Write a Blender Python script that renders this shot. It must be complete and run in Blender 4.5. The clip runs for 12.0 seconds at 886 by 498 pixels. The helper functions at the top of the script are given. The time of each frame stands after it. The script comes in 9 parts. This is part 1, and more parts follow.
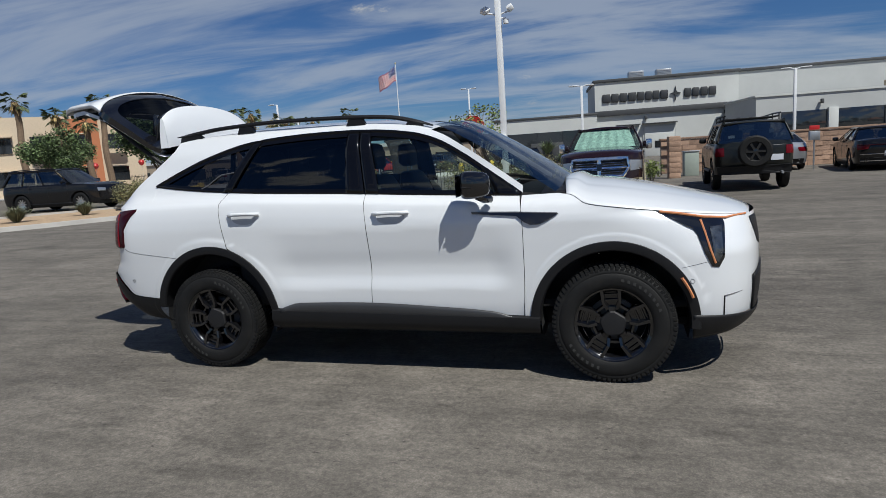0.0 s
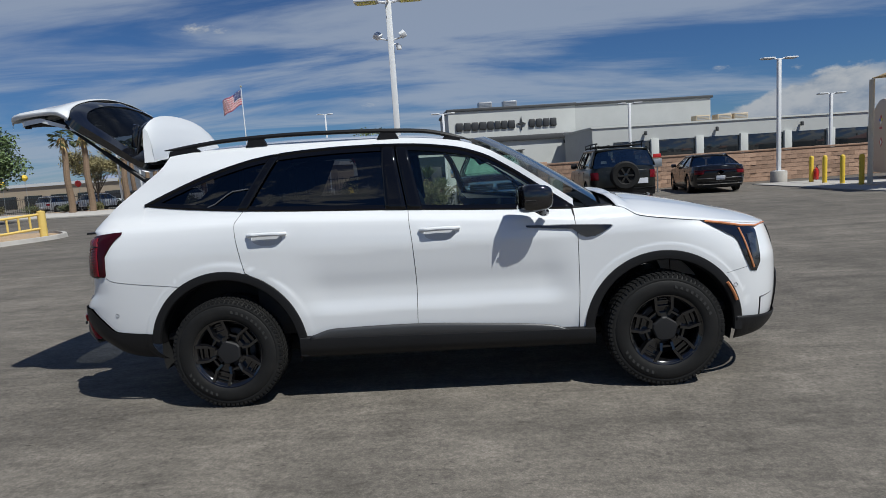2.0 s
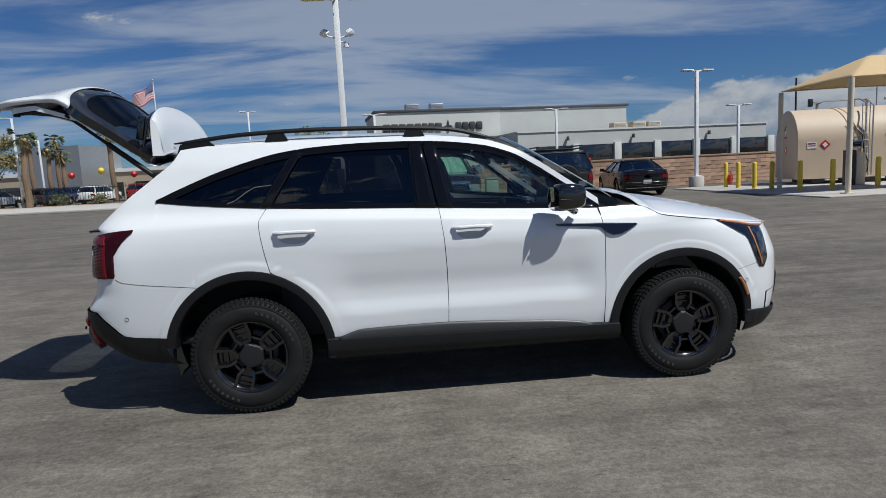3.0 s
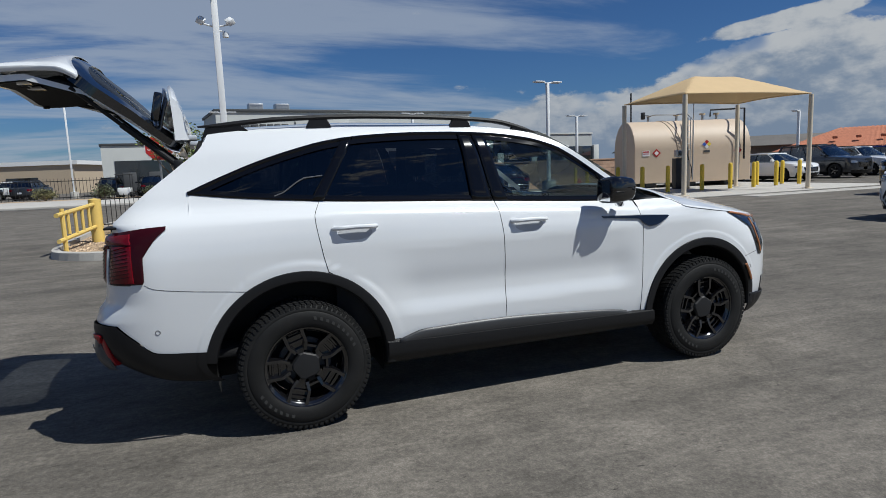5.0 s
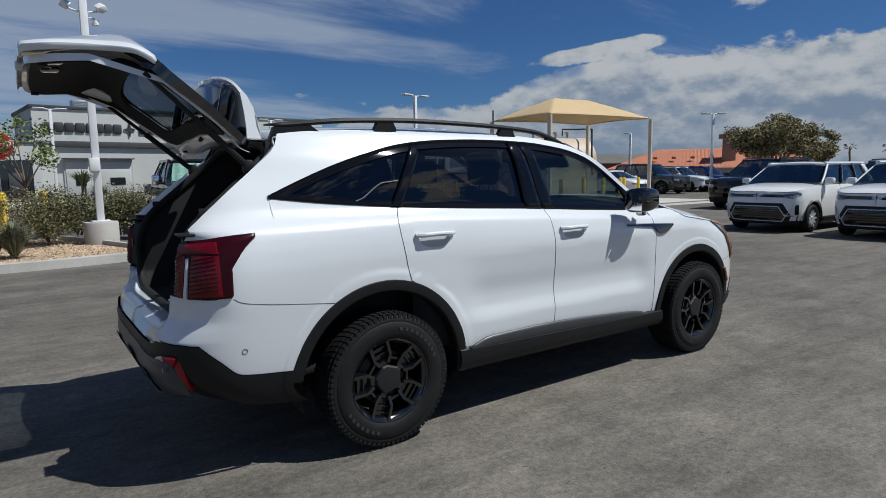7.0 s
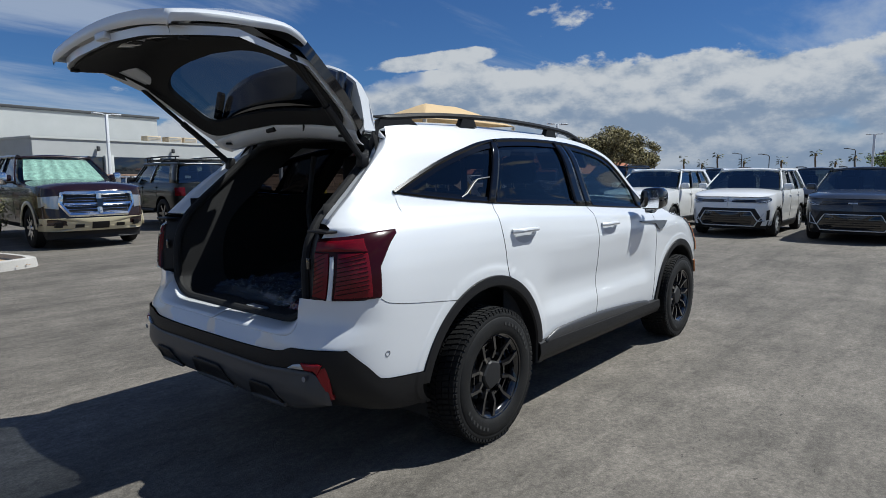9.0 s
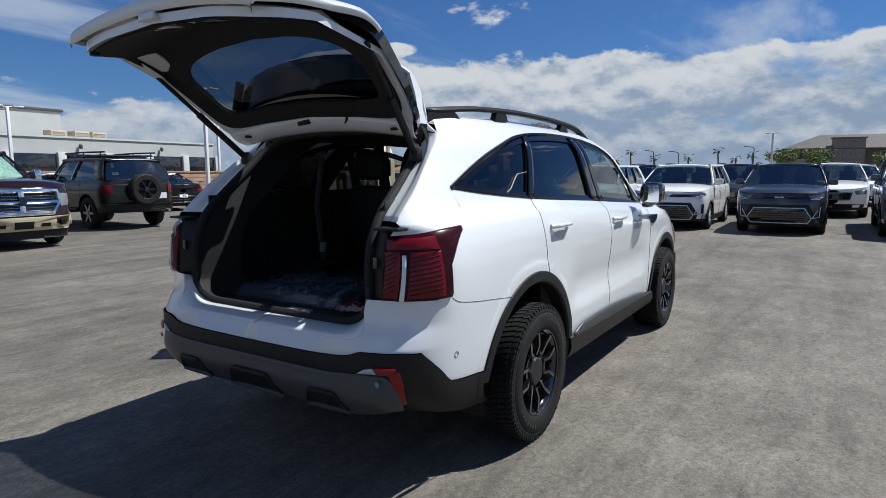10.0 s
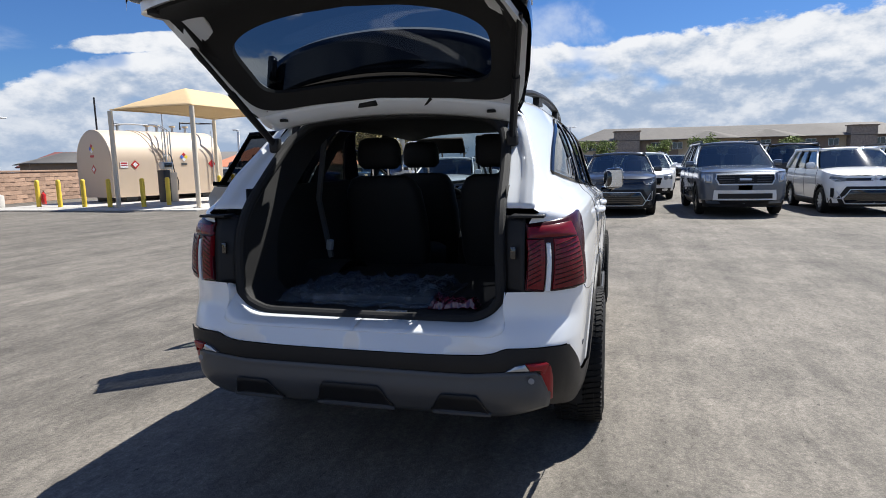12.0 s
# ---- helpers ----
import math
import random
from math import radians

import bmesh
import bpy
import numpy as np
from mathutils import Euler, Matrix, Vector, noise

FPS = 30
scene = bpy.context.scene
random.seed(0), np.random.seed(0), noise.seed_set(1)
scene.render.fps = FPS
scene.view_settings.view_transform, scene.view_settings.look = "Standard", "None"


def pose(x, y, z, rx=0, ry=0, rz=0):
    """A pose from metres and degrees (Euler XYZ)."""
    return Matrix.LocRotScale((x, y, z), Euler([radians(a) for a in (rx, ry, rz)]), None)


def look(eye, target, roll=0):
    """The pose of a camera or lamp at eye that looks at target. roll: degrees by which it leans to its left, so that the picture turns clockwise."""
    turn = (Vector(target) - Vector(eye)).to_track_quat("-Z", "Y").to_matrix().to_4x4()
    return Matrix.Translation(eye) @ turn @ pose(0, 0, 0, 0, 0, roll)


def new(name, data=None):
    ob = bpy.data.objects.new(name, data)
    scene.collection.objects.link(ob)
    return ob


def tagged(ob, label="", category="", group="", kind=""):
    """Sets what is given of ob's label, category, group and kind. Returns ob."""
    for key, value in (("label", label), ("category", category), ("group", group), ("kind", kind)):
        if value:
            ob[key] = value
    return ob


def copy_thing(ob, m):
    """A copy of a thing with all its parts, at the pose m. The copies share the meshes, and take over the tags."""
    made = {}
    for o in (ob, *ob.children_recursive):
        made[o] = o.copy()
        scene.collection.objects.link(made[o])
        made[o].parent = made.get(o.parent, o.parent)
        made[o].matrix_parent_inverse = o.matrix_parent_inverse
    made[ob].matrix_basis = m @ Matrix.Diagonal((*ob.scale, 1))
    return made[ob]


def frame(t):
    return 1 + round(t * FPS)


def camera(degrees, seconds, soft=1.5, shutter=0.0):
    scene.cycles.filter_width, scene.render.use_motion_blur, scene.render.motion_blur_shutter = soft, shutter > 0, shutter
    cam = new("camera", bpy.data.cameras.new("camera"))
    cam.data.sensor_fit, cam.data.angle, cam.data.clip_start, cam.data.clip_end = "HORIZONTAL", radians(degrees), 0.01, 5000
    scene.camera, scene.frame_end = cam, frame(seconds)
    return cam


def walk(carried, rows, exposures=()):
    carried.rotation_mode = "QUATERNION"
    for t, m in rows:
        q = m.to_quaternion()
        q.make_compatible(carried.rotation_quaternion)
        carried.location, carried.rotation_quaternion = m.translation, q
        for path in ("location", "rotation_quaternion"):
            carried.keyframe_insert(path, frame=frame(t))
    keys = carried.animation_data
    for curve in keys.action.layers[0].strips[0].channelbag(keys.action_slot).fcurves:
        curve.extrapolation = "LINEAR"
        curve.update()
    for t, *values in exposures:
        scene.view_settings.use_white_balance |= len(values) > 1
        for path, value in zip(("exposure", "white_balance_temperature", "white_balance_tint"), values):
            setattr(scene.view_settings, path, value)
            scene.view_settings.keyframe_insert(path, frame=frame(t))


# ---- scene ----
cam = camera(72.2, 12.0, soft=0.7)
PATH = [
    (0, (1.487, -4.598, 1.431), (0.912, -2.706, 1.13), -3.9),
    (0.5, (1.17, -4.614, 1.423), (0.709, -2.688, 1.148), -4.3),
    (1, (0.865, -4.634, 1.442), (0.51, -2.684, 1.175), -4.1),
    (1.5, (0.523, -4.735, 1.452), (0.304, -2.764, 1.194), -4.5),
    (2, (0.199, -4.72, 1.438), (0.113, -2.737, 1.189), -3.8),
    (2.5, (-0.128, -4.682, 1.454), (-0.087, -2.697, 1.208), -3.8),
    (3, (-0.504, -4.7, 1.455), (-0.331, -2.725, 1.197), -3.0),
    (3.2, (-0.628, -4.69, 1.451), (-0.402, -2.72, 1.194), -2.2),
    (4.8, (-1.693, -4.31, 1.453), (-1.047, -2.438, 1.174), -1.6),
    (5, (-1.802, -4.276, 1.437), (-1.118, -2.416, 1.169), -2.3),
    (5.5, (-2.085, -4.118, 1.451), (-1.286, -2.305, 1.178), -1.4),
    (6, (-2.445, -4.03, 1.451), (-1.493, -2.291, 1.187), -1.5),
    (6.5, (-2.711, -3.875, 1.438), (-1.661, -2.192, 1.184), -1.5),
    (7, (-2.963, -3.659, 1.451), (-1.824, -2.033, 1.204), -0.9),
    (7.2, (-3.085, -3.596, 1.45), (-1.914, -1.993, 1.204), -1.0),
    (8.8, (-3.868, -2.851, 1.42), (-2.386, -1.529, 1.186), 0.4),
    (9, (-3.99, -2.747, 1.423), (-2.471, -1.468, 1.184), -0.2),
    (9.5, (-4.178, -2.497, 1.408), (-2.584, -1.315, 1.159), 0.2),
    (10, (-4.301, -2.198, 1.417), (-2.634, -1.121, 1.166), -0.3),
    (10.5, (-4.495, -1.904, 1.409), (-2.752, -0.96, 1.149), -1.0),
    (11, (-4.588, -1.617, 1.396), (-2.786, -0.792, 1.127), -0.7),
    (11.5, (-4.609, -1.299, 1.411), (-2.749, -0.617, 1.137), -1.4),
    (12, (-4.682, -0.982, 1.393), (-2.775, -0.448, 1.116), -1.3),
]
walk(cam, [(r[0], look(*r[1:])) for r in PATH],
     exposures=((0, 0.04, 6380, 6.5), (3.2, 0.02, 6300, 6), (7.2, -0.02, 6200, 5.5), (8.8, 0.25, 6180, 5.5), (9.5, 0.38, 6200, 6), (10.5, 0.60, 6300, 7), (12, 0.98, 6480, 8.5)))

# ---- world, sun ----
SUN = Vector((0.50, -0.44, 1.0)).normalized()
world = bpy.data.worlds.new("World")
scene.world = world
world.use_nodes = True


def nodes_of(tree):
    tree.nodes.clear()

    def add(kind, ins=None, **props):
        n = tree.nodes.new(kind)
        if "data_type" in props:
            n.data_type = props["data_type"]
        if "blend_type" in props:
            n.blend_type = props["blend_type"]
        if "operation" in props:
            n.operation = props["operation"]
        if "interpolation_type" in props:
            n.interpolation_type = props["interpolation_type"]
        if "clamp" in props:
            n.clamp = props["clamp"]
        if "use_clamp" in props:
            n.use_clamp = props["use_clamp"]
        if "feature" in props:
            n.feature = props["feature"]
        for k, v in (ins or {}).items():
            sock = n.inputs[k]
            if isinstance(v, bpy.types.NodeSocket):
                tree.links.new(v, sock)
            else:
                sock.default_value = v
        return n
    return add


def build_sky():
    add = nodes_of(world.node_tree)
    sky = add("ShaderNodeTexSky")
    sky.sky_type, sky.sun_disc = "NISHITA", False
    sky.sun_elevation, sky.sun_rotation = math.asin(SUN.z), math.atan2(SUN.x, SUN.y)
    sky.air_density, sky.dust_density, sky.ozone_density = 1.0, 0.15, 4.0
    tint = add("ShaderNodeMix", {0: 1.0}, data_type="RGBA", blend_type="MULTIPLY")
    world.node_tree.links.new(sky.outputs[0], tint.inputs[6])
    tint.inputs[7].default_value = (0.0238, 0.0356, 0.0536, 1)
    co = add("ShaderNodeTexCoord").outputs["Generated"]
    sep = add("ShaderNodeSeparateXYZ", {0: co})

    def m(op, a, b=0.0, c=0.0):
        return add("ShaderNodeMath", {0: a, 1: b, 2: c}, operation=op).outputs[0]

    def span(v, a, b, lo=0.0, hi=1.0):
        return add("ShaderNodeMapRange", {0: v, 1: a, 2: b, 3: lo, 4: hi}, interpolation_type="SMOOTHSTEP").outputs[0]
    x, y, z = sep.outputs
    # thin streaky layer seen in perspective
    den = m("ADD", m("MAXIMUM", z, 0.0), 0.12)
    flat = add("ShaderNodeCombineXYZ", {0: m("DIVIDE", x, den), 1: m("DIVIDE", y, den), 2: 0.0}).outputs[0]
    turned = add("ShaderNodeMapping", {"Vector": flat, "Rotation": (0, 0, radians(-22)), "Scale": (0.55, 1.5, 1)}).outputs[0]
    thin = add("ShaderNodeTexNoise", {"Vector": turned, "Scale": 0.85, "Detail": 8.0, "Roughness": 0.58, "Distortion": 0.5}).outputs[0]
    # more of it to the north-west than to the east
    west = span(m("SUBTRACT", m("MULTIPLY", y, 0.75), m("MULTIPLY", x, 0.66)), -0.15, 0.75)
    thin = m("ADD", thin, m("MULTIPLY", west, 0.165))
    thin = m("MULTIPLY", span(thin, 0.545, 0.76), 0.70)
    # heaped clouds high in the south
    bank = add("ShaderNodeMapping", {"Vector": co, "Scale": (2.6, 2.6, 6.0)}).outputs[0]
    heap = add("ShaderNodeTexNoise", {"Vector": bank, "Scale": 1.55, "Detail": 12.0, "Roughness": 0.60, "Distortion": 0.2}).outputs[0]
    south = m("MULTIPLY", span(m("MULTIPLY", y, -1.0), 0.25, 0.7), span(z, 0.55, 0.85, 1.0, 0.0))
    heap = m("ADD", heap, m("ADD", m("MULTIPLY", south, 0.10), -0.12))
    high = span(heap, 0.505, 0.57)

    def puffs(lift, scale, detail):
        v = add("ShaderNodeMapping", {"Vector": co, "Location": (0, 0, lift), "Scale": (1.0, 1.0, 1.9)}).outputs[0]
        return add("ShaderNodeTexNoise", {"Vector": v, "Scale": scale, "Detail": detail, "Roughness": 0.60}).outputs[0]
    # a long bank low in the east: lumpy upper edge, ragged to the north, a few gaps
    az = m("MULTIPLY", m("ARCTAN2", y, x), 180 / math.pi)
    lump, above = puffs(0.0, 9.0, 9.0), puffs(0.035, 9.0, 9.0)
    broad = puffs(0.3, 3.2, 4.0)
    top = m("ADD", span(az, 56, 37, 0.108, 0.176), m("ADD", span(az, -1, -14, 0.0, 0.022), span(az, 58, 84, 0.0, -0.16)))
    top = m("ADD", top, span(az, -40, -80, 0.0, -0.25))
    depth = m("ADD", m("SUBTRACT", top, z), m("MULTIPLY", m("SUBTRACT", lump, 0.5), 0.085))
    gaps = m("MULTIPLY", span(broad, 0.57, 0.66), span(z, 0.03, 0.10))
    mass = m("MULTIPLY", span(depth, -0.002, 0.007), m("SUBTRACT", 1.0, m("MULTIPLY", gaps, 0.75)))
    # one small cloud drifting over its north end
    u = m("DIVIDE", m("SUBTRACT", az, 40.6), 6.6)
    w = m("DIVIDE", m("ADD", m("SUBTRACT", z, 0.180), m("MULTIPLY", u, 0.013)), 0.014)
    ring = m("ADD", m("ADD", m("MULTIPLY", u, u), m("MULTIPLY", w, w)), m("MULTIPLY", m("SUBTRACT", lump, 0.5), -2.6))
    small = span(ring, 1.0, 0.65)
    cover = m("MAXIMUM", m("MAXIMUM", mass, small), high)
    # tops lit from above, grey-blue bellies
    relief = m("MULTIPLY", m("SUBTRACT", lump, above), 3.6)
    edge = m("MAXIMUM", span(depth, 0.085, 0.0, 0.0, 0.50), m("MULTIPLY", small, 0.40))
    lit = m("ADD", m("ADD", relief, edge), m("ADD", m("MULTIPLY", m("SUBTRACT", broad, 0.5), -0.9), 0.27))
    lit = m("MULTIPLY", span(lit, -0.12, 0.98), span(z, 0.0, 0.15, 0.55, 1.0))
    tone = add("ShaderNodeMix", {0: lit}, data_type="RGBA")
    tone.inputs[6].default_value = (0.185, 0.235, 0.320, 1)
    tone.inputs[7].default_value = (0.455, 0.460, 0.480, 1)
    a = add("ShaderNodeMix", {0: thin}, data_type="RGBA")
    world.node_tree.links.new(tint.outputs[2], a.inputs[6])
    a.inputs[7].default_value = (0.34, 0.38, 0.46, 1)
    b = add("ShaderNodeMix", {0: cover}, data_type="RGBA")
    world.node_tree.links.new(a.outputs[2], b.inputs[6])
    world.node_tree.links.new(tone.outputs[2], b.inputs[7])
    bg = add("ShaderNodeBackground", {0: b.outputs[2], 1: 1.0})
    add("ShaderNodeOutputWorld", {0: bg.outputs[0]})


build_sky()
sun = bpy.data.lights.new("sun", "SUN")
sun.energy, sun.angle, sun.color = 4.7, radians(0.53), (1.0, 0.972, 0.925)
sun_lamp = new("sun", sun)
sun_lamp.matrix_world = look(SUN * 60, (0, 0, 0))


# ---- materials ----
def mat(name, color, rough=0.5, metal=0.0, vary=0.0, scale=6.0, fine=0.0, fine_scale=120.0, bump=0.0, bump_scale=None,
        coat=0.0, per_object=0.0, spec=0.5, emit=0.0, stretch=(1, 1, 1), island=0.0, dirt=None, rough_vary=0.0):
    """A procedural surface: base colour, wear at two scales, fine relief."""
    mt = bpy.data.materials.new(name)
    mt.use_nodes = True
    add = nodes_of(mt.node_tree)
    link = mt.node_tree.links.new
    co = add("ShaderNodeTexCoord").outputs["Object"]
    co = add("ShaderNodeMapping", {"Vector": co, "Scale": stretch}).outputs[0]
    bs = add("ShaderNodeBsdfPrincipled", {"Base Color": (*color, 1), "Roughness": rough, "Metallic": metal, "Coat Weight": coat,
                                          "Coat Roughness": 0.04, "Specular IOR Level": spec})
    val = None

    def both(a, b):
        return b if a is None else add("ShaderNodeMath", {0: a, 1: b}, operation="ADD").outputs[0]

    def swing(v, amount):
        return add("ShaderNodeMapRange", {0: v, 1: 0.25, 2: 0.75, 3: -amount, 4: amount}, clamp=False).outputs[0]
    if vary:
        n = add("ShaderNodeTexNoise", {"Vector": co, "Scale": scale, "Detail": 6.0, "Roughness": 0.6}).outputs[0]
        val = both(val, swing(n, vary))
        if rough_vary:
            link(add("ShaderNodeMath", {0: swing(n, rough_vary), 1: rough}, operation="ADD", use_clamp=True).outputs[0], bs.inputs["Roughness"])
    if fine:
        n = add("ShaderNodeTexNoise", {"Vector": co, "Scale": fine_scale, "Detail": 3.0, "Roughness": 0.7}).outputs[0]
        val = both(val, swing(n, fine))
    if per_object:
        val = both(val, swing(add("ShaderNodeObjectInfo").outputs["Random"], per_object))
    if island:
        val = both(val, swing(add("ShaderNodeNewGeometry").outputs["Random Per Island"], island))
    if val is not None:
        f = add("ShaderNodeMath", {0: val, 1: 1.0}, operation="ADD").outputs[0]
        hue = add("ShaderNodeHueSaturation", {"Value": f, "Color": (*color, 1)})
        out = hue.outputs[0]
        if dirt:
            d = add("ShaderNodeTexNoise", {"Vector": co, "Scale": dirt[1], "Detail": 8.0, "Roughness": 0.65}).outputs[0]
            k = add("ShaderNodeMapRange", {0: d, 1: 0.52, 2: 0.72, 3: 0.0, 4: dirt[2]}).outputs[0]
            mix = add("ShaderNodeMix", {0: k}, data_type="RGBA")
            link(out, mix.inputs[6])
            mix.inputs[7].default_value = (*dirt[0], 1)
            out = mix.outputs[2]
        link(out, bs.inputs["Base Color"])
    if bump:
        n = add("ShaderNodeTexNoise", {"Vector": co, "Scale": bump_scale or fine_scale, "Detail": 4.0, "Roughness": 0.65}).outputs[0]
        link(add("ShaderNodeBump", {"Height": n, "Strength": bump, "Distance": 0.02}).outputs[0], bs.inputs["Normal"])
    if emit:
        bs.inputs["Emission Color"].default_value = (*color, 1)
        bs.inputs["Emission Strength"].default_value = emit
    add("ShaderNodeOutputMaterial", {0: bs.outputs[0]})
    return mt


def glass(name, tint, gloss=0.02, mirror_share=0.8, base=0.045):
    """Thin sheet glass: tinted see-through with a mirror share that grows at grazing angles."""
    mt = bpy.data.materials.new(name)
    mt.use_nodes = True
    add = nodes_of(mt.node_tree)
    clear = add("ShaderNodeBsdfTransparent", {0: (*tint, 1)})
    shine = add("ShaderNodeBsdfAnisotropic", {"Color": (mirror_share, mirror_share, mirror_share, 1), "Roughness": gloss})
    facing = add("ShaderNodeLayerWeight", {"Blend": 0.5}).outputs["Facing"]
    grazing = add("ShaderNodeMath", {0: facing, 1: 5.0}, operation="POWER").outputs[0]
    fres = add("ShaderNodeMath", {0: grazing, 1: 1.0 - base, 2: base}, operation="MULTIPLY_ADD").outputs[0]
    mix = add("ShaderNodeMixShader", {0: fres, 1: clear.outputs[0], 2: shine.outputs[0]})
    add("ShaderNodeOutputMaterial", {0: mix.outputs[0]})
    return mt


def asphalt_mat():
    mt = bpy.data.materials.new("asphalt")
    mt.use_nodes = True
    add = nodes_of(mt.node_tree)
    link = mt.node_tree.links.new
    co = add("ShaderNodeTexCoord").outputs["Object"]

    def noise_of(scale, detail=6.0, rough=0.6, stretch=(1, 1, 1), turn=0.0, dist=0.0):
        v = add("ShaderNodeMapping", {"Vector": co, "Rotation": (0, 0, radians(turn)), "Scale": stretch}).outputs[0]
        return add("ShaderNodeTexNoise", {"Vector": v, "Scale": scale, "Detail": detail, "Roughness": rough, "Distortion": dist}).outputs[0]

    def rng(v, a, b, lo, hi):
        return add("ShaderNodeMapRange", {0: v, 1: a, 2: b, 3: lo, 4: hi}).outputs[0]

    def op(kind, a, b):
        return add("ShaderNodeMath", {0: a, 1: b}, operation=kind).outputs[0]
    big = rng(noise_of(0.14, 5.0), 0.3, 0.7, 0.80, 1.20)
    mid = rng(noise_of(1.1, 7.0, 0.70), 0.3, 0.7, 0.74, 1.24)
    streak = rng(noise_of(0.8, 6.0, 0.65, (0.22, 2.4, 1), 24, 0.6), 0.38, 0.68, 1.14, 0.74)
    scuff = rng(noise_of(2.6, 6.0, 0.72, (0.35, 1.6, 1), -32, 0.8), 0.55, 0.72, 1.0, 0.70)
    grit = rng(noise_of(30.0, 4.0, 0.72), 0.32, 0.68, 0.70, 1.28)
    stones = rng(add("ShaderNodeTexVoronoi", {"Vector": co, "Scale": 95.0}).outputs["Distance"], 0.1, 0.6, 1.16, 0.86)
    oil = rng(noise_of(0.75, 3.0, 0.5), 0.64, 0.80, 1.0, 0.55)
    patch = rng(noise_of(6.0, 7.0, 0.75, (0.7, 1.3, 1), 24), 0.32, 0.68, 0.74, 1.24)
    pits = rng(noise_of(19.0, 3.0, 0.6, (0.6, 1.5, 1), 24), 0.66, 0.73, 1.0, 0.40)
    val = op("MULTIPLY", op("MULTIPLY", op("MULTIPLY", big, mid), op("MULTIPLY", streak, grit)), op("MULTIPLY", stones, oil))
    val = op("MULTIPLY", val, op("MULTIPLY", op("MULTIPLY", patch, scuff), pits))
    crack = add("ShaderNodeTexVoronoi", {"Vector": add("ShaderNodeVectorMath", {0: co, 1: add("ShaderNodeTexNoise", {"Vector": co, "Scale": 1.8, "Detail": 5.0}).outputs[1]}, operation="ADD").outputs[0],
                                         "Scale": 0.22}, feature="DISTANCE_TO_EDGE").outputs[0]
    val = op("MULTIPLY", val, rng(crack, 0.0, 0.004, 0.80, 1.0))
    hue = add("ShaderNodeHueSaturation", {"Value": val, "Color": (0.142, 0.127, 0.108, 1)})
    bs = add("ShaderNodeBsdfPrincipled", {"Base Color": hue.outputs[0], "Roughness": 0.82, "Specular IOR Level": 0.35})
    rough = op("ADD", op("MULTIPLY", noise_of(70.0, 4.0, 0.75), 1.0), op("MULTIPLY", stones, -0.5))
    link(add("ShaderNodeBump", {"Height": rough, "Strength": 0.55, "Distance": 0.010}).outputs[0], bs.inputs["Normal"])
    add("ShaderNodeOutputMaterial", {0: bs.outputs[0]})
    return mt


ASPHALT = asphalt_mat()
WHITE_PAINT = mat("white_car_paint", (0.70, 0.715, 0.73), 0.32, coat=1.0, vary=0.012, scale=2.0, fine=0.01, fine_scale=300)
BLACK_PLASTIC = mat("black_grained_plastic", (0.009, 0.009, 0.010), 0.5, spec=0.3, vary=0.12, scale=5, bump=0.08, bump_scale=500)
BLACK_GLOSS = mat("gloss_black", (0.006, 0.006, 0.007), 0.06, coat=1.0)
SATIN_BLACK = mat("gloss_black_trim", (0.004, 0.004, 0.005), 0.07, vary=0.1, spec=0.4)
GREY_SATIN = mat("satin_grey_plastic", (0.10, 0.10, 0.105), 0.42, vary=0.08, scale=4)
RUBBER = mat("tyre_rubber", (0.008, 0.008, 0.008), 0.70, spec=0.3, vary=0.3, scale=9, bump=0.1, bump_scale=260, dirt=((0.030, 0.027, 0.023), 7, 0.3))
RIM_BLACK = mat("black_alloy", (0.006, 0.006, 0.007), 0.16, metal=0.1, coat=1.0, vary=0.1)
SILL_GREY = mat("dark_grey_sill", (0.040, 0.041, 0.044), 0.42, vary=0.1, scale=5, bump=0.05, bump_scale=400)
SEAM = mat("panel_gap", (0.01, 0.01, 0.01), 0.8)
TINT_GLASS = glass("privacy_glass", (0.085, 0.090, 0.100), 0.015, 1.0, 0.058)
CLEAR_GLASS = glass("green_tinted_glass", (0.60, 0.72, 0.66), 0.015, 1.0, 0.06)
WIND_GLASS = glass("windscreen_glass", (0.34, 0.41, 0.44), 0.015, 1.0, 0.12)
RED_LENS = mat("red_lamp_lens", (0.130, 0.002, 0.007), 0.25, spec=0.3, coat=0.15, vary=0.2, scale=30, stretch=(1, 1, 6))
DARK_LENS = mat("smoked_lamp_lens", (0.028, 0.003, 0.006), 0.2, spec=0.15, coat=0.05)
LAMP_CLEAR = mat("clear_lamp_lens", (0.35, 0.37, 0.40), 0.12, metal=0.6, coat=1.0)
AMBER = mat("amber_lens", (0.62, 0.24, 0.10), 0.18, coat=1.0)
RED_REFLECTOR = mat("red_reflector", (0.24, 0.005, 0.010), 0.3, spec=0.3, coat=0.2, fine=0.2, fine_scale=300)
CHROME = mat("chrome", (0.75, 0.76, 0.78), 0.12, metal=1.0)
TRIM_DARK = mat("dark_cabin_trim", (0.005, 0.005, 0.0055), 0.8, vary=0.15, scale=8, bump=0.12, bump_scale=400)
SEAT_CLOTH = mat("dark_seat_leather", (0.007, 0.007, 0.008), 0.72, vary=0.15, scale=10, bump=0.1, bump_scale=180)
CARPET = mat("dark_carpet", (0.013, 0.013, 0.014), 0.95, vary=0.2, scale=20, bump=0.3, bump_scale=600)
HEADLINER = mat("grey_headliner", (0.16, 0.16, 0.165), 0.9, vary=0.05)
STEEL = mat("galvanised_steel", (0.42, 0.43, 0.44), 0.42, metal=0.7, vary=0.12, scale=5)
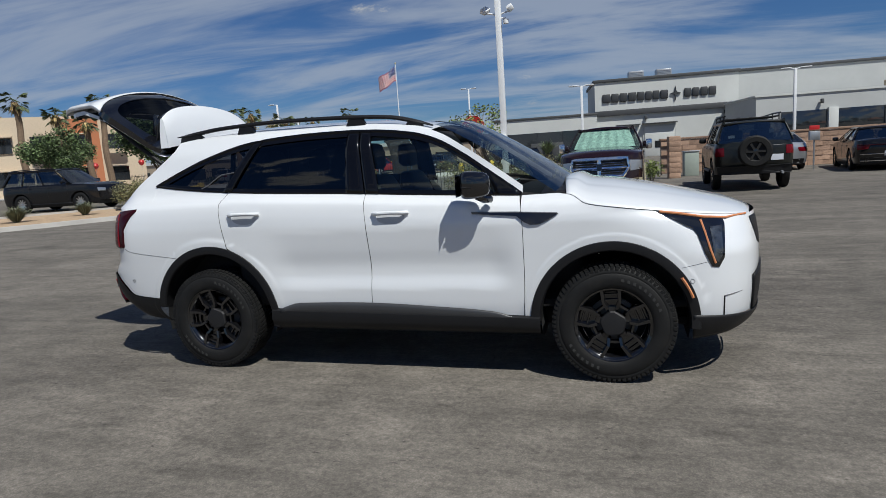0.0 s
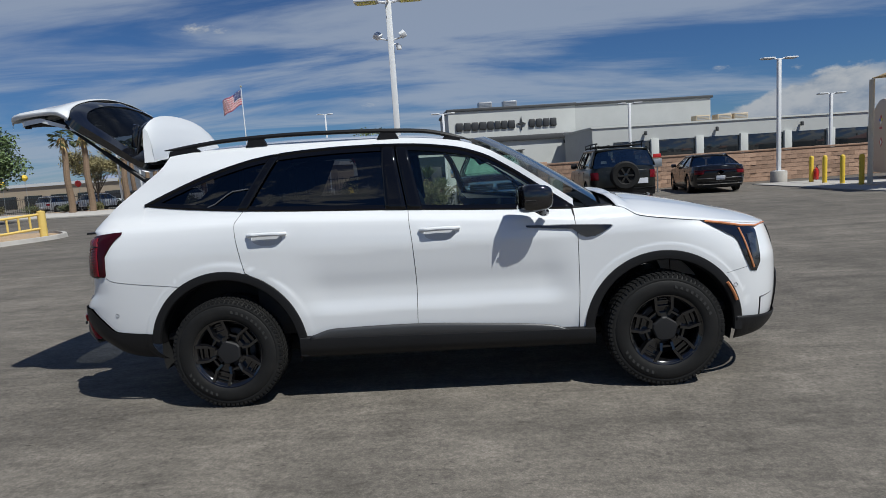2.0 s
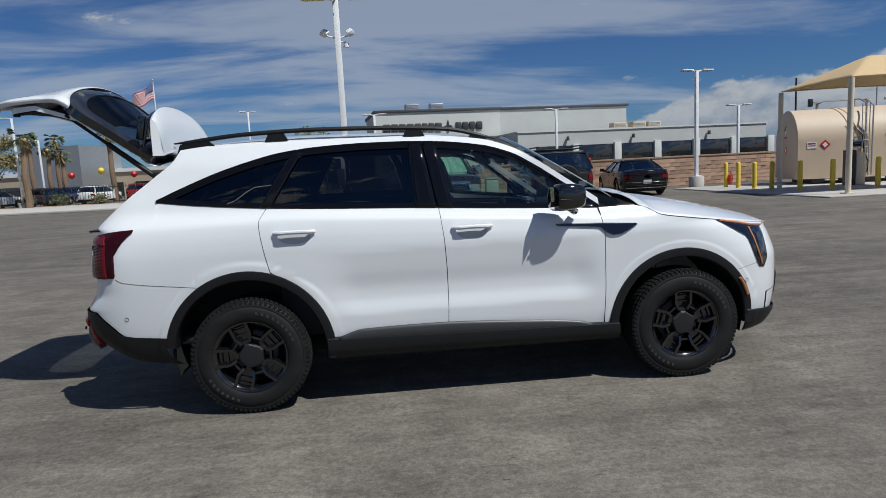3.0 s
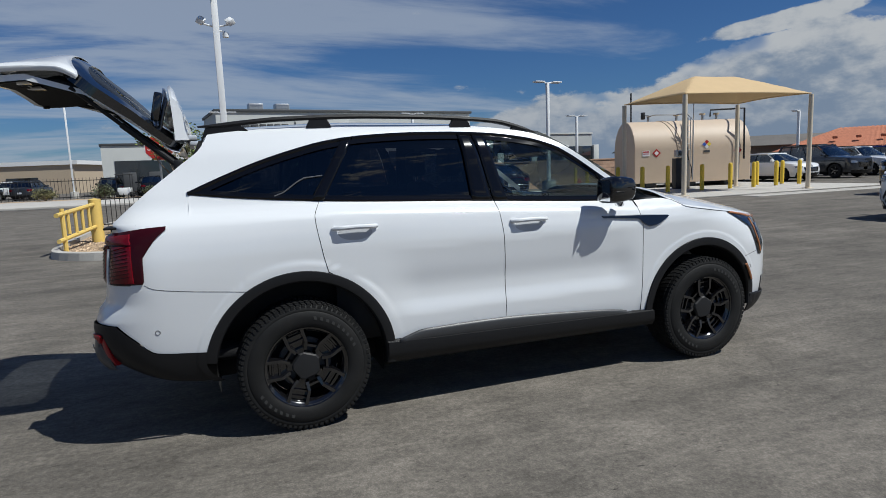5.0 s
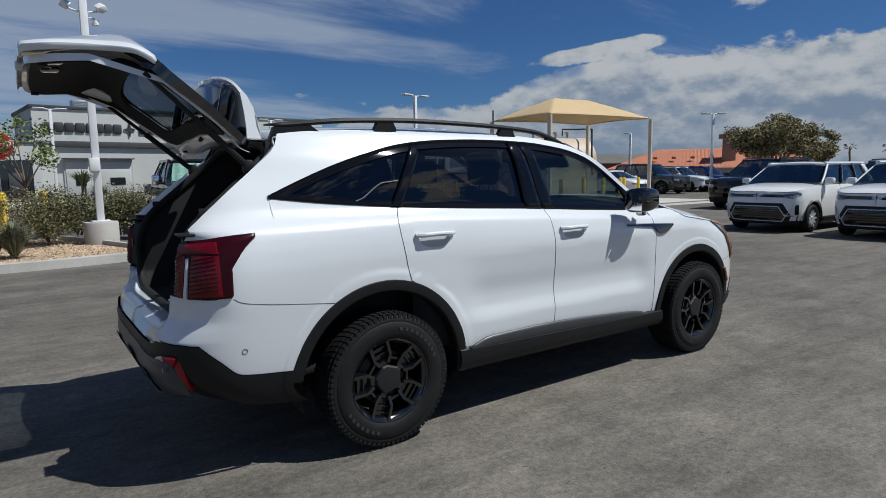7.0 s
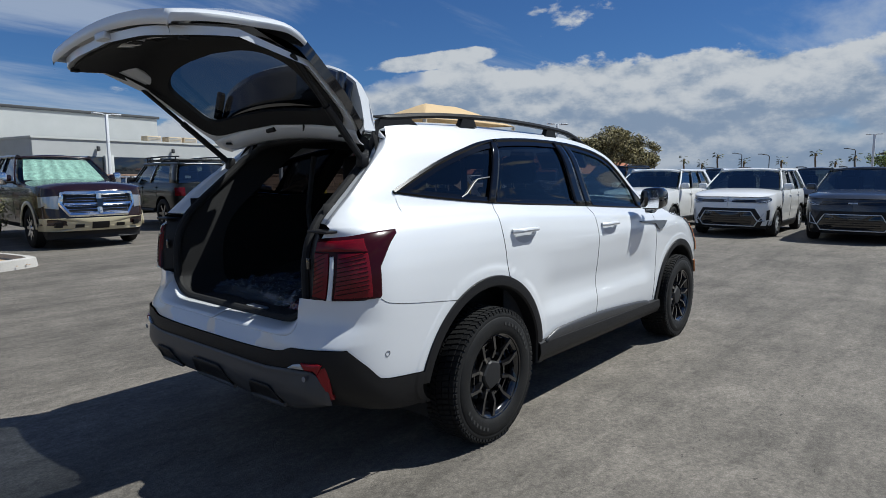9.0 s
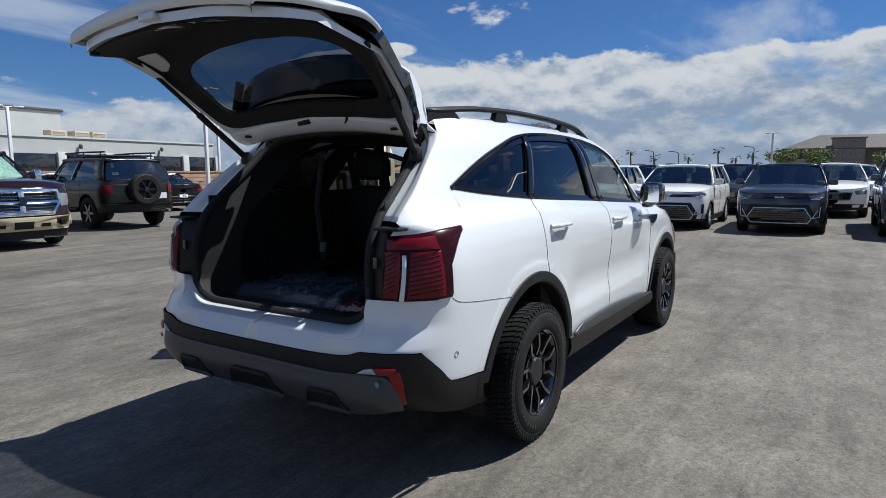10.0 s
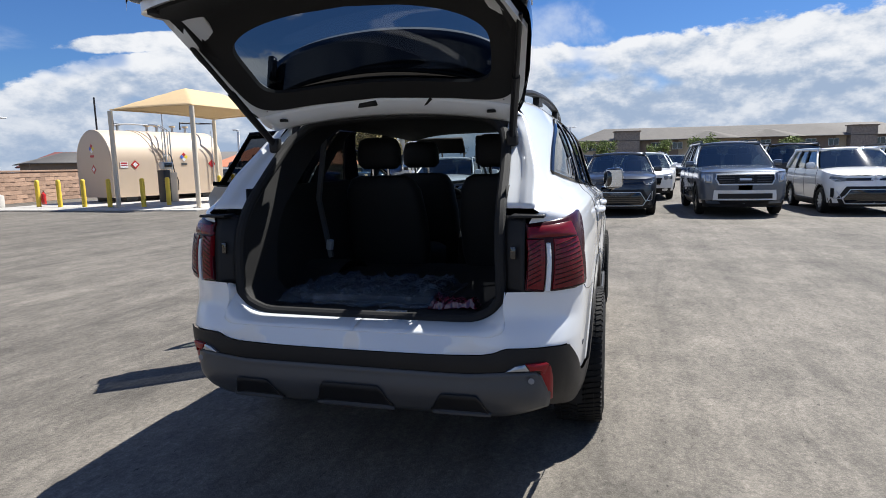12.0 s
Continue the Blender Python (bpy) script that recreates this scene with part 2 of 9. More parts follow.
SILVER = mat("silver_hinge", (0.62, 0.64, 0.67), 0.35, metal=0.5)


# ---- mesh helpers ----
def mesh_ob(name, verts, faces, material, parent=None, label="", smooth=True, thick=0.0, crisp=35):
    me = bpy.data.meshes.new(name)
    me.from_pydata([tuple(v) for v in verts], [], faces)
    me.materials.append(material)
    me.validate()
    if smooth:
        me.shade_smooth()
        me.set_sharp_from_angle(angle=radians(crisp))
    ob = new(name, me)
    if parent is not None:
        ob.parent = parent
    if label:
        ob["label"] = label
    if thick:
        s = ob.modifiers.new("thickness", "SOLIDIFY")
        s.thickness, s.offset = thick, -1
    return ob


def part(name, bm, material, parent, label="", smooth=True, crisp=35):
    bmesh.ops.recalc_face_normals(bm, faces=bm.faces)
    me = bpy.data.meshes.new(name)
    bm.to_mesh(me)
    bm.free()
    me.materials.append(material)
    if smooth:
        me.shade_smooth()
        me.set_sharp_from_angle(angle=radians(crisp))
    ob = new(name, me)
    if parent is not None:
        ob.parent = parent
    if label:
        ob["label"] = label
    return ob


def thing(name, label, category, group="", at=(0, 0, 0), turn=0.0, kind=""):
    ob = new(name)
    ob.matrix_basis = pose(*at, 0, 0, turn)
    ob.empty_display_size = 0.2
    return tagged(ob, label, category, group, kind)


def sheet(name, f, nu, nv, material, parent=None, label="", thick=0.003, us=None, vs=None, crisp=50, flip=False, normal=None):
    """A curved panel: f(u, v) gives its points for u, v from 0 to 1."""
    us = us if us is not None else [i / nu for i in range(nu + 1)]
    vs = vs if vs is not None else [j / nv for j in range(nv + 1)]
    n = len(vs)
    verts = [f(u, v) for u in us for v in vs]
    faces = []
    for i in range(len(us) - 1):
        for j in range(n - 1):
            q = (i * n + j, (i + 1) * n + j, (i + 1) * n + j + 1, i * n + j + 1)
            faces.append(q[::-1] if flip else q)
    if normal:
        score = 0.0
        for q in faces[::7]:
            a, b, c, d = [Vector(verts[i]) for i in q]
            k = (c - a).cross(d - b)
            if k.length > 1e-9:
                score += k.normalized().dot(normal((a + c) / 2))
        if score < 0:
            faces = [q[::-1] for q in faces]
    ob = mesh_ob(name, verts, faces, material, parent, label, True, 0.0 if normal else thick, crisp)
    if normal:
        ob.data.normals_split_custom_set_from_vertices([normal(Vector(v)) for v in verts])
    return ob


def box_bm(size, at=(0, 0, 0), bevel=0.0, turn=None, bm=None, segments=2):
    bm = bm or bmesh.new()
    r = bmesh.ops.create_cube(bm, size=1)
    vs = r["verts"]
    for v in vs:
        v.co = Vector((v.co.x * size[0], v.co.y * size[1], v.co.z * size[2]))
    if bevel:
        es = list({e for v in vs for e in v.link_edges})
        out = bmesh.ops.bevel(bm, geom=es, offset=bevel, segments=segments, affect="EDGES", profile=0.5)
        vs = list({v for f in out["faces"] for v in f.verts} | {v for v in vs if v.is_valid})
    m = Matrix.Translation(at) @ (turn or Matrix())
    bmesh.ops.transform(bm, matrix=m, verts=[v for v in vs if v.is_valid])
    return bm


def cyl_bm(r, depth, at=(0, 0, 0), axis="z", seg=24, r2=None, bm=None, bevel=0.0):
    bm = bm or bmesh.new()
    out = bmesh.ops.create_cone(bm, cap_ends=True, segments=seg, radius1=r, radius2=r if r2 is None else r2, depth=depth)
    vs = out["verts"]
    if bevel:
        es = [e for e in {e for v in vs for e in v.link_edges} if abs(e.verts[0].co.z - e.verts[1].co.z) < 1e-6]
        o = bmesh.ops.bevel(bm, geom=es, offset=bevel, segments=2, affect="EDGES")
        vs = list({v for f in o["faces"] for v in f.verts} | {v for v in vs if v.is_valid})
    t = {"z": Matrix(), "x": Matrix.Rotation(math.pi / 2, 4, "Y"), "y": Matrix.Rotation(-math.pi / 2, 4, "X")}[axis]
    bmesh.ops.transform(bm, matrix=Matrix.Translation(at) @ t, verts=[v for v in vs if v.is_valid])
    return bm


def tube(points, r, seg=8, closed=False, r_end=None):
    """Vertices and faces of a round bar along points."""
    pts = [Vector(p) for p in points]
    n = len(pts)
    verts, faces = [], []
    side = None
    for i, p in enumerate(pts):
        a, b = pts[i - 1] if (i or closed) else pts[0], pts[(i + 1) % n] if (i < n - 1 or closed) else pts[-1]
        d = (b - a).normalized()
        if side is None:
            side = d.orthogonal().normalized()
        side = (side - d * side.dot(d)).normalized()
        up = d.cross(side)
        rr = r if r_end is None else r + (r_end - r) * i / (n - 1)
        for k in range(seg):
            an = 2 * math.pi * k / seg
            verts.append(p + rr * (math.cos(an) * side + math.sin(an) * up))
    for i in range(n if closed else n - 1):
        for k in range(seg):
            a, b = i * seg + k, i * seg + (k + 1) % seg
            c, d = ((i + 1) % n) * seg + (k + 1) % seg, ((i + 1) % n) * seg + k
            faces.append((a, b, c, d))
    if not closed:
        faces.append(tuple(range(seg))[::-1])
        faces.append(tuple((n - 1) * seg + k for k in range(seg)))
    return verts, faces


def bar(name, points, r, material, parent=None, label="", seg=8, closed=False, r_end=None):
    v, f = tube(points, r, seg, closed, r_end)
    return mesh_ob(name, v, f, material, parent, label)


def lathe(name, prof, material, parent=None, label="", seg=48, axis="y", at=(0, 0, 0), crisp=35):
    """A turned body: prof is rows of (radius, along the axis)."""
    n = len(prof)
    verts, faces = [], []
    for i in range(seg):
        a = 2 * math.pi * i / seg
        for r, h in prof:
            if axis == "y":
                verts.append((at[0] + r * math.cos(a), at[1] + h, at[2] + r * math.sin(a)))
            elif axis == "x":
                verts.append((at[0] + h, at[1] + r * math.cos(a), at[2] + r * math.sin(a)))
            else:
                verts.append((at[0] + r * math.cos(a), at[1] + r * math.sin(a), at[2] + h))
    for i in range(seg):
        j = (i + 1) % seg
        for k in range(n - 1):
            q = (i * n + k, j * n + k, j * n + k + 1, i * n + k + 1)
            faces.append(q if axis != "z" else q)
    return mesh_ob(name, verts, faces, material, parent, label, True, 0, crisp)


def plate_bm(poly, depth, to3d, bm=None):
    """A flat outline given thickness: poly is (a, b) pairs, to3d(a, b, c) places a point at depth c."""
    bm = bm or bmesh.new()
    lo = [bm.verts.new(to3d(a, b, 0.0)) for a, b in poly]
    hi = [bm.verts.new(to3d(a, b, depth)) for a, b in poly]
    n = len(poly)
    bm.faces.new(hi)
    bm.faces.new(lo[::-1])
    for i in range(n):
        bm.faces.new((lo[i], lo[(i + 1) % n], hi[(i + 1) % n], hi[i]))
    return bm


def spline(*rows):
    """A smooth curve y(x) through rows of (x, y)."""
    xs, ys = [r[0] for r in rows], [r[1] for r in rows]
    n = len(xs)
    d = [(ys[i + 1] - ys[i]) / (xs[i + 1] - xs[i]) for i in range(n - 1)]
    m = [d[0]] + [0.0 if d[i - 1] * d[i] <= 0 else 2 * d[i - 1] * d[i] / (d[i - 1] + d[i]) for i in range(1, n - 1)] + [d[-1]]

    def at(x):
        if x <= xs[0]:
            return ys[0]
        if x >= xs[-1]:
            return ys[-1]
        i = max(k for k in range(n - 1) if xs[k] <= x)
        h = xs[i + 1] - xs[i]
        t = (x - xs[i]) / h
        return ((2 * t ** 3 - 3 * t * t + 1) * ys[i] + (t ** 3 - 2 * t * t + t) * h * m[i]
                + (-2 * t ** 3 + 3 * t * t) * ys[i + 1] + (t ** 3 - t * t) * h * m[i + 1])
    return at


def clamp01(t):
    return max(0.0, min(1.0, t))


def ease(t):
    t = clamp01(t)
    return t * t * (3 - 2 * t)


# ---- ground ----
def ground_sheet():
    ring = [0, 3, 6, 10, 16, 25, 40, 65, 100, 200, 500, 1500, 4000]
    xs = sorted({-r for r in ring} | set(ring))
    n = len(xs)
    verts = [(x, y, 0.0) for x in xs for y in xs]
    faces = [(i * n + j, (i + 1) * n + j, (i + 1) * n + j + 1, i * n + j + 1) for i in range(n - 1) for j in range(n - 1)]
    tagged(mesh_ob("ground", verts, faces, ASPHALT, smooth=False), "weathered grey asphalt of a car lot, cracked and tyre-marked", "asphalt", kind="structure")


ground_sheet()

# ---- the white three-row SUV in the middle ----
RA, FA, HUB = -1.4075, 1.4075, 0.372
side_prof = spline((0.22, 0.82), (0.30, 0.87), (0.40, 0.895), (0.50, 0.906), (0.60, 0.909), (0.75, 0.910), (0.90, 0.912), (1.0, 0.912), (1.08, 0.907),
                   (1.15, 0.895), (1.195, 0.881), (1.215, 0.864), (1.24, 0.835), (1.28, 0.807), (1.35, 0.786), (1.45, 0.752), (1.55, 0.710), (1.63, 0.655),
                   (1.69, 0.605), (1.73, 0.52))
# crease along the doors: hollow above, a lit step at its foot
door_dent = spline((0.50, 0.0), (0.572, 0.0), (0.590, 0.002), (0.680, 0.0195), (0.73, 0.0215), (0.85, 0.010), (0.97, 0.0))
rear_in = spline((0.30, 0.05), (0.90, 0.020), (1.14, 0.035), (1.22, 0.050), (1.35, 0.086), (1.50, 0.132), (1.60, 0.152), (1.72, 0.18))
nose_end = spline((0.25, 2.26), (0.40, 2.315), (0.60, 2.335), (0.80, 2.33), (0.95, 2.315), (1.05, 2.29), (1.20, 2.24))
tail_end = spline((0.30, 2.36), (0.42, 2.43), (0.52, 2.475), (0.62, 2.487), (0.69, 2.480), (0.74, 2.465), (0.80, 2.435), (0.90, 2.425), (1.12, 2.410), (1.20, 2.375), (1.30, 2.345))
tail_round = spline((0.70, 0.15), (0.86, 0.26), (1.15, 0.28), (1.21, 0.333))
tail_square = spline((0.70, 3.4), (0.86, 4.0))
nose_square = spline((0.50, 6.0), (0.75, 6.0), (0.86, 4.8), (0.97, 3.4), (1.05, 2.3), (1.20, 2.2))
belt = spline((-1.95, 1.345), (-1.72, 1.317), (-1.35, 1.283), (-0.98, 1.258), (-0.62, 1.240), (-0.25, 1.222), (0.10, 1.200), (0.46, 1.180), (0.88, 1.160))
dlo_top = spline((-1.945, 1.345), (-1.77, 1.420), (-1.57, 1.497), (-1.37, 1.558), (-1.18, 1.604), (-0.99, 1.629), (-0.80, 1.640), (-0.61, 1.645),
                 (-0.42, 1.644), (-0.17, 1.634), (0.127, 1.596), (0.31, 1.540), (0.486, 1.439), (0.663, 1.316), (0.88, 1.162))
roof_edge = spline((-2.335, 1.20), (-2.15, 1.362), (-1.976, 1.50), (-1.858, 1.60), (-1.83, 1.668), (-1.405, 1.700), (-1.015, 1.712), (-0.63, 1.706),
                   (-0.25, 1.692), (0.128, 1.650), (0.314, 1.593), (0.497, 1.488), (0.679, 1.362), (0.90, 1.205))
ARCH_R, ARCH_F = 0.525, 0.495


def half_width(x, z):
    # the shoulder drops with the window line towards the front
    drop = max(0.0, 1.258 - belt(x)) * (1 - ease((x - 1.2) / 0.4)) if x > -1.0 else 0.0
    w = side_prof(z + drop * ease((z - 0.95) / 0.15) * (1 - ease((z - 1.30) / 0.25))) * 1.0326
    w -= door_dent(z) * ease((x + 1.0) / 0.3) * (1 - ease((x - 0.66) / 0.22))
    if x > 1.2:
        u = min(1.0, (x - 1.2) / (nose_end(z) - 1.2))
        w *= max(0.0, 1 - u ** nose_square(z)) ** 0.45
    if x < -1.0:
        w *= 1 - rear_in(z) * (-x - 1.0) ** 2
    if x < -2.0:
        u = min(1.0, (-x - 2.0) / (tail_end(z) - 2.0))
        w *= 1 - (1 - max(0.0, 1 - u ** tail_square(z)) ** tail_round(z)) * (1 - 0.5 * ease((z - 1.155) / 0.05))
    # raised lip of the wings round the wheels
    for cx, r in ((RA, ARCH_R), (FA, ARCH_F)):
        d = math.hypot(x - cx, z - HUB) - r
        if -0.2 < d < 0.08:
            w += 0.0032 * ease((0.056 - d) / 0.018)
    return w


def skin(x, z, side, out=0.0):
    return Vector((x, side * (half_width(x, z) + out), z))


def arch_z(x, cx, r):
    d = r * r - (x - cx) ** 2
    return HUB + math.sqrt(d) if d > 0 else -1.0


hero = thing("suv", "white three-row SUV with raised tailgate, standing on the asphalt", "car", at=(0, 0.03, 0))


def skin_normal(p):
    """The outward direction of the body surface at a point of it."""
    s = 1 if p.y >= 0 else -1
    h = 0.004
    gx = (half_width(p.x + h, p.z) - half_width(p.x - h, p.z)) / (2 * h)
    gz = (half_width(p.x, p.z + h) - half_width(p.x, p.z - h)) / (2 * h)
    if abs(p.y) < 0.03:
        return Vector((1 if p.x > 0 else -1, 0, 0.05))
    return Vector((-gx, s, -gz)).normalized()



seam_rear = spline((0.30, -1.20), (0.80, -1.225), (0.895, -1.252), (1.0, -1.275), (1.19, -1.300), (1.25, -1.272), (1.32, -1.235))
seam_mid = spline((0.30, -0.165), (0.43, -0.160), (0.756, -0.149), (1.0, -0.158), (1.137, -0.172), (1.23, -0.180))
seam_front = spline((0.30, 0.862), (0.38, 0.868), (0.70, 0.884), (0.95, 0.884), (1.17, 0.862))
sill = spline((-0.95, 0.445), (-0.60, 0.438), (0.0, 0.425), (0.60, 0.405), (0.90, 0.380))


def near_spaced(n, a, b):
    """Columns, closer together near both ends."""
    return [a + (b - a) * (0.5 - 0.5 * math.cos(math.pi * i / n)) for i in range(n + 1)]


def door_panel(name, left, right, side, label, parent=None, move=None):
    def f(u, v):
        xb = left(0.45) + (right(0.45) - left(0.45)) * u
        zb = sill(xb)
        xt = left(1.25) + (right(1.25) - left(1.25)) * u
        zt = belt(xt) - 0.004
        z = zb + (zt - zb) * v
        a, b = left(z), right(z)
        p = skin(a + (b - a) * u, z, side)
        return move @ p if move else p
    nrm = skin_normal if move is None else (lambda p: (move.to_3x3() @ skin_normal(move.inverted() @ p)))
    return sheet(name, f, 26, 34, WHITE_PAINT, parent or hero, label, 0.004, flip=side < 0, normal=nrm)


def rear_door_edge(z):
    if z < 0.872:
        return RA + math.sqrt(max(0.0, ARCH_R ** 2 - (z - HUB) ** 2))
    return seam_rear(z)


# both left doors stand open, each turned about its front edge
OPEN = Matrix.Translation((0.87, 0.90, 0)) @ Matrix.Rotation(radians(-50), 4, "Z") @ Matrix.Translation((-0.87, -0.90, 0))
OPEN_REAR = Matrix.Translation((-0.165, 0.93, 0)) @ Matrix.Rotation(radians(-50), 4, "Z") @ Matrix.Translation((0.165, -0.93, 0))
DOORS = {}
for s in (-1, 1):
    DOORS["rear", s] = door_panel("rear_door", rear_door_edge, seam_mid, s, "rear door standing open" if s > 0 else "", move=OPEN_REAR if s > 0 else None)
    DOORS["front", s] = door_panel("front_door", seam_mid, seam_front, s, "front door standing open" if s > 0 else "", move=OPEN if s > 0 else None)


def columns_sheet(name, xs, low, high, side, nv, material, parent=None, label="", out=0.0, thick=0.004, move=None):
    """A body panel over the columns xs between the heights low(x) and high(x)."""
    rows = [(x, low(x), high(x)) for x in xs]
    n = len(rows) - 1

    def f(u, v):
        x, a, b = rows[round(u * n)]
        p = skin(x, a + (b - a) * v, side, out)
        return move @ p if move else p
    return sheet(name, f, n, nv, material, parent or hero, label, thick, flip=side < 0, normal=skin_normal if move is None else None)


def tail_x(w, z):
    a = math.pi / 2 * (1 - (1 - clamp01(w)) ** 2.5)
    return -2.0 - (tail_end(z) - 2.0) * math.sin(a) ** (2 / tail_square(z))


def tail_col(c, z, side, out=0.0, x0=None):
    """Wraps from the side panel (c = 0) round the corner to the middle of the tail (c = 1)."""
    if c < 0.5:
        a = x0 if x0 is not None else RA - math.sqrt(max(0.0, ARCH_R ** 2 - max(0.0, z - HUB) ** 2))
        x = a + (-2.0 - a) * c * 2
        return skin(x, z, side, out)
    w = (c - 0.5) * 2
    p = skin(tail_x(w, z), z, side, 0.0)
    if out:
        xa, xb = tail_x(max(0.0, w - 0.012), z), tail_x(min(1.0, w + 0.012), z)
        t = Vector((xb - xa, half_width(xb, z) - half_width(xa, z)))
        if w > 0.985 or t.length < 1e-6:
            t = Vector((0.0, -1.0))
        t.normalize()
        p += Vector((t.y * out, -side * t.x * out, 0))
    return p


def col_at(z, x=None, y=None):
    """The column of the tail at a place along the car (x) or across it (half width y)."""
    a, b = 0.5, 1.0
    for _ in range(30):
        c = (a + b) / 2
        px = tail_x((c - 0.5) * 2, z)
        inside = px > x if x is not None else half_width(px, z) > y
        a, b = (c, b) if inside else (a, c)
    return a


white_flank = spline((-2.34, 0.688), (-2.254, 0.609), (-2.165, 0.530), (-2.0, 0.512), (-1.90, 0.506))
white_tail = spline((0.0, 0.656), (0.25, 0.657), (0.52, 0.664), (0.575, 0.672), (0.640, 0.692), (0.78, 0.692), (0.83, 0.688))
bumper_seam = spline((-2.19, 0.900), (-2.165, 0.882), (-2.131, 0.869), (-1.765, 0.822), (-1.60, 0.805))
sill_edge = spline((0.0, 0.728), (0.45, 0.730), (0.53, 0.745), (0.575, 0.775), (0.605, 0.83), (0.622, 0.895))


def rear_low_white(c):
    """Lower edge of the white paint on the rear bumper, by column."""
    if c < 0.5:
        return 0.506 + 0.012 * c
    p = tail_col(c, 0.66, 1)
    return white_flank(p.x) if p.x > -2.338 else white_tail(p.y)


def rear_high_white(c):
    if c < 0.5:
        return bumper_seam(tail_col(c, 0.83, 1).x)
    p = tail_col(c, 0.86, 1)
    return bumper_seam(p.x) if p.x > -2.25 else sill_edge(min(p.y, 0.622))


TAIL_C = [i / 14 * 0.5 for i in range(14)] + [0.5 + 0.5 * i / 120 for i in range(121)]


def seal_low(y, side):
    """The lower run of the rubber seal round the load opening."""
    return Vector((-2.335, side * y, 0.752 + 0.004 * y + 0.10 * max(0.0, (y - 0.40) / 0.205) ** 3.2))


C_SILL = col_at(0.86, y=0.622)
for s in (-1, 1):
    sheet("rear_bumper", lambda u, v, s=s: tail_col(u, rear_low_white(u) + (rear_high_white(u) - rear_low_white(u)) * v, s), 0, 14, WHITE_PAINT, hero, us=TAIL_C, flip=s > 0, normal=skin_normal)
    # ledge between the paint's edge and the seal
    def ledge(u, v, s=s):
        c = C_SILL + (1 - C_SILL) * u
        a = tail_col(c, rear_high_white(c), s)
        b = seal_low(min(0.605, abs(a.y)), s)
        return a.lerp(b, v) + Vector((0, 0, 0.010 * math.sin(v * 3.14)))
    sheet("bumper_ledge", ledge, 60, 5, WHITE_PAINT, hero, flip=s > 0)

    def low_black(u, v, s=s):
        hi = rear_low_white(u)
        lo = 0.33 + 0.07 * ease((u - 0.45) / 0.2)
        z = lo + (hi - lo) * v
        p = tail_col(u, max(z, 0.30), s, 0.012)
        return Vector((p.x + 0.10 * (1 - v) ** 3, p.y, z))
    sheet("lower_bumper", low_black, 0, 12, BLACK_PLASTIC, hero, "black textured lower bumper", us=TAIL_C, flip=s > 0, thick=0.0)

    QUARTER_END = col_at(1.0, y=0.735)
    # quarter panel: band behind the door, then up to the window
    def band(u, v, s=s):
        c = u * QUARTER_END
        x = seam_rear(0.9) + (-2.0 - seam_rear(0.9)) * c * 2 if c < 0.5 else tail_col(c, 0.88, 1).x
        lo = max(bumper_seam(x), arch_z(x, RA, ARCH_R))
        z = lo + (1.20 - lo) * v
        return tail_col(c, z, s, 0.0, seam_rear(z))
    sheet("quarter_panel", band, 0, 12, WHITE_PAINT, hero, us=[i / 28 * 0.64 for i in range(28)] + [0.64 + 0.36 * i / 50 for i in range(51)], flip=s > 0, normal=skin_normal)
    xs = near_spaced(20, -2.322, -1.945) + [-1.9449] + [-1.945 + 0.69 * i / 24 for i in range(1, 25)]
    columns_sheet("quarter_panel_top", xs, lambda x: 1.20, lambda x: roof_edge(x) if x < -1.94495 else belt(x) - 0.004, s, 12, WHITE_PAINT)
    # roof side, from the tail to the foot of the windscreen pillar
    xs = near_spaced(12, -1.945, -1.70) + [-1.70 + 2.58 * i / 70 for i in range(1, 71)]
    columns_sheet("roof_side", xs, lambda x: dlo_top(x) + 0.012, lambda x: max(roof_edge(x), dlo_top(x) + 0.02), s, 8, WHITE_PAINT)

    # front wing and bumper
    def wing_top(x):
        return spline((0.875, 1.158), (1.10, 1.162), (1.178, 1.150), (1.266, 1.097), (1.45, 1.066), (1.66, 1.036), (2.0, 0.990), (2.38, 0.955))(x)

    def wing_low(x):
        z = arch_z(x, FA, ARCH_F)
        if x < FA and z < 0.38:
            return 0.378
        if x > FA and z < 0.415:
            return spline((1.89, 0.412), (2.10, 0.395), (2.38, 0.365))(x)
        return z
    ang = [math.pi * i / 44 for i in range(45)]
    xs = [0.875, 0.885] + [FA - ARCH_F * math.cos(a) for a in ang] + [1.93, 1.97, 2.02, 2.07, 2.12, 2.17, 2.20, 2.225]
    columns_sheet("front_wing", xs, wing_low, wing_top, s, 20, WHITE_PAINT)
    # nose, wrapped round to the middle
    NOSE = [i / 30 for i in range(31)]

    def nose(u, v, s=s):
        lo, hi = 0.36, 0.965
        z = lo + (hi - lo) * v
        x = 2.22 + (nose_end(z) - 2.22) * (1 - (1 - u) ** 3)
        return skin(x, z, s)
    sheet("front_bumper", nose, 30, 12, WHITE_PAINT, hero, flip=s < 0, normal=skin_normal)

    # black lower lip of the nose
    def lip(u, v, s=s):
        if u < 0.5:
            x = 1.86 + (2.22 - 1.86) * u * 2
        else:
            x = 2.22 + (nose_end(0.42) - 0.002 - 2.22) * (1 - (1 - (u - 0.5) * 2) ** 3)
        zt = spline((1.86, 0.418), (2.10, 0.400), (2.35, 0.372))(x)
        zb = spline((1.86, 0.262), (2.05, 0.285), (2.20, 0.315), (2.35, 0.335))(x)
        w = half_width(x, 0.43)
        k = 1 - v
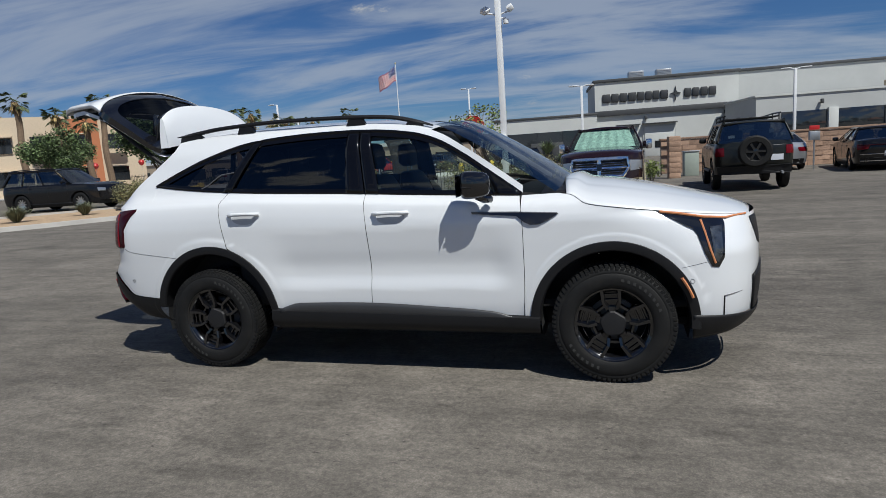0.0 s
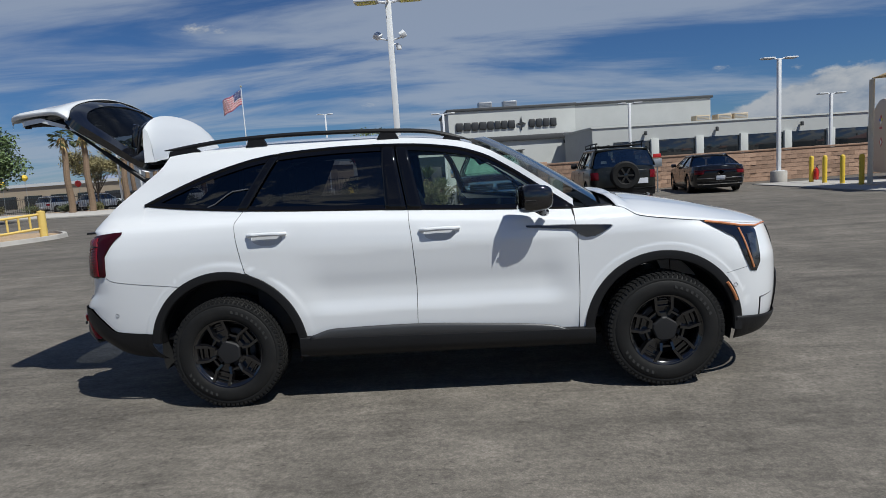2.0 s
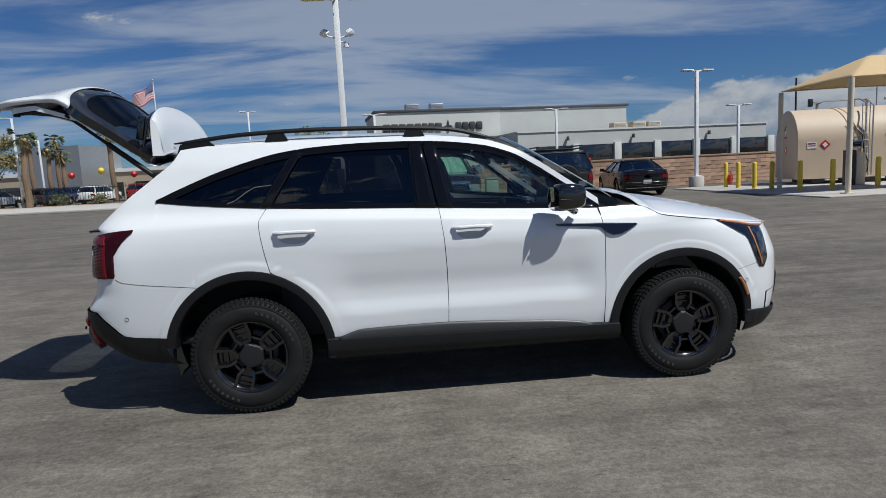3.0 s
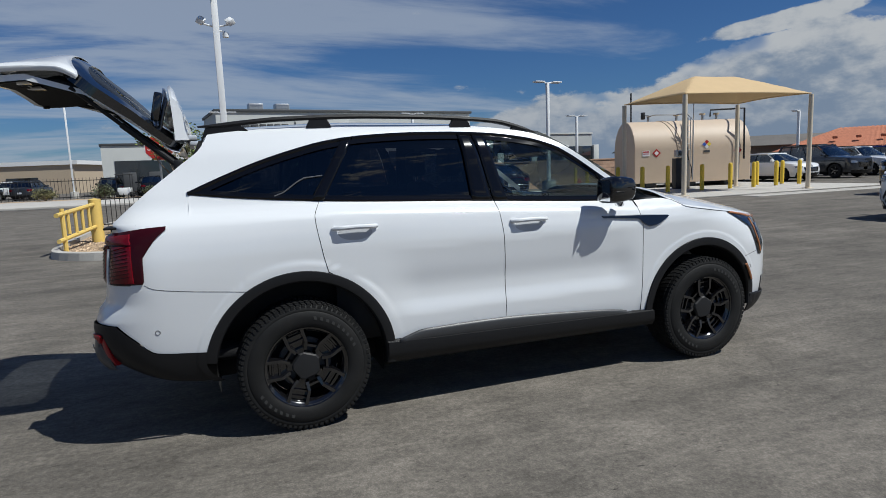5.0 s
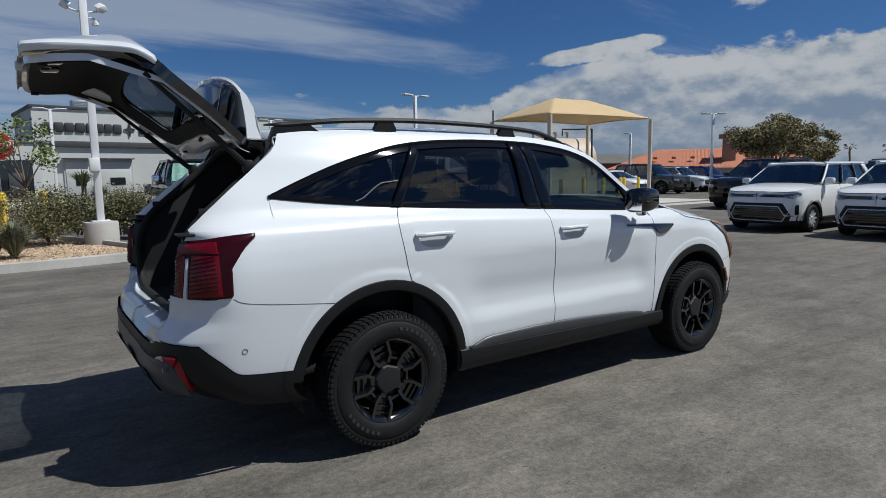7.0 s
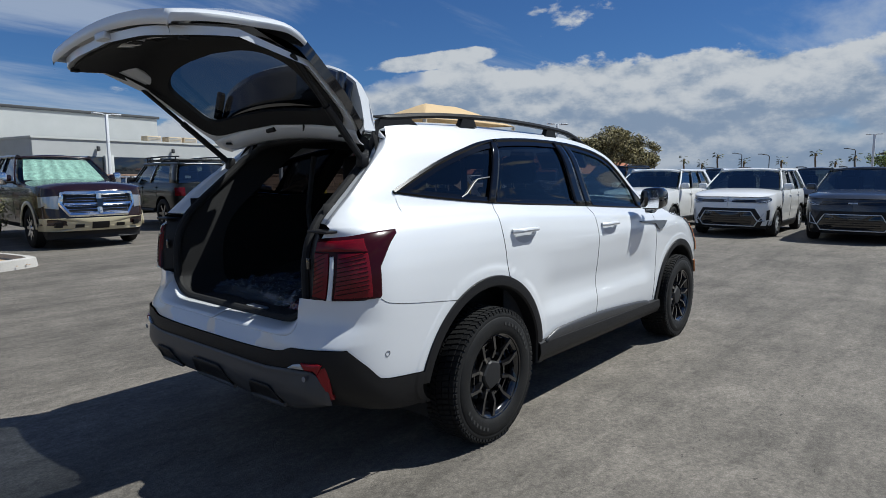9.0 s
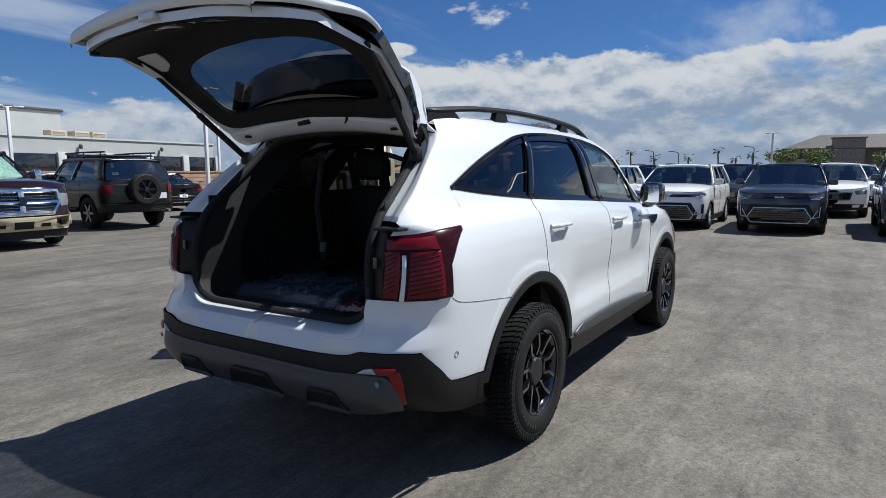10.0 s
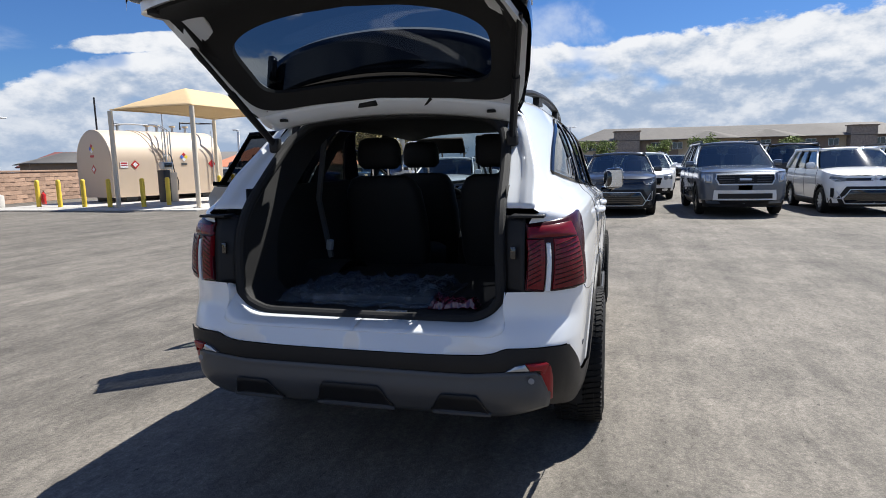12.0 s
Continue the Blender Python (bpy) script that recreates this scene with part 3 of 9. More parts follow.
        return Vector((x + 0.008 * u - 0.03 * k * k * u, s * max(0.0, w + 0.008 * (w > 0.2) - 0.05 * k * k), zb + (zt - zb) * v))
    sheet("lower_lip", lip, 40, 8, BLACK_PLASTIC, hero, "black textured lower lip", flip=s < 0, thick=0.004)
    # upright black corner guard of the nose and a slot beside it
    sheet("corner_guard", lambda u, v, s=s: skin(2.215 + 0.085 * u, 0.37 + (0.24 + 0.06 * u) * v, s, 0.006 + 0.008 * math.sin(3.14 * u)), 8, 8, BLACK_PLASTIC, hero, flip=s < 0, thick=0.008)
    bar("air_slot", [skin(2.035, 0.40 + 0.03 * i, s, 0.0008) for i in range(5)], 0.0045, SEAM, hero, seg=5)
    # grey bar painted in for the shade in the white hollow above the slot
    bar("air_slot", [skin(2.035 + 0.11 * i / 4, 0.52 + 0.014 * i / 4, s, 0.0005) for i in range(5)], 0.0045, GREY_SATIN, hero, seg=5, r_end=0.001)

    # black wheel-arch cladding
    for cx, r, a0, a1 in ((RA, ARCH_R, -7, 172), (FA, ARCH_F, -5, 180)):
        def clad(u, v, s=s, cx=cx, r=r, a0=a0, a1=a1):
            a = radians(a0 + (a1 - a0) * u)
            k = [(0.003, 0.002), (0.0, 0.010), (-0.025, 0.013), (-0.050, 0.010), (-0.058, 0.0), (-0.060, -0.08)][round(v * 5)]
            x, z = cx + (r + k[0]) * math.cos(a), HUB + (r + k[0]) * math.sin(a)
            z = max(z, 0.24)
            return Vector((x, s * (half_width(x, max(z, 0.42)) + k[1]), z))
        sheet("arch_trim", clad, 60, 5, BLACK_PLASTIC, hero, "black plastic wheel-arch trim", thick=0.0, crisp=30, flip=s < 0)

        def well(u, v, s=s, cx=cx, r=r):
            a = math.pi * (-0.08 + 1.16 * u)
            return Vector((cx + (r - 0.056) * math.cos(a), s * (0.89 - 0.42 * v), HUB + (r - 0.056) * math.sin(a)))
        sheet("wheel_well", well, 30, 3, TRIM_DARK, hero, thick=0.0)

    # rocker panel and its satin strip
    sec = [(0.923, 0.45), (0.955, 0.43), (0.960, 0.37), (0.940, 0.315), (0.88, 0.285), (0.70, 0.28)]
    sheet("rocker_panel", lambda u, v, s=s: Vector((-0.93 + 1.90 * u, s * sec[round(v * 5)][0], sec[round(v * 5)][1] - 0.045 * u * (1 - v))), 20, 5, BLACK_PLASTIC, hero, "black rocker panel", flip=s < 0, thick=0.0)
    st = spline((-0.86, 0.438), (-0.70, 0.486), (-0.30, 0.492), (0.42, 0.458), (0.70, 0.430), (0.82, 0.385))
    sheet("sill_strip", lambda u, v, s=s: skin(-0.86 + 1.68 * u, sill(-0.86 + 1.68 * u) - 0.03 + (st(-0.86 + 1.68 * u) - sill(-0.86 + 1.68 * u) + 0.03) * v, s, 0.010 + 0.008 * math.sin(v * 3.14)), 40, 4, SILL_GREY, hero, "dark grey sill strip", flip=s < 0, thick=0.01)
    bar("sill_line", [skin(-0.80 + 1.58 * i / 30, st(-0.80 + 1.58 * i / 30) - 0.022, s, 0.019) for i in range(31)], 0.003, BLACK_PLASTIC, hero, seg=6)

    # shut lines
    def line(name, pts, r=0.0017, move=None, s=s):
        bar(name, [(move @ skin(x, z, s, 0.0005)) if move else skin(x, z, s, 0.0005) for x, z in pts], r, SEAM, hero, seg=5)
    zz = [0.87 + 0.41 * i / 20 for i in range(21)]
    if s < 0:
        line("shut_line", [(seam_rear(z), z) for z in zz])
        line("shut_line", [(seam_mid(z), z) for z in [0.43 + 0.80 * i / 24 for i in range(25)]])
        line("shut_line", [(seam_front(z), z) for z in [0.38 + 0.78 * i / 24 for i in range(25)]])
    bar("shut_line", [skin(x, bumper_seam(x), s, 0.0004) for x in [-1.70 - 0.485 * i / 24 for i in range(25)]], 0.0011, SEAM, hero, seg=5)
    line("shut_line", [(x, wing_top(x) - 0.001) for x in [1.12 + 0.60 * i / 24 for i in range(25)]])
    line("shut_line", [(1.80 + 0.14 * i / 8, 0.70 + 0.03 * i / 8) for i in range(9)], 0.0010)
    # parking sensors
    for x, z in ((-2.145, 0.642), (1.857, 0.621)):
        bar("sensor_ring", [skin(x + 0.012 * math.cos(a), z + 0.012 * math.sin(a), s, 0.0012) for a in [math.pi * k / 8 for k in range(16)]], 0.0012, GREY_SATIN, hero, seg=5, closed=True)

# roof skin and bonnet
def roof(u, v):
    x = -1.84 + 2.10 * u
    q = -1 + 2 * v
    ze = roof_edge(x)
    w = half_width(x, ze - 0.004)
    return Vector((x, w * q, ze - 0.004 + 0.05 * (1 - abs(q) ** 2.2)))


sheet("roof", roof, 40, 24, WHITE_PAINT, hero)
bonnet_edge = spline((1.06, 1.168), (1.178, 1.152), (1.266, 1.10), (1.45, 1.069), (1.66, 1.039), (2.0, 0.993), (2.20, 0.972))


def bonnet(u, v):
    q = -1 + 2 * v
    x = 1.15 + 1.07 * u - 0.05 * (1 - q * q) * (1 - u)
    ze = bonnet_edge(x)
    xe = x + 0.06 * (1 - q * q) * ease((u - 0.7) / 0.3)
    w = half_width(x, ze - 0.006)
    crown = spline((1.10, 0.080), (1.22, 0.108), (1.40, 0.122), (1.65, 0.112), (1.9, 0.088), (2.10, 0.052), (2.22, 0.01))(x)
    # flat middle, a soft fold a hand's width from each edge
    return Vector((xe, w * q, ze + crown * (1 - abs(q) ** 2.6) + 0.008 * ease((abs(q) - 0.55) / 0.12) * ease((0.98 - abs(q)) / 0.15) * (1 - u)))


sheet("bonnet", bonnet, 40, 40, WHITE_PAINT, hero)


def windscreen(u, v):
    q = -1 + 2 * v
    x = 0.27 + (1.10 - 0.27) * u
    z = 1.650 + (1.150 - 1.650) * (u ** 1.12)
    w = 0.615 + 0.135 * u
    return Vector((x + 0.10 * (1 - q * q), w * q, z + 0.035 * (1 - q * q)))


sheet("windscreen", windscreen, 16, 20, WIND_GLASS, hero, "clear raked windscreen", thick=0.0)
sheet("cowl", lambda u, v: Vector((0.98 + 0.24 * u, (-1 + 2 * v) * 0.80, 1.150 + 0.060 * (1 - (2 * v - 1) ** 2) + 0.012 * math.sin(u * 3))), 4, 20, BLACK_PLASTIC, hero, "black scuttle panel")
for s in (-1, 1):
    bar("wiper", [(1.09, s * 0.60, 1.178), (1.12, s * 0.30, 1.20), (1.13, s * 0.05, 1.215)], 0.009, BLACK_PLASTIC, hero, seg=6)

# side glass with black pillars
def glazing(name, xa, xb, side, material, label, rows=10, inset=0.012, parent=None, move=None):
    """Glass between two slanted edges, each given as (x at the belt, x at the top)."""
    def f(u, v):
        x0 = xa[0] + (xb[0] - xa[0]) * u
        x1 = xa[1] + (xb[1] - xa[1]) * u
        z0, z1 = belt(x0) + inset, max(dlo_top(x1) - inset, belt(x0) + inset + 0.002)
        z = z0 + (z1 - z0) * v
        x = x0 + (x1 - x0) * v
        p = skin(x, min(z, max(dlo_top(x) - inset, belt(x) + inset)), side, -0.006)
        return move @ p if move else p
    ob = sheet(name, f, 24, rows, material, parent or hero, label, 0.0, flip=side < 0)
    return ob


def dlo_strip(name, pts, r, side, material, parent=None, move=None):
    bar(name, [(move @ skin(x, z, side, 0.0)) if move else skin(x, z, side, 0.0) for x, z in pts], r, material, parent or hero, seg=6)


def pillar(name, a, b, side, move=None, out=0.001):
    """A gloss-black pillar cover; a and b are its rear and front edges as (belt x, top x)."""
    def f(u, v):
        x0, x1 = a[0] + (b[0] - a[0]) * u, a[1] + (b[1] - a[1]) * u
        z = belt(x0) + (dlo_top(x1) - belt(x0)) * v
        x = x0 + (x1 - x0) * v
        p = skin(x, min(z, dlo_top(x)), side, out)
        return move @ p if move else p
    sheet(name, f, 4, 12, SATIN_BLACK, hero, "gloss black window pillar", thick=0.01, flip=side < 0)


for s in (-1, 1):
    mv = OPEN if s > 0 else None
    mr = OPEN_REAR if s > 0 else None
    glazing("quarter_window", (-1.90, -1.90), (-1.30, -1.085), s, TINT_GLASS, "dark privacy quarter window")
    glazing("rear_door_window", (-1.235, -1.02), (-0.325, -0.345), s, TINT_GLASS, "dark privacy rear door window", move=mr)
    glazing("front_door_window", (-0.085, -0.175), (0.70, 0.60), s, CLEAR_GLASS, "greenish front door window", move=mv)
    pillar("quarter_pillar", (-1.30, -1.085), (-1.235, -1.02), s)
    pillar("door_pillar", (-0.325, -0.345), (-0.190, -0.262), s, mr)
    pillar("door_pillar", (-0.180, -0.252), (-0.085, -0.175), s, mv)
    pillar("mirror_sail", (0.70, 0.60), (0.875, 0.868), s, mv)
    base = [(-1.945 + 2.80 * i / 60, belt(-1.945 + 2.80 * i / 60) + 0.004) for i in range(61)]
    rear_base = [p for p in base if p[0] < -0.175]
    dlo_strip("window_sill_trim", [p for p in rear_base if p[0] < -1.27], 0.010, s, SATIN_BLACK)
    dlo_strip("window_sill_trim", [p for p in rear_base if p[0] >= -1.28], 0.010, s, SATIN_BLACK, move=mr)
    dlo_strip("window_sill_trim", [p for p in base if p[0] >= -0.18], 0.010, s, SATIN_BLACK, move=mv)
    top = [(-1.945 + 2.815 * i / 70, dlo_top(-1.945 + 2.815 * i / 70)) for i in range(71)]
    dlo_strip("window_frame_trim", [p for p in top if p[0] < -1.03], 0.013, s, SATIN_BLACK)
    dlo_strip("window_frame_trim", [p for p in top if -1.04 <= p[0] < -0.24], 0.013, s, SATIN_BLACK, move=mr)
    if s > 0:
        pillar("door_pillar", (-1.232, -1.018), (-1.19, -0.985), s, mr)
    dlo_strip("window_frame_trim", [p for p in top if p[0] >= -0.26], 0.013, s, SATIN_BLACK, move=mv)
    # gloss border round the glass
    for x0, x1, mm in ((-1.93, -1.03, None), (-1.03, -0.255, mr), (-0.25, 0.80, mv)):
        def rim_top(u, v, s=s, x0=x0, x1=x1, mm=mm):
            x = x0 + (x1 - x0) * u
            z = max(dlo_top(x) - 0.034 * v, belt(x) + 0.010)
            p = skin(x, z, s, 0.003)
            return mm @ p if mm else p
        sheet("window_border", rim_top, 24, 2, SATIN_BLACK, hero, thick=0.0, flip=s < 0)
    for x0, x1, mm in ((-1.93, -1.28, None), (-1.27, -0.185, mr), (-0.175, 0.80, mv)):
        def rim_low(u, v, s=s, x0=x0, x1=x1, mm=mm):
            x = x0 + (x1 - x0) * u
            p = skin(x, min(belt(x) + 0.030 * v, max(dlo_top(x) - 0.006, belt(x))), s, 0.003)
            return mm @ p if mm else p
        sheet("window_border", rim_low, 24, 2, SATIN_BLACK, hero, thick=0.0, flip=s < 0)
    # fine bright division in the quarter glass
    bar("quarter_bead", [skin(x, z, s, 0.002) for x, z in ((-1.50, 1.312), (-1.45, 1.33), (-1.37, 1.385), (-1.33, 1.405), (-1.225, 1.415))], 0.004, GREY_SATIN, hero, seg=6)
    # door handles in their cups
    for x0, z0, m in ((-1.085, 1.108, mr), (0.02, 1.076, mv)):
        # flat disc on the skin; the hollow's shade is put into its grey
        def cup(u, v, s=s, x0=x0, z0=z0):
            a = 2 * math.pi * u
            x, z = x0 + 0.098 * v * math.cos(a), z0 - 0.018 + 0.042 * v * math.sin(a)
            return skin(x, z, s, 0.0022 - 0.0012 * v)
        ob = sheet("handle_cup", cup, 28, 4, mat("handle_shadow_cup", (0.45, 0.46, 0.48), 0.4) if "handle_shadow_cup" not in bpy.data.materials else bpy.data.materials["handle_shadow_cup"], hero, "handle cup with its shade in the grey", thick=0.0, flip=s < 0)
        pts = [skin(x0 - 0.125 + 0.25 * i / 14, z0 + 0.012 + 0.004 * math.sin(math.pi * i / 14), s, 0.006 + 0.030 * ease(min(i, 14 - i) / 2.5)) for i in range(15)]
        v, fcs = tube(pts, 0.013, 10)
        hd = mesh_ob("door_handle", v, fcs, WHITE_PAINT, hero, "white pull handle")
        if m:
            ob.matrix_basis = m
            hd.matrix_basis = m
    # gloss black spear on door and wing
    spear = [(0.563, 1.075), (0.563, 1.066), (0.74, 1.050), (0.85, 1.040), (0.90, 0.995), (0.935, 0.980), (0.99, 0.984), (1.04, 1.005), (1.105, 1.045), (1.095, 1.052), (0.84, 1.066)]
    if s < 0:
        bm = bmesh.new()
        lo = [bm.verts.new(skin(x, z, s, 0.001)) for x, z in spear]
        hi = [bm.verts.new(skin(x + (0.84 - x) * 0.03, z + (1.035 - z) * 0.12, s, 0.012)) for x, z in spear]
        bm.faces.new(hi)
        for i in range(len(spear)):
            bm.faces.new((lo[i], lo[(i + 1) % len(spear)], hi[(i + 1) % len(spear)], hi[i]))
        part("side_spear", bm, BLACK_GLOSS, hero, "gloss black side ornament")


# wing mirrors
def mirror(side, move=None):
    c = Vector((0.612, side * 1.020, 1.246))
    verts, faces = [], []
    nu, nv = 20, 12
    for i in range(nu):
        a = 2 * math.pi * i / nu
        for j in range(nv + 1):
            t = math.pi * j / nv
            e = 0.55
            sx = math.copysign(abs(math.cos(t)) ** e, math.cos(t))
            ry = abs(math.sin(t)) ** e
            y = math.copysign(abs(math.cos(a)) ** e, math.cos(a)) * ry
            z = math.copysign(abs(math.sin(a)) ** e, math.sin(a)) * ry
            x = 0.095 * sx
            taper = 1 - 0.20 * (x + 0.095) / 0.19
            verts.append(c + Vector((x + 0.03 * (-side * y), side * 0.086 * y * taper, 0.092 * z * taper + 0.006 * y)))
    for i in range(nu):
        k = (i + 1) % nu
        for j in range(nv):
            faces.append((i * (nv + 1) + j, k * (nv + 1) + j, k * (nv + 1) + j + 1, i * (nv + 1) + j + 1))
    ob = mesh_ob("wing_mirror", verts, faces, BLACK_GLOSS, hero, "gloss black wing mirror", crisp=60)
    stem = bar("mirror_stem", [(0.69, side * 0.93, 1.150), (0.665, side * 0.99, 1.155), (0.63, side * 1.02, 1.178)], 0.024, BLACK_GLOSS, hero, seg=10)
    gl = mesh_ob("mirror_glass", [c + Vector((-0.099, side * 0.066 * a, 0.068 * b)) for a, b in ((-1, -1), (1, -1), (1.05, 0.2), (0.9, 1), (-0.9, 1), (-1.05, 0.2))], [(0, 1, 2, 3, 4, 5)], CHROME, ob)
    rep = bar("indicator_strip", [c + Vector((0.06, side * 0.054, -0.012)), c + Vector((0.0, side * 0.074, -0.012)), c + Vector((-0.06, side * 0.075, -0.012))], 0.006, BLACK_PLASTIC, ob, seg=6)
    if move:
        ob.matrix_basis = move
        stem.matrix_basis = move


mirror(-1)
mirror(1, OPEN)

# roof rails
for s in (-1, 1):
    rail = spline((-1.87, 1.722), (-1.70, 1.742), (-1.404, 1.766), (-1.014, 1.776), (-0.628, 1.770), (-0.246, 1.754), (-0.056, 1.738), (0.131, 1.695), (0.25, 1.650))
    ry = spline((-1.87, 0.53), (-1.4, 0.595), (-0.5, 0.62), (0.25, 0.605))
    pts = [(-1.87 + 2.12 * i / 50) for i in range(51)]
    verts, faces = [], []
    for i, x in enumerate(pts):
        h = 0.030 * (0.35 + 0.65 * ease(min(i, 50 - i) / 3))
        yy, zz = ry(x), rail(x)
        for dy, dz in ((-0.016, 0.0), (0.016, -0.004), (0.022, -h * 0.6), (0.018, -h), (-0.018, -h)):
            verts.append((x, s * (yy + dy), zz + dz))
    for i in range(50):
        for k in range(5):
            faces.append((i * 5 + k, (i + 1) * 5 + k, (i + 1) * 5 + (k + 1) % 5, i * 5 + (k + 1) % 5))
    faces += [tuple(range(5)), tuple(range(254, 249, -1))]
    rr = mesh_ob("roof_rail", verts, faces, BLACK_PLASTIC, hero, "black roof rail")
    for x, l in ((-1.74, 0.20), (-1.20, 0.10), (-0.30, 0.10), (0.13, 0.10)):
        bm = plate_bm([(x - l * 0.75, -0.02), (x + l * 0.75, -0.02), (x + l * 0.45, 1), (x - l * 0.45, 1)], 0.034,
                      lambda a, b, c: Vector((a, s * (ry(a) - 0.017 + c), roof_edge(a) - 0.01 + (rail(a) - roof_edge(a) - 0.01) * b)))
        part("rail_foot", bm, BLACK_PLASTIC, hero)


# ---- lamps ----
PALE_SENSOR = mat("grey_sensor", (0.22, 0.22, 0.23), 0.45)


def lamp_shell(name, poly, side, material, out, depth=0.02, label="", parent=None, wrap=False):
    """A lens that follows the body; poly gives (column or x, z)."""
    bm = bmesh.new()
    at = (lambda c, z, o: tail_col(c, z, side, o, -1.60)) if wrap else (lambda x, z, o: skin(x, z, side, o))
    cx, cz = sum(p[0] for p in poly) / len(poly), sum(p[1] for p in poly) / len(poly)
    rings = []
    for k, o in ((1.0, -depth), (1.0, out * 0.6), (0.965, out), (0.66, out + 0.003), (0.33, out + 0.004)):
        rings.append([bm.verts.new(at(cx + (x - cx) * k, cz + (z - cz) * k, o)) for x, z in poly])
    mid = bm.verts.new(at(cx, cz, out + 0.005))
    n = len(poly)
    for a, b in zip(rings, rings[1:]):
        for i in range(n):
            bm.faces.new((a[i], a[(i + 1) % n], b[(i + 1) % n], b[i]))
    for i in range(n):
        bm.faces.new((rings[-1][i], rings[-1][(i + 1) % n], mid))
    return part(name, bm, material, parent or hero, label)


def dense(poly, step=0.03):
    out = []
    for (a, b), (c, d) in zip(poly, poly[1:] + poly[:1]):
        n = max(1, int(math.hypot(c - a, d - b) / step))
        out += [(a + (c - a) * i / n, b + (d - b) * i / n) for i in range(n)]
    return out


for s in (-1, 1):
    def at(*rows):
        """Rows of ('x' or 'y', place, z) as columns and heights."""
        return [(col_at(z, **{k: v}), z) for k, v, z in rows]
    shell = dense(at(("x", -2.060, 1.190), ("x", -2.20, 1.180), ("y", 0.80, 1.168), ("y", 0.690, 1.156), ("y", 0.690, 0.903), ("y", 0.75, 0.895), ("x", -2.30, 0.897), ("x", -2.190, 0.902),
                     ("x", -2.183, 0.915), ("x", -2.180, 1.035), ("x", -2.160, 1.065), ("x", -2.062, 1.172)), 0.012)
    tl = lamp_shell("tail_lamp", shell, s, DARK_LENS, 0.012, 0.03, "smoked dark red tail lamp", wrap=True)
    lamp_shell("lamp_bar", dense(at(("y", 0.755, 1.10), ("y", 0.695, 1.10), ("y", 0.695, 0.910), ("y", 0.755, 0.902)), 0.012), s, RED_LENS, 0.019, 0.004, "red vertical lamp bar", tl, True)
    lamp_shell("lamp_bar", dense(at(("x", -2.225, 1.10), ("y", 0.786, 1.10), ("y", 0.786, 0.904), ("x", -2.225, 0.910)), 0.012), s, RED_LENS, 0.019, 0.004, "red vertical lamp bar", tl, True)
    lamp_shell("lamp_bar", dense(at(("x", -2.225, 1.160), ("y", 0.786, 1.152), ("y", 0.697, 1.146), ("y", 0.697, 1.105), ("x", -2.225, 1.105)), 0.012), s, RED_LENS, 0.019, 0.004, "red upper lamp bar", tl, True)
    lamp_shell("lamp_insert", dense(at(("y", 0.776, 1.085), ("y", 0.762, 1.085), ("y", 0.760, 0.896), ("y", 0.778, 0.896)), 0.012), s, WHITE_PAINT, 0.021, 0.004, "white strip between the lamp bars", tl, True)
    for k in range(9):
        z = 0.922 + 0.019 * k
        for c0, c1 in ((col_at(z, y=0.748), col_at(z, y=0.70)), (col_at(z, x=-2.24), col_at(z, y=0.795))):
            bar("lamp_rib", [tail_col(c0 + (c1 - c0) * i / 4, z + 0.024 * (1 - i / 4), s, 0.0230, -1.60) for i in range(5)], 0.0024, DARK_LENS, tl, seg=4)
    # headlamp: thin running light and an upright unit
    hl = lamp_shell("headlamp", dense([(1.66, 1.035), (1.84, 1.000), (2.035, 0.965), (2.045, 0.94), (2.035, 0.75), (2.005, 0.695), (1.965, 0.70), (1.925, 0.78), (1.885, 0.89), (1.845, 0.945), (1.76, 0.985)], 0.02), s, BLACK_GLOSS, 0.006, 0.02, "upright headlamp with a thin running light")
    lamp_shell("lamp_cluster", dense([(1.955, 0.930), (2.028, 0.930), (2.022, 0.76), (1.998, 0.722), (1.975, 0.75)], 0.02), s, mat("dark_lamp_interior", (0.10, 0.11, 0.12), 0.15, metal=0.7, coat=1.0, vary=0.7, scale=40) if s < 0 else bpy.data.materials["dark_lamp_interior"], 0.012, 0.004, "", hl)
    bar("running_light", [skin(x, z, s, 0.010) for x, z in ((1.68, 1.030), (1.80, 1.010), (1.92, 0.985), (2.05, 0.968), (2.19, 0.968))], 0.0075, AMBER, hl, "amber running light strip", seg=6)
    bar("running_light", [skin(x, z, s, 0.012) for x, z in ((1.905, 0.972), (1.928, 0.90), (1.955, 0.80), (1.982, 0.722))], 0.0065, AMBER, hl, "amber running light strip", seg=6)
    # grille edge and side marker
    lamp_shell("grille", dense([(2.215, 0.945), (2.285, 0.945), (2.322, 0.80), (2.300, 0.76), (2.265, 0.79)], 0.02), s, BLACK_PLASTIC, 0.012, 0.02, "black grille")
    bar("side_marker", [Vector((FA + 0.475 * math.cos(a), s * (half_width(FA + 0.475 * math.cos(a), HUB + 0.475 * math.sin(a)) + 0.020), HUB + 0.475 * math.sin(a))) for a in [radians(19 + 16 * i / 8) for i in range(9)]], 0.009, AMBER, hero, "orange side marker", seg=6)
    # rear reflector: a short arm with a clear tip and a slanted leg
    refl = lamp_shell("rear_reflector", dense(at(("y", 0.700, 0.636), ("y", 0.770, 0.637), ("x", -2.412, 0.630), ("x", -2.420, 0.590), ("y", 0.760, 0.606), ("y", 0.715, 0.608)), 0.008), s, RED_REFLECTOR, 0.022, 0.02, "red rear reflector", wrap=True)
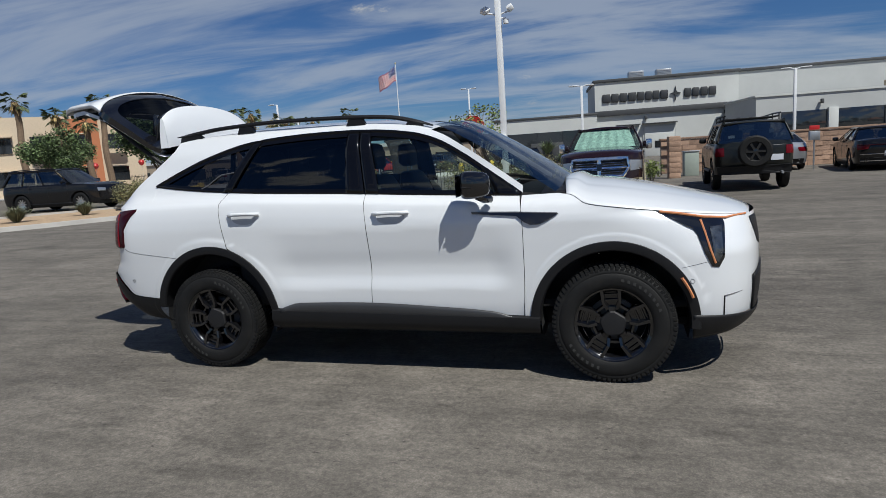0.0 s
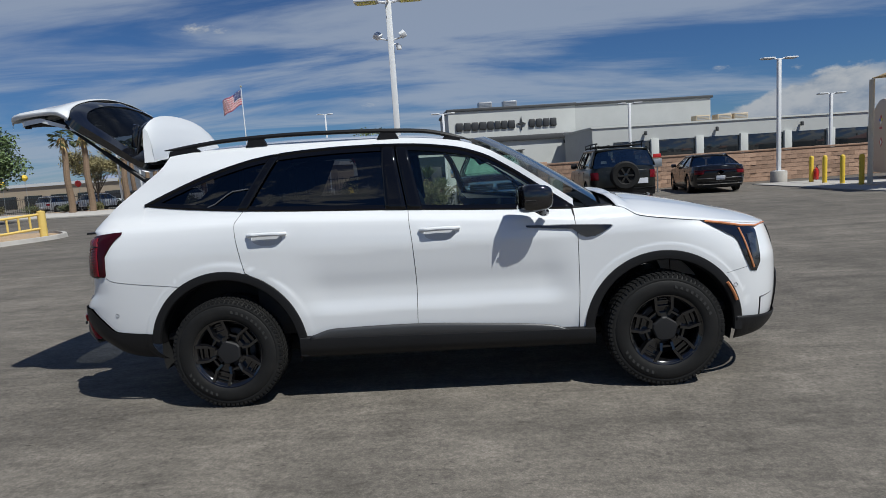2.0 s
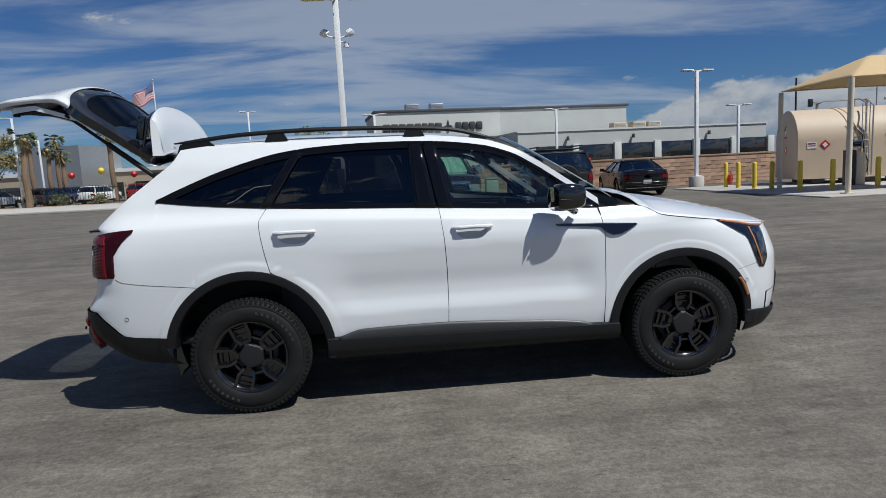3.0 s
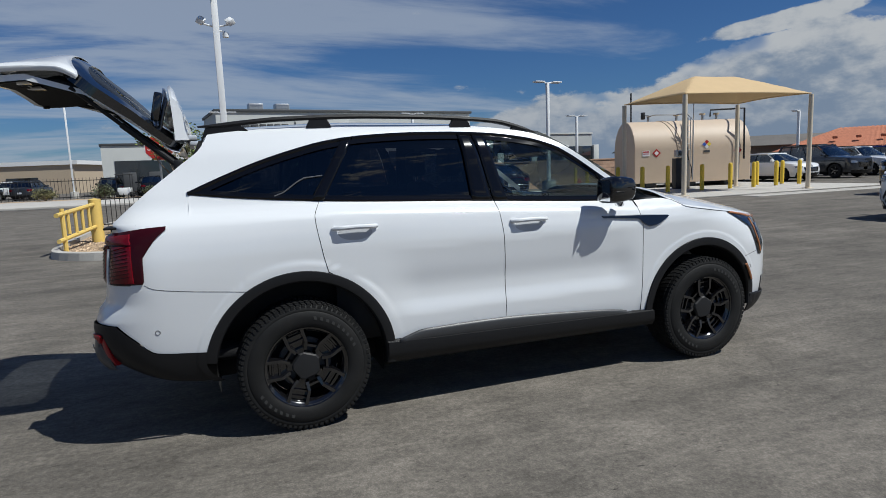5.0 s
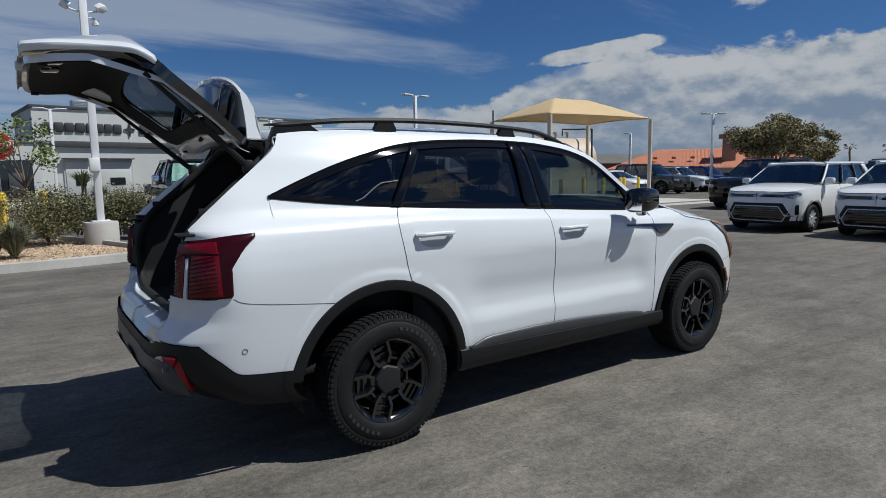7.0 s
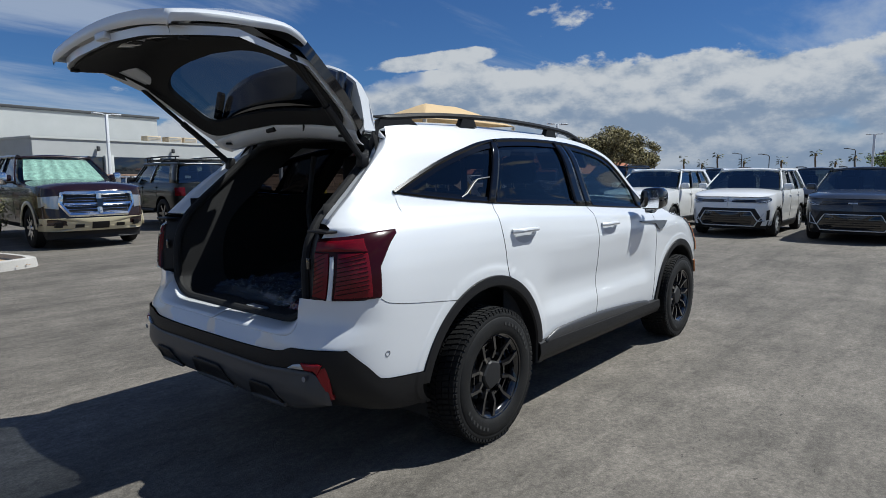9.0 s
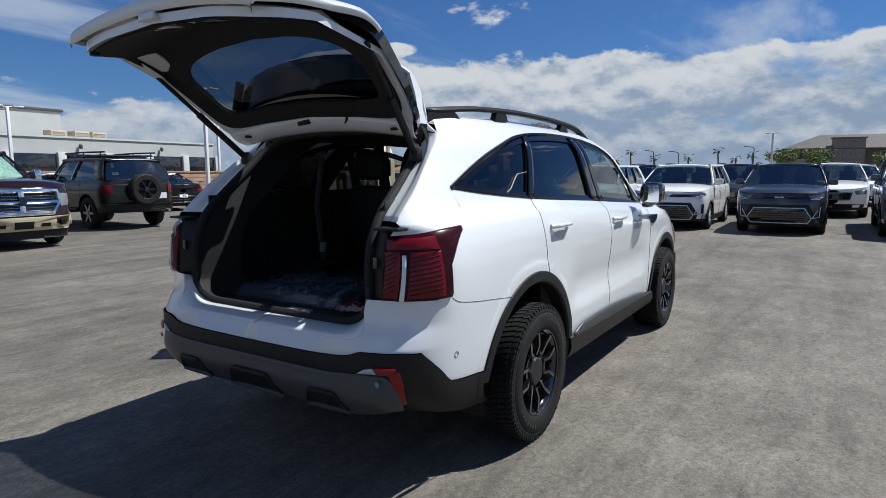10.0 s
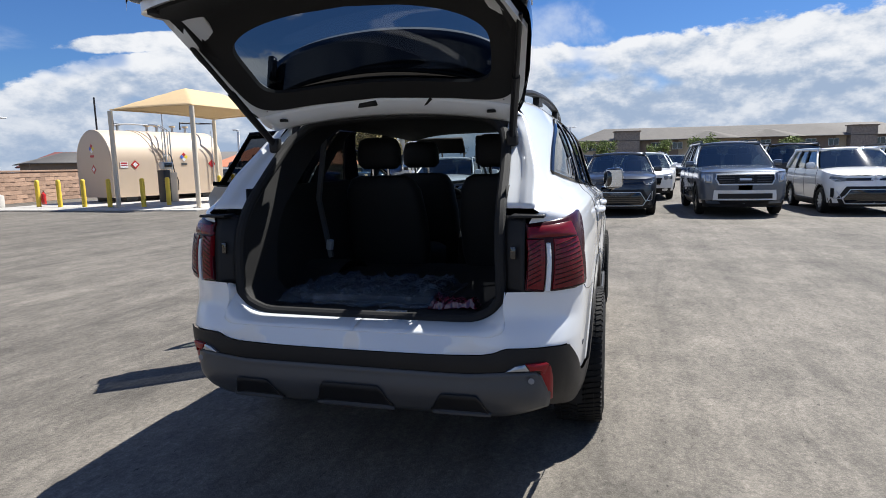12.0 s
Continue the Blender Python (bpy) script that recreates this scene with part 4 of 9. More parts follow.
    lamp_shell("reflector_leg", dense(at(("x", -2.428, 0.602), ("x", -2.405, 0.632), ("x", -2.388, 0.565), ("x", -2.358, 0.468), ("x", -2.372, 0.462), ("x", -2.414, 0.550)), 0.008), s, RED_REFLECTOR, 0.010, 0.02, "", refl, True)
    lamp_shell("clear_tip", dense(at(("y", 0.628, 0.606), ("y", 0.664, 0.628), ("y", 0.699, 0.634), ("y", 0.714, 0.608)), 0.012), s, LAMP_CLEAR, 0.020, 0.02, "clear reflector tip", refl, True)

C_SKID = col_at(0.55, y=0.790)


def skid(u, v):
    s = -1 if u < 0.5 else 1
    c = C_SKID + (1 - C_SKID) * (1 - abs(2 * u - 1))
    y = tail_col(c, 0.55, 1).y
    hi = 0.590 + 0.012 * ease((y - 0.45) / 0.2) - 0.10 * ease((y - 0.735) / 0.06)
    lo = 0.405 + 0.035 * ease((y - 0.60) / 0.2)
    z = lo + (hi - lo) * v
    return tail_col(c, z, s, 0.010 + 0.022 * math.sin(math.pi * min(1, 0.12 + v)) * ease((0.80 - y) / 0.08))


SKID_GREY = mat("dark_grey_skid_paint", (0.048, 0.050, 0.055), 0.38, vary=0.08, scale=4)
sheet("skid_panel", skid, 0, 10, SKID_GREY, hero, "dark satin grey bumper skid panel", thick=0.004, us=[0.5 - 0.5 * (1 - (i / 40)) ** 1.5 for i in range(40)] + [0.5] + [0.5 + 0.5 * ((i + 1) / 40) ** 1.5 for i in range(40)])
for s in (-1, 1):
    # black plates put the shade of recesses on the lower skid panel, each over a small shelf
    for y0, y1, z0, z1 in ((-0.17, 0.17, 0.412, 0.520), (0.335, 0.565, 0.415, 0.508)):
        if y0 < 0 and s > 0:
            continue

        def rec(u, v, s=s, y0=y0, y1=y1, z0=z0, z1=z1):
            k = ease(min(u, 1 - u) * (y1 - y0) / 0.05)
            y = (y0 + (y1 - y0) * u) * s
            z = z0 + (z1 - z0) * (0.15 + 0.85 * k) * v
            return tail_col(col_at(0.5, y=max(0.004, abs(y))), z, 1 if y > 0 else -1, 0.046 - 0.014 * (1 - v))
        sheet("bumper_recess", rec, 20, 4, BLACK_PLASTIC, hero, "black plate for the shade of a bumper recess", thick=0.006, flip=s > 0)
        lip_y = [(y0 + (y1 - y0) * i / 12) * s for i in range(13)]
        bar("recess_lip", [tail_col(col_at(0.42, y=max(0.004, abs(y))), z0 + 0.002, 1 if y > 0 else -1, 0.036) for y in lip_y], 0.010, SKID_GREY, hero, seg=6)
    p = tail_col(col_at(0.572, y=0.715), 0.572, s, 0.034)
    lathe("sensor_ring", [(0.0, -0.003), (0.011, -0.002), (0.012, 0.0)], PALE_SENSOR, hero, seg=16, at=p, axis="x")


# ---- wheels ----
PALE_MARK = mat("grey_sidewall_mark", (0.030, 0.030, 0.029), 0.8)
def wheel(at, side, spin):
    """One wheel with its tyre; side -1 faces the right."""
    w = new("wheel")
    w.parent = hero
    w.location = at
    w.scale = (0.985, 1.0, 0.975)
    w["label"] = "black five-spoke wheel with an all-terrain tyre"
    o = side
    lathe("tyre", [(0.222, -0.10 * o), (0.235, -0.118 * o), (0.29, -0.125 * o), (0.34, -0.118 * o), (0.362, -0.10 * o), (0.366, 0.0), (0.362, 0.10 * o), (0.352, 0.112 * o),
                   (0.335, 0.119 * o), (0.325, 0.117 * o), (0.318, 0.122 * o), (0.29, 0.1255 * o), (0.262, 0.1245 * o), (0.244, 0.119 * o), (0.232, 0.112 * o), (0.222, 0.098 * o)], RUBBER, w, "black all-terrain tyre", seg=72)
    # tread blocks in staggered rows
    verts, faces = [], []

    def block(a, da, y0, y1, r0, r1, skew):
        b = len(verts)
        for r in (r0, r1):
            for yy, sk in ((y0, -skew), (y1, skew)):
                for d in (-da, da):
                    k = a + d * (1 if r == r0 else 0.86) + sk
                    verts.append((r * math.cos(k), yy, r * math.sin(k)))
        faces.extend([tuple(b + i for i in q) for q in ((4, 5, 7, 6), (0, 1, 5, 4), (2, 6, 7, 3), (0, 4, 6, 2), (1, 3, 7, 5))])
    n = 74
    for i in range(n):
        a = 2 * math.pi * i / n
        block(a, 0.033, -0.036, -0.003, 0.365, 0.3728, 0.014)
        block(a + 0.04, 0.033, 0.003, 0.036, 0.365, 0.3728, -0.014)
        for q in (-1, 1):
            block(a + 0.03 * q, 0.034, q * 0.041, q * 0.079, 0.363, 0.3735, 0.014 * q)
            block(a + 0.04, 0.031 + 0.005 * (i % 2), q * 0.084, q * 0.110, 0.352, 0.3685, 0.010 * q)
            block(a + 0.04, 0.028, q * 0.106, q * (0.1160 + 0.0015 * (i % 2)), 0.344, 0.359, 0.0)
    mesh_ob("tread", verts, faces, RUBBER, w, smooth=False)
    # raised sidewall lettering as plain bars
    for start, count in ((18, 9), (205, 7)):
        for i in range(count):
            a0 = radians(start + i * 7.2)
            pts = [(r * math.cos(a0 + d), o * 0.1268, r * math.sin(a0 + d)) for r, d in ((0.280, 0), (0.280, radians(3.6)), (0.298, radians(4.2)), (0.298, radians(1.2)))]
            mesh_ob("sidewall_mark", pts, [(0, 1, 2, 3)], PALE_MARK, w, smooth=False, thick=0.001)
    lathe("rim_barrel", [(0.226, 0.112 * o), (0.232, 0.116 * o), (0.234, 0.108 * o), (0.218, 0.10 * o), (0.206, 0.085 * o), (0.200, 0.0), (0.205, -0.09 * o), (0.222, -0.10 * o)], RIM_BLACK, w, "gloss black rim", seg=64)
    lathe("brake_disc", [(0.05, 0.012 * o), (0.150, 0.012 * o), (0.150, -0.012 * o), (0.05, -0.012 * o)], GREY_SATIN, w, "steel brake disc", seg=40)
    lathe("wheel_back", [(0.0, -0.04 * o), (0.20, -0.04 * o)], TRIM_DARK, w, seg=32)
    # five-sided hub cap
    bm = bmesh.new()
    rings = []
    for r, h in ((0.084, 0.045), (0.082, 0.084), (0.074, 0.092), (0.050, 0.094)):
        ringv = []
        for i in range(5):
            for k in (-9, 9):
                a = radians(spin + 72 * i + k)
                ringv.append(bm.verts.new((r * math.cos(a), o * h, r * math.sin(a))))
        rings.append(ringv)
    for a, b in zip(rings, rings[1:]):
        for i in range(10):
            bm.faces.new((a[i], a[(i + 1) % 10], b[(i + 1) % 10], b[i]))
    bm.faces.new(rings[-1])
    part("hub_cap", bm, mat("satin_black_cap", (0.007, 0.007, 0.008), 0.6) if "satin_black_cap" not in bpy.data.materials else bpy.data.materials["satin_black_cap"], w, "black five-sided hub cap", crisp=20)
    # five split spokes, each a pair of stepped arms with sloped flanks
    bm = bmesh.new()

    def arm(p, q, w0, w1, h0, h1, drop=0.034):
        d = (Vector(q) - Vector(p)).normalized()
        nrm = Vector((-d.y, d.x))
        vs = []
        for c, ww, h in ((p, w0, h0), (q, w1, h1)):
            for k, dz in ((-1, -drop), (-0.55, 0.0), (0.55, 0.0), (1, -drop)):
                t = Vector(c) + nrm * ww * k
                vs.append(bm.verts.new((t.x, o * (h + dz), t.y)))
        for i in range(3):
            bm.faces.new((vs[i], vs[i + 1], vs[i + 5], vs[i + 4]))
        bm.faces.new(vs[:4])
        bm.faces.new(vs[4:][::-1])
    for i in range(5):
        a = radians(spin + 72 * i)
        e, f = Vector((math.cos(a), math.sin(a))), Vector((-math.sin(a), math.cos(a)))

        def at2(r, t):
            q = e * r + f * t
            return (q.x, q.y)
        # root block, two bent arms out to the rim, a sunk web between them
        arm(at2(0.066, 0), at2(0.106, 0), 0.030, 0.040, 0.080, 0.076)
        for k in (-1, 1):
            arm(at2(0.092, 0.026 * k), at2(0.138, 0.050 * k), 0.016, 0.014, 0.090, 0.102, 0.040)
            arm(at2(0.136, 0.050 * k), at2(0.222, 0.052 * k), 0.014, 0.018, 0.102, 0.108, 0.040)
        web = [(0.100, -0.030), (0.140, -0.046), (0.205, -0.046), (0.205, 0.046), (0.140, 0.046), (0.100, 0.030)]
        top_v = [bm.verts.new((at2(r, t)[0], o * (0.056 + 0.10 * (r - 0.1)), at2(r, t)[1])) for r, t in web]
        bm.faces.new(top_v)
        arm(at2(0.150, -0.040), at2(0.150, 0.040), 0.007, 0.007, 0.076, 0.076, 0.012)
        arm(at2(0.186, -0.042), at2(0.186, 0.042), 0.007, 0.007, 0.080, 0.080, 0.012)
        # low frame across the window beside it
        b = a + radians(36)
        e2, f2 = Vector((math.cos(b), math.sin(b))), Vector((-math.sin(b), math.cos(b)))
        g, h2 = e2 * 0.118 - f2 * 0.045, e2 * 0.118 + f2 * 0.045
        arm((g.x, g.y), (h2.x, h2.y), 0.012, 0.012, 0.080, 0.080, 0.024)
        g, h2 = e2 * 0.212 - f2 * 0.070, e2 * 0.212 + f2 * 0.070
        arm((g.x, g.y), (h2.x, h2.y), 0.010, 0.010, 0.088, 0.088, 0.024)
    part("spokes", bm, RIM_BLACK, w, "gloss black split spokes", crisp=15)


for cx in (RA, FA):
    for s in (-1, 1):
        wheel((cx, s * 0.860, 0.364), s, -51 if cx > 0 else -36)
# underbody
part("underbody", box_bm((3.9, 1.30, 0.12), (-0.05, 0, 0.33), 0.04), TRIM_DARK, hero)
# trays added out of sight to stop light leaking into the car's shadow
part("front_undertray", box_bm((0.94, 1.44, 0.05), (1.60, 0, 0.325), 0.02), TRIM_DARK, hero)
part("rear_undertray", box_bm((0.74, 1.36, 0.05), (-1.90, 0, 0.405), 0.02), TRIM_DARK, hero)
part("floor_pan", box_bm((3.9, 1.62, 0.06), (-0.1, 0, 0.46), 0.02), CARPET, hero)

# ---- raised tailgate: built shut, then turned about its hinge line ----
gate_x = spline((0.0, -1.945), (0.10, -2.02), (0.35, -2.20), (0.50, -2.335), (0.58, -2.42), (0.64, -2.50), (0.75, -2.635), (1.0, -2.90))
gate_z = spline((0.0, 1.605), (0.10, 1.66), (0.35, 1.815), (0.50, 1.915), (0.58, 1.985), (0.64, 2.020), (0.75, 2.030), (1.0, 2.015))
gate_w = spline((0.0, 0.60), (0.15, 0.655), (0.40, 0.705), (0.58, 0.725), (0.66, 0.69), (0.72, 0.655), (0.90, 0.635), (1.0, 0.58))
gate_bow = spline((0.0, 0.055), (0.15, 0.070), (0.3, 0.10), (0.5, 0.13), (0.63, 0.142), (0.75, 0.11), (1.0, 0.055))


def gate_point(p, q, inward=0.0):
    """A point of the raised tailgate: p runs from the hinge to the free edge, q across."""
    y = gate_w(p) * q
    t = Vector((gate_x(p), y, gate_z(p) + gate_bow(p) * (1 - q * q)))
    d = Vector((gate_z(p + 0.01) - gate_z(p - 0.01), 0, -(gate_x(p + 0.01) - gate_x(p - 0.01)))).normalized()
    return t - d * inward * (0.55 + 0.60 * p if inward > 0.02 else 1.0)


def gate_ring(name, p0, p1, q0, hole, depth, material, parent, label="", n=28, edge=0.05):
    """A panel with a rounded opening (hole: p from, p to, q) lofted between its rim and the hole."""
    bm = bmesh.new()
    m = 96

    def loop(pa, pb, qa, power, inward):
        vs = []
        for i in range(m):
            a = 2 * math.pi * i / m
            c, d = math.cos(a), math.sin(a)
            e = 2 / power
            pc, pr = (pa + pb) / 2, (pb - pa) / 2
            vs.append(bm.verts.new(gate_point(pc + pr * math.copysign(abs(d) ** e, d), qa * math.copysign(abs(c) ** e, c), inward)))
        return vs
    rows = []
    for k in range(9):
        t = k / 8
        a = p0 + (hole[0] - p0) * t
        b = p1 + (hole[1] - p1) * t
        q = q0 + (hole[2] - q0) * t
        rows.append(loop(a, b, q, 9 - 3.5 * t, depth))
    for r0, r1 in zip(rows, rows[1:]):
        for i in range(m):
            bm.faces.new((r0[i], r0[(i + 1) % m], r1[(i + 1) % m], r1[i]))
    if edge:
        for r, a, b, q, pw in ((rows[0], p0, p1, q0, 9), (rows[-1], *hole[:2], hole[2], 5.5)):
            far = loop(a, b, q, pw, depth + edge)
            for i in range(m):
                bm.faces.new((r[i], r[(i + 1) % m], far[(i + 1) % m], far[i]))
    return part(name, bm, material, parent, label)


def gate_lower(u, v):
    a = -1.07 + 2.14 * v
    q = max(-1.0, min(1.0, a))
    p = 0.615 - 0.055 * abs(q) ** 7 + (1.03 - 0.615 + 0.055 * abs(q) ** 7) * u
    fold = max(0.0, (abs(a) - 1) / 0.07) * 0.034 + max(0.0, (p - 1) / 0.03) * 0.045
    return gate_point(min(p, 1.0), q, fold)


gate = sheet("tailgate", gate_lower, 24, 44, WHITE_PAINT, hero, "white tailgate raised high", thick=0.004, crisp=40)
gate_ring("window_surround", 0.0, 0.625, 1.0, (0.17, 0.56, 0.88), 0.003, BLACK_GLOSS, gate, "gloss black window surround", edge=0.062)
sheet("hinge_strip", lambda u, v: gate_point(0.0 + 0.112 * u, -0.97 + 1.94 * v, 0.085 + 0.02 * math.sin(3.14 * u)), 6, 24, WHITE_PAINT, gate, "white inner strip along the hinge", thick=0.004)
gate_ring("inner_panel", 0.02, 0.988, 0.980, (0.16, 0.90, 0.80), 0.080, WHITE_PAINT, gate, "white painted inner edge", edge=-0.03)
gate_ring("gate_trim", 0.118, 0.960, 0.935, (0.20, 0.52, 0.78), 0.090, TRIM_DARK, gate, "black moulded inner trim", edge=-0.03)
sheet("rear_window", lambda u, v: gate_point(0.155 + 0.42 * u, -0.90 + 1.80 * v, 0.012), 14, 24, glass("rear_privacy_glass", (0.16, 0.18, 0.20), 0.02, 0.5), gate, "dark rear window", thick=0.0)
# white roof spoiler, standing upright with the gate
SPOILER = [(-1.990, 1.640), (-1.915, 1.640), (-1.924, 1.72), (-1.940, 1.82), (-1.966, 1.900), (-1.986, 1.925), (-1.998, 1.915), (-1.992, 1.80), (-1.988, 1.70)]


def spoiler(u, v):
    q = -1 + 2 * v
    x, z = SPOILER[round(u * 8)]
    h = (z - 1.64) / 0.285
    return Vector((x - 0.03 * (1 - q * q), (0.605 - 0.045 * h * h) * q, z + 0.078 * (1 - q * q) * (0.6 + 0.4 * h) - 0.05 * q ** 6 * h))


sp = sheet("spoiler", spoiler, 8, 30, WHITE_PAINT, gate, "white roof spoiler", thick=0.0, crisp=28)
sheet("spoiler_underside", lambda u, v: spoiler(6 / 8, v) + Vector((-0.012 - 0.055 * u, 0, -0.010 - 0.205 * u)), 5, 24, BLACK_GLOSS, gate, "gloss black underside of the spoiler", thick=0.014)
for s in (-1, 1):
    bm = bmesh.new()
    bm.faces.new([bm.verts.new(spoiler(k / 8, 0.5 + 0.5 * s)) for k in range(9)])
    part("spoiler_cheek", bm, WHITE_PAINT, gate, "white spoiler end")
    part("spoiler_fin", box_bm((0.045, 0.03, 0.16), (-2.07, s * 0.53, 1.83), 0.01, Matrix.Rotation(radians(12), 4, "Y")), BLACK_GLOSS, gate)
    # lift strut
    a, b = Vector((-1.985, s * 0.585, 1.50)), gate_point(0.56, s * 0.95, 0.10)
    bar("strut", [a, a + (b - a) * 0.55], 0.017, BLACK_PLASTIC, gate, "black lift strut", seg=10)
    bar("strut_rod", [a + (b - a) * 0.5, b], 0.011, BLACK_PLASTIC, gate, seg=8)
    part("strut_ball", box_bm((0.05, 0.05, 0.07), a, 0.012), BLACK_PLASTIC, gate)
    # hinges and stops
    part("hinge", box_bm((0.10, 0.07, 0.03), (-1.93, s * 0.34, 1.665), 0.006), SILVER, gate, "silver hinge")
    part("hinge_arm", box_bm((0.12, 0.035, 0.016), (-1.985, s * 0.34, 1.690), 0.004, Matrix.Rotation(radians(-20), 4, "Y")), SILVER, gate)
    part("rubber_stop", cyl_bm(0.020, 0.012, gate_point(0.07, s * 0.80, 0.105), "z", 16), TRIM_DARK, gate)
    part("corner_stop", cyl_bm(0.020, 0.04, gate_point(0.93, s * 0.86, 0.08), "z", 12), TRIM_DARK, gate)
bar("gate_wire", [(-1.96, -0.12, 1.655), (-2.0, -0.16, 1.64), (-2.03, -0.20, 1.655), (-2.06, -0.24, 1.68)], 0.008, TRIM_DARK, gate, seg=6)
bar("gate_loom", [(-1.95, 0.24, 1.662), (-1.99, 0.16, 1.655), (-2.04, 0.10, 1.67), (-2.05, 0.02, 1.675)], 0.014, TRIM_DARK, gate, seg=6)
# controls and the pull recess on the inner trim
bt = gate_point(0.90, -0.10, 0.092)
part("gate_button", box_bm((0.05, 0.075, 0.012), bt, 0.004, Matrix.Rotation(radians(-4), 4, "Y")), SILVER, gate, "gate closing buttons")
part("button_face", box_bm((0.038, 0.028, 0.006), bt + Vector((0, 0.018, -0.008)), 0.002), TRIM_DARK, gate)
part("button_face", box_bm((0.038, 0.028, 0.006), bt + Vector((0, -0.018, -0.008)), 0.002), TRIM_DARK, gate)
for q, w in ((-0.34, 0.16), (0.16, 0.18)):
    part("pull_recess", box_bm((0.09, w, 0.02), gate_point(0.88, q, 0.09), 0.008, Matrix.Rotation(radians(-4), 4, "Y")), BLACK_GLOSS, gate, "dark pull recess")
part("latch", box_bm((0.06, 0.10, 0.03), gate_point(0.985, 0.0, 0.06), 0.006), SILVER, gate, "steel latch")

# ---- frame of the opening ----
def rim_path(side):
    """The body's edge round the opening: up beside the lamp, along the pillar, to the middle of the roof."""
    lamp = [tail_col(col_at(z, y=0.69), z, side) for z in [0.88 + 0.305 * i / 12 for i in range(13)]]
    post = [skin(-2.318 + 0.463 * i / 20, roof_edge(-2.318 + 0.463 * i / 20), side) for i in range(21)]
    top = [roof(0.0, 0.5 + side * 0.5 * (1 - i / 16)) for i in range(17)]
    return lamp, post, top


seal_x = spline((0.75, -2.335), (1.00, -2.335), (1.10, -2.318), (1.20, -2.268), (1.36, -2.095), (1.50, -1.935), (1.59, -1.855), (1.64, -1.838))
seal_y = spline((0.85, 0.605), (1.05, 0.600), (1.25, 0.590), (1.42, 0.575), (1.50, 0.560), (1.56, 0.532), (1.60, 0.485), (1.622, 0.43), (1.632, 0.34))

for s in (-1, 1):
    lamp, post, top = rim_path(s)
    up = [Vector((seal_x(z), s * seal_y(z), z)) for z in [0.86 + 0.64 * i / 20 for i in range(21)] + [1.53, 1.555, 1.575, 1.592, 1.605, 1.615, 1.623, 1.629]]
    over = [Vector((-1.838 - 0.012 * (1 - (y / 0.36) ** 2), s * y, 1.632 + 0.012 * (1 - (y / 0.36) ** 2))) for y in (0.36, 0.28, 0.2, 0.1, 0.0)]
    seal = [seal_low(0.6 * i / 16, s) for i in range(17)] + up + over
    # white frame from the pillar's edge in to the seal
    rim = post + top[1:]
    inner = [p for p in up if p.z > 1.19] + over
    n = len(rim) - 1

    def along(pts, u):
        t = u * (len(pts) - 1)
        k = min(int(t), len(pts) - 2)
        return pts[k].lerp(pts[k + 1], t - k)

    def frame_face(u, v):
        a = rim[round(u * n)]
        # the nearest place on the seal at the same share of the way
        b = along(inner, (u * 1.25 if u < 0.56 else 0.70 + 0.30 * (u - 0.56) / 0.44))
        step = 0.022 * ease((v - 0.40) / 0.15)
        return a.lerp(b, v) + Vector((step * (1 - v) * 1.6, 0, 0))
    sheet("opening_frame", frame_face, n, 8, WHITE_PAINT, hero, "white frame of the tailgate opening", thick=0.003, flip=s > 0)
    cheek = [Vector((seal_x(p.z), s * seal_y(p.z), p.z)) for p in lamp]
    sheet("lamp_cheek", lambda u, v: lamp[round(u * 12)].lerp(cheek[round(u * 12)], v), 12, 4, BLACK_PLASTIC, hero, "black panel between lamp and opening", thick=0.003, flip=s > 0)
    part("lamp_ledge", box_bm((0.10, 0.13, 0.012), (-2.315, s * 0.70, 1.186), 0.004), BLACK_PLASTIC, hero)
    part("cheek_latch", box_bm((0.012, 0.022, 0.05), (-2.365, s * 0.645, 1.045), 0.004), BLACK_GLOSS, hero)
    # rubber seal and the dark lining behind it
    bar("opening_seal", [p + Vector((-0.004, -s * 0.012 if abs(p.y) > 0.3 else 0, -0.012 if p.z > 1.55 else (0.008 if p.z < 0.8 else 0))) for p in seal], 0.023, TRIM_DARK, hero, "black rubber seal", seg=10)
    m = len(seal) - 1
    sheet("opening_lining", lambda u, v: seal[round(u * m)] + Vector((0.26 * v, -s * 0.045 * v if abs(seal[round(u * m)].y) > 0.3 else 0, -0.015 * v if seal[round(u * m)].z > 1.0 else 0)), m, 3, TRIM_DARK, hero, thick=0.0)

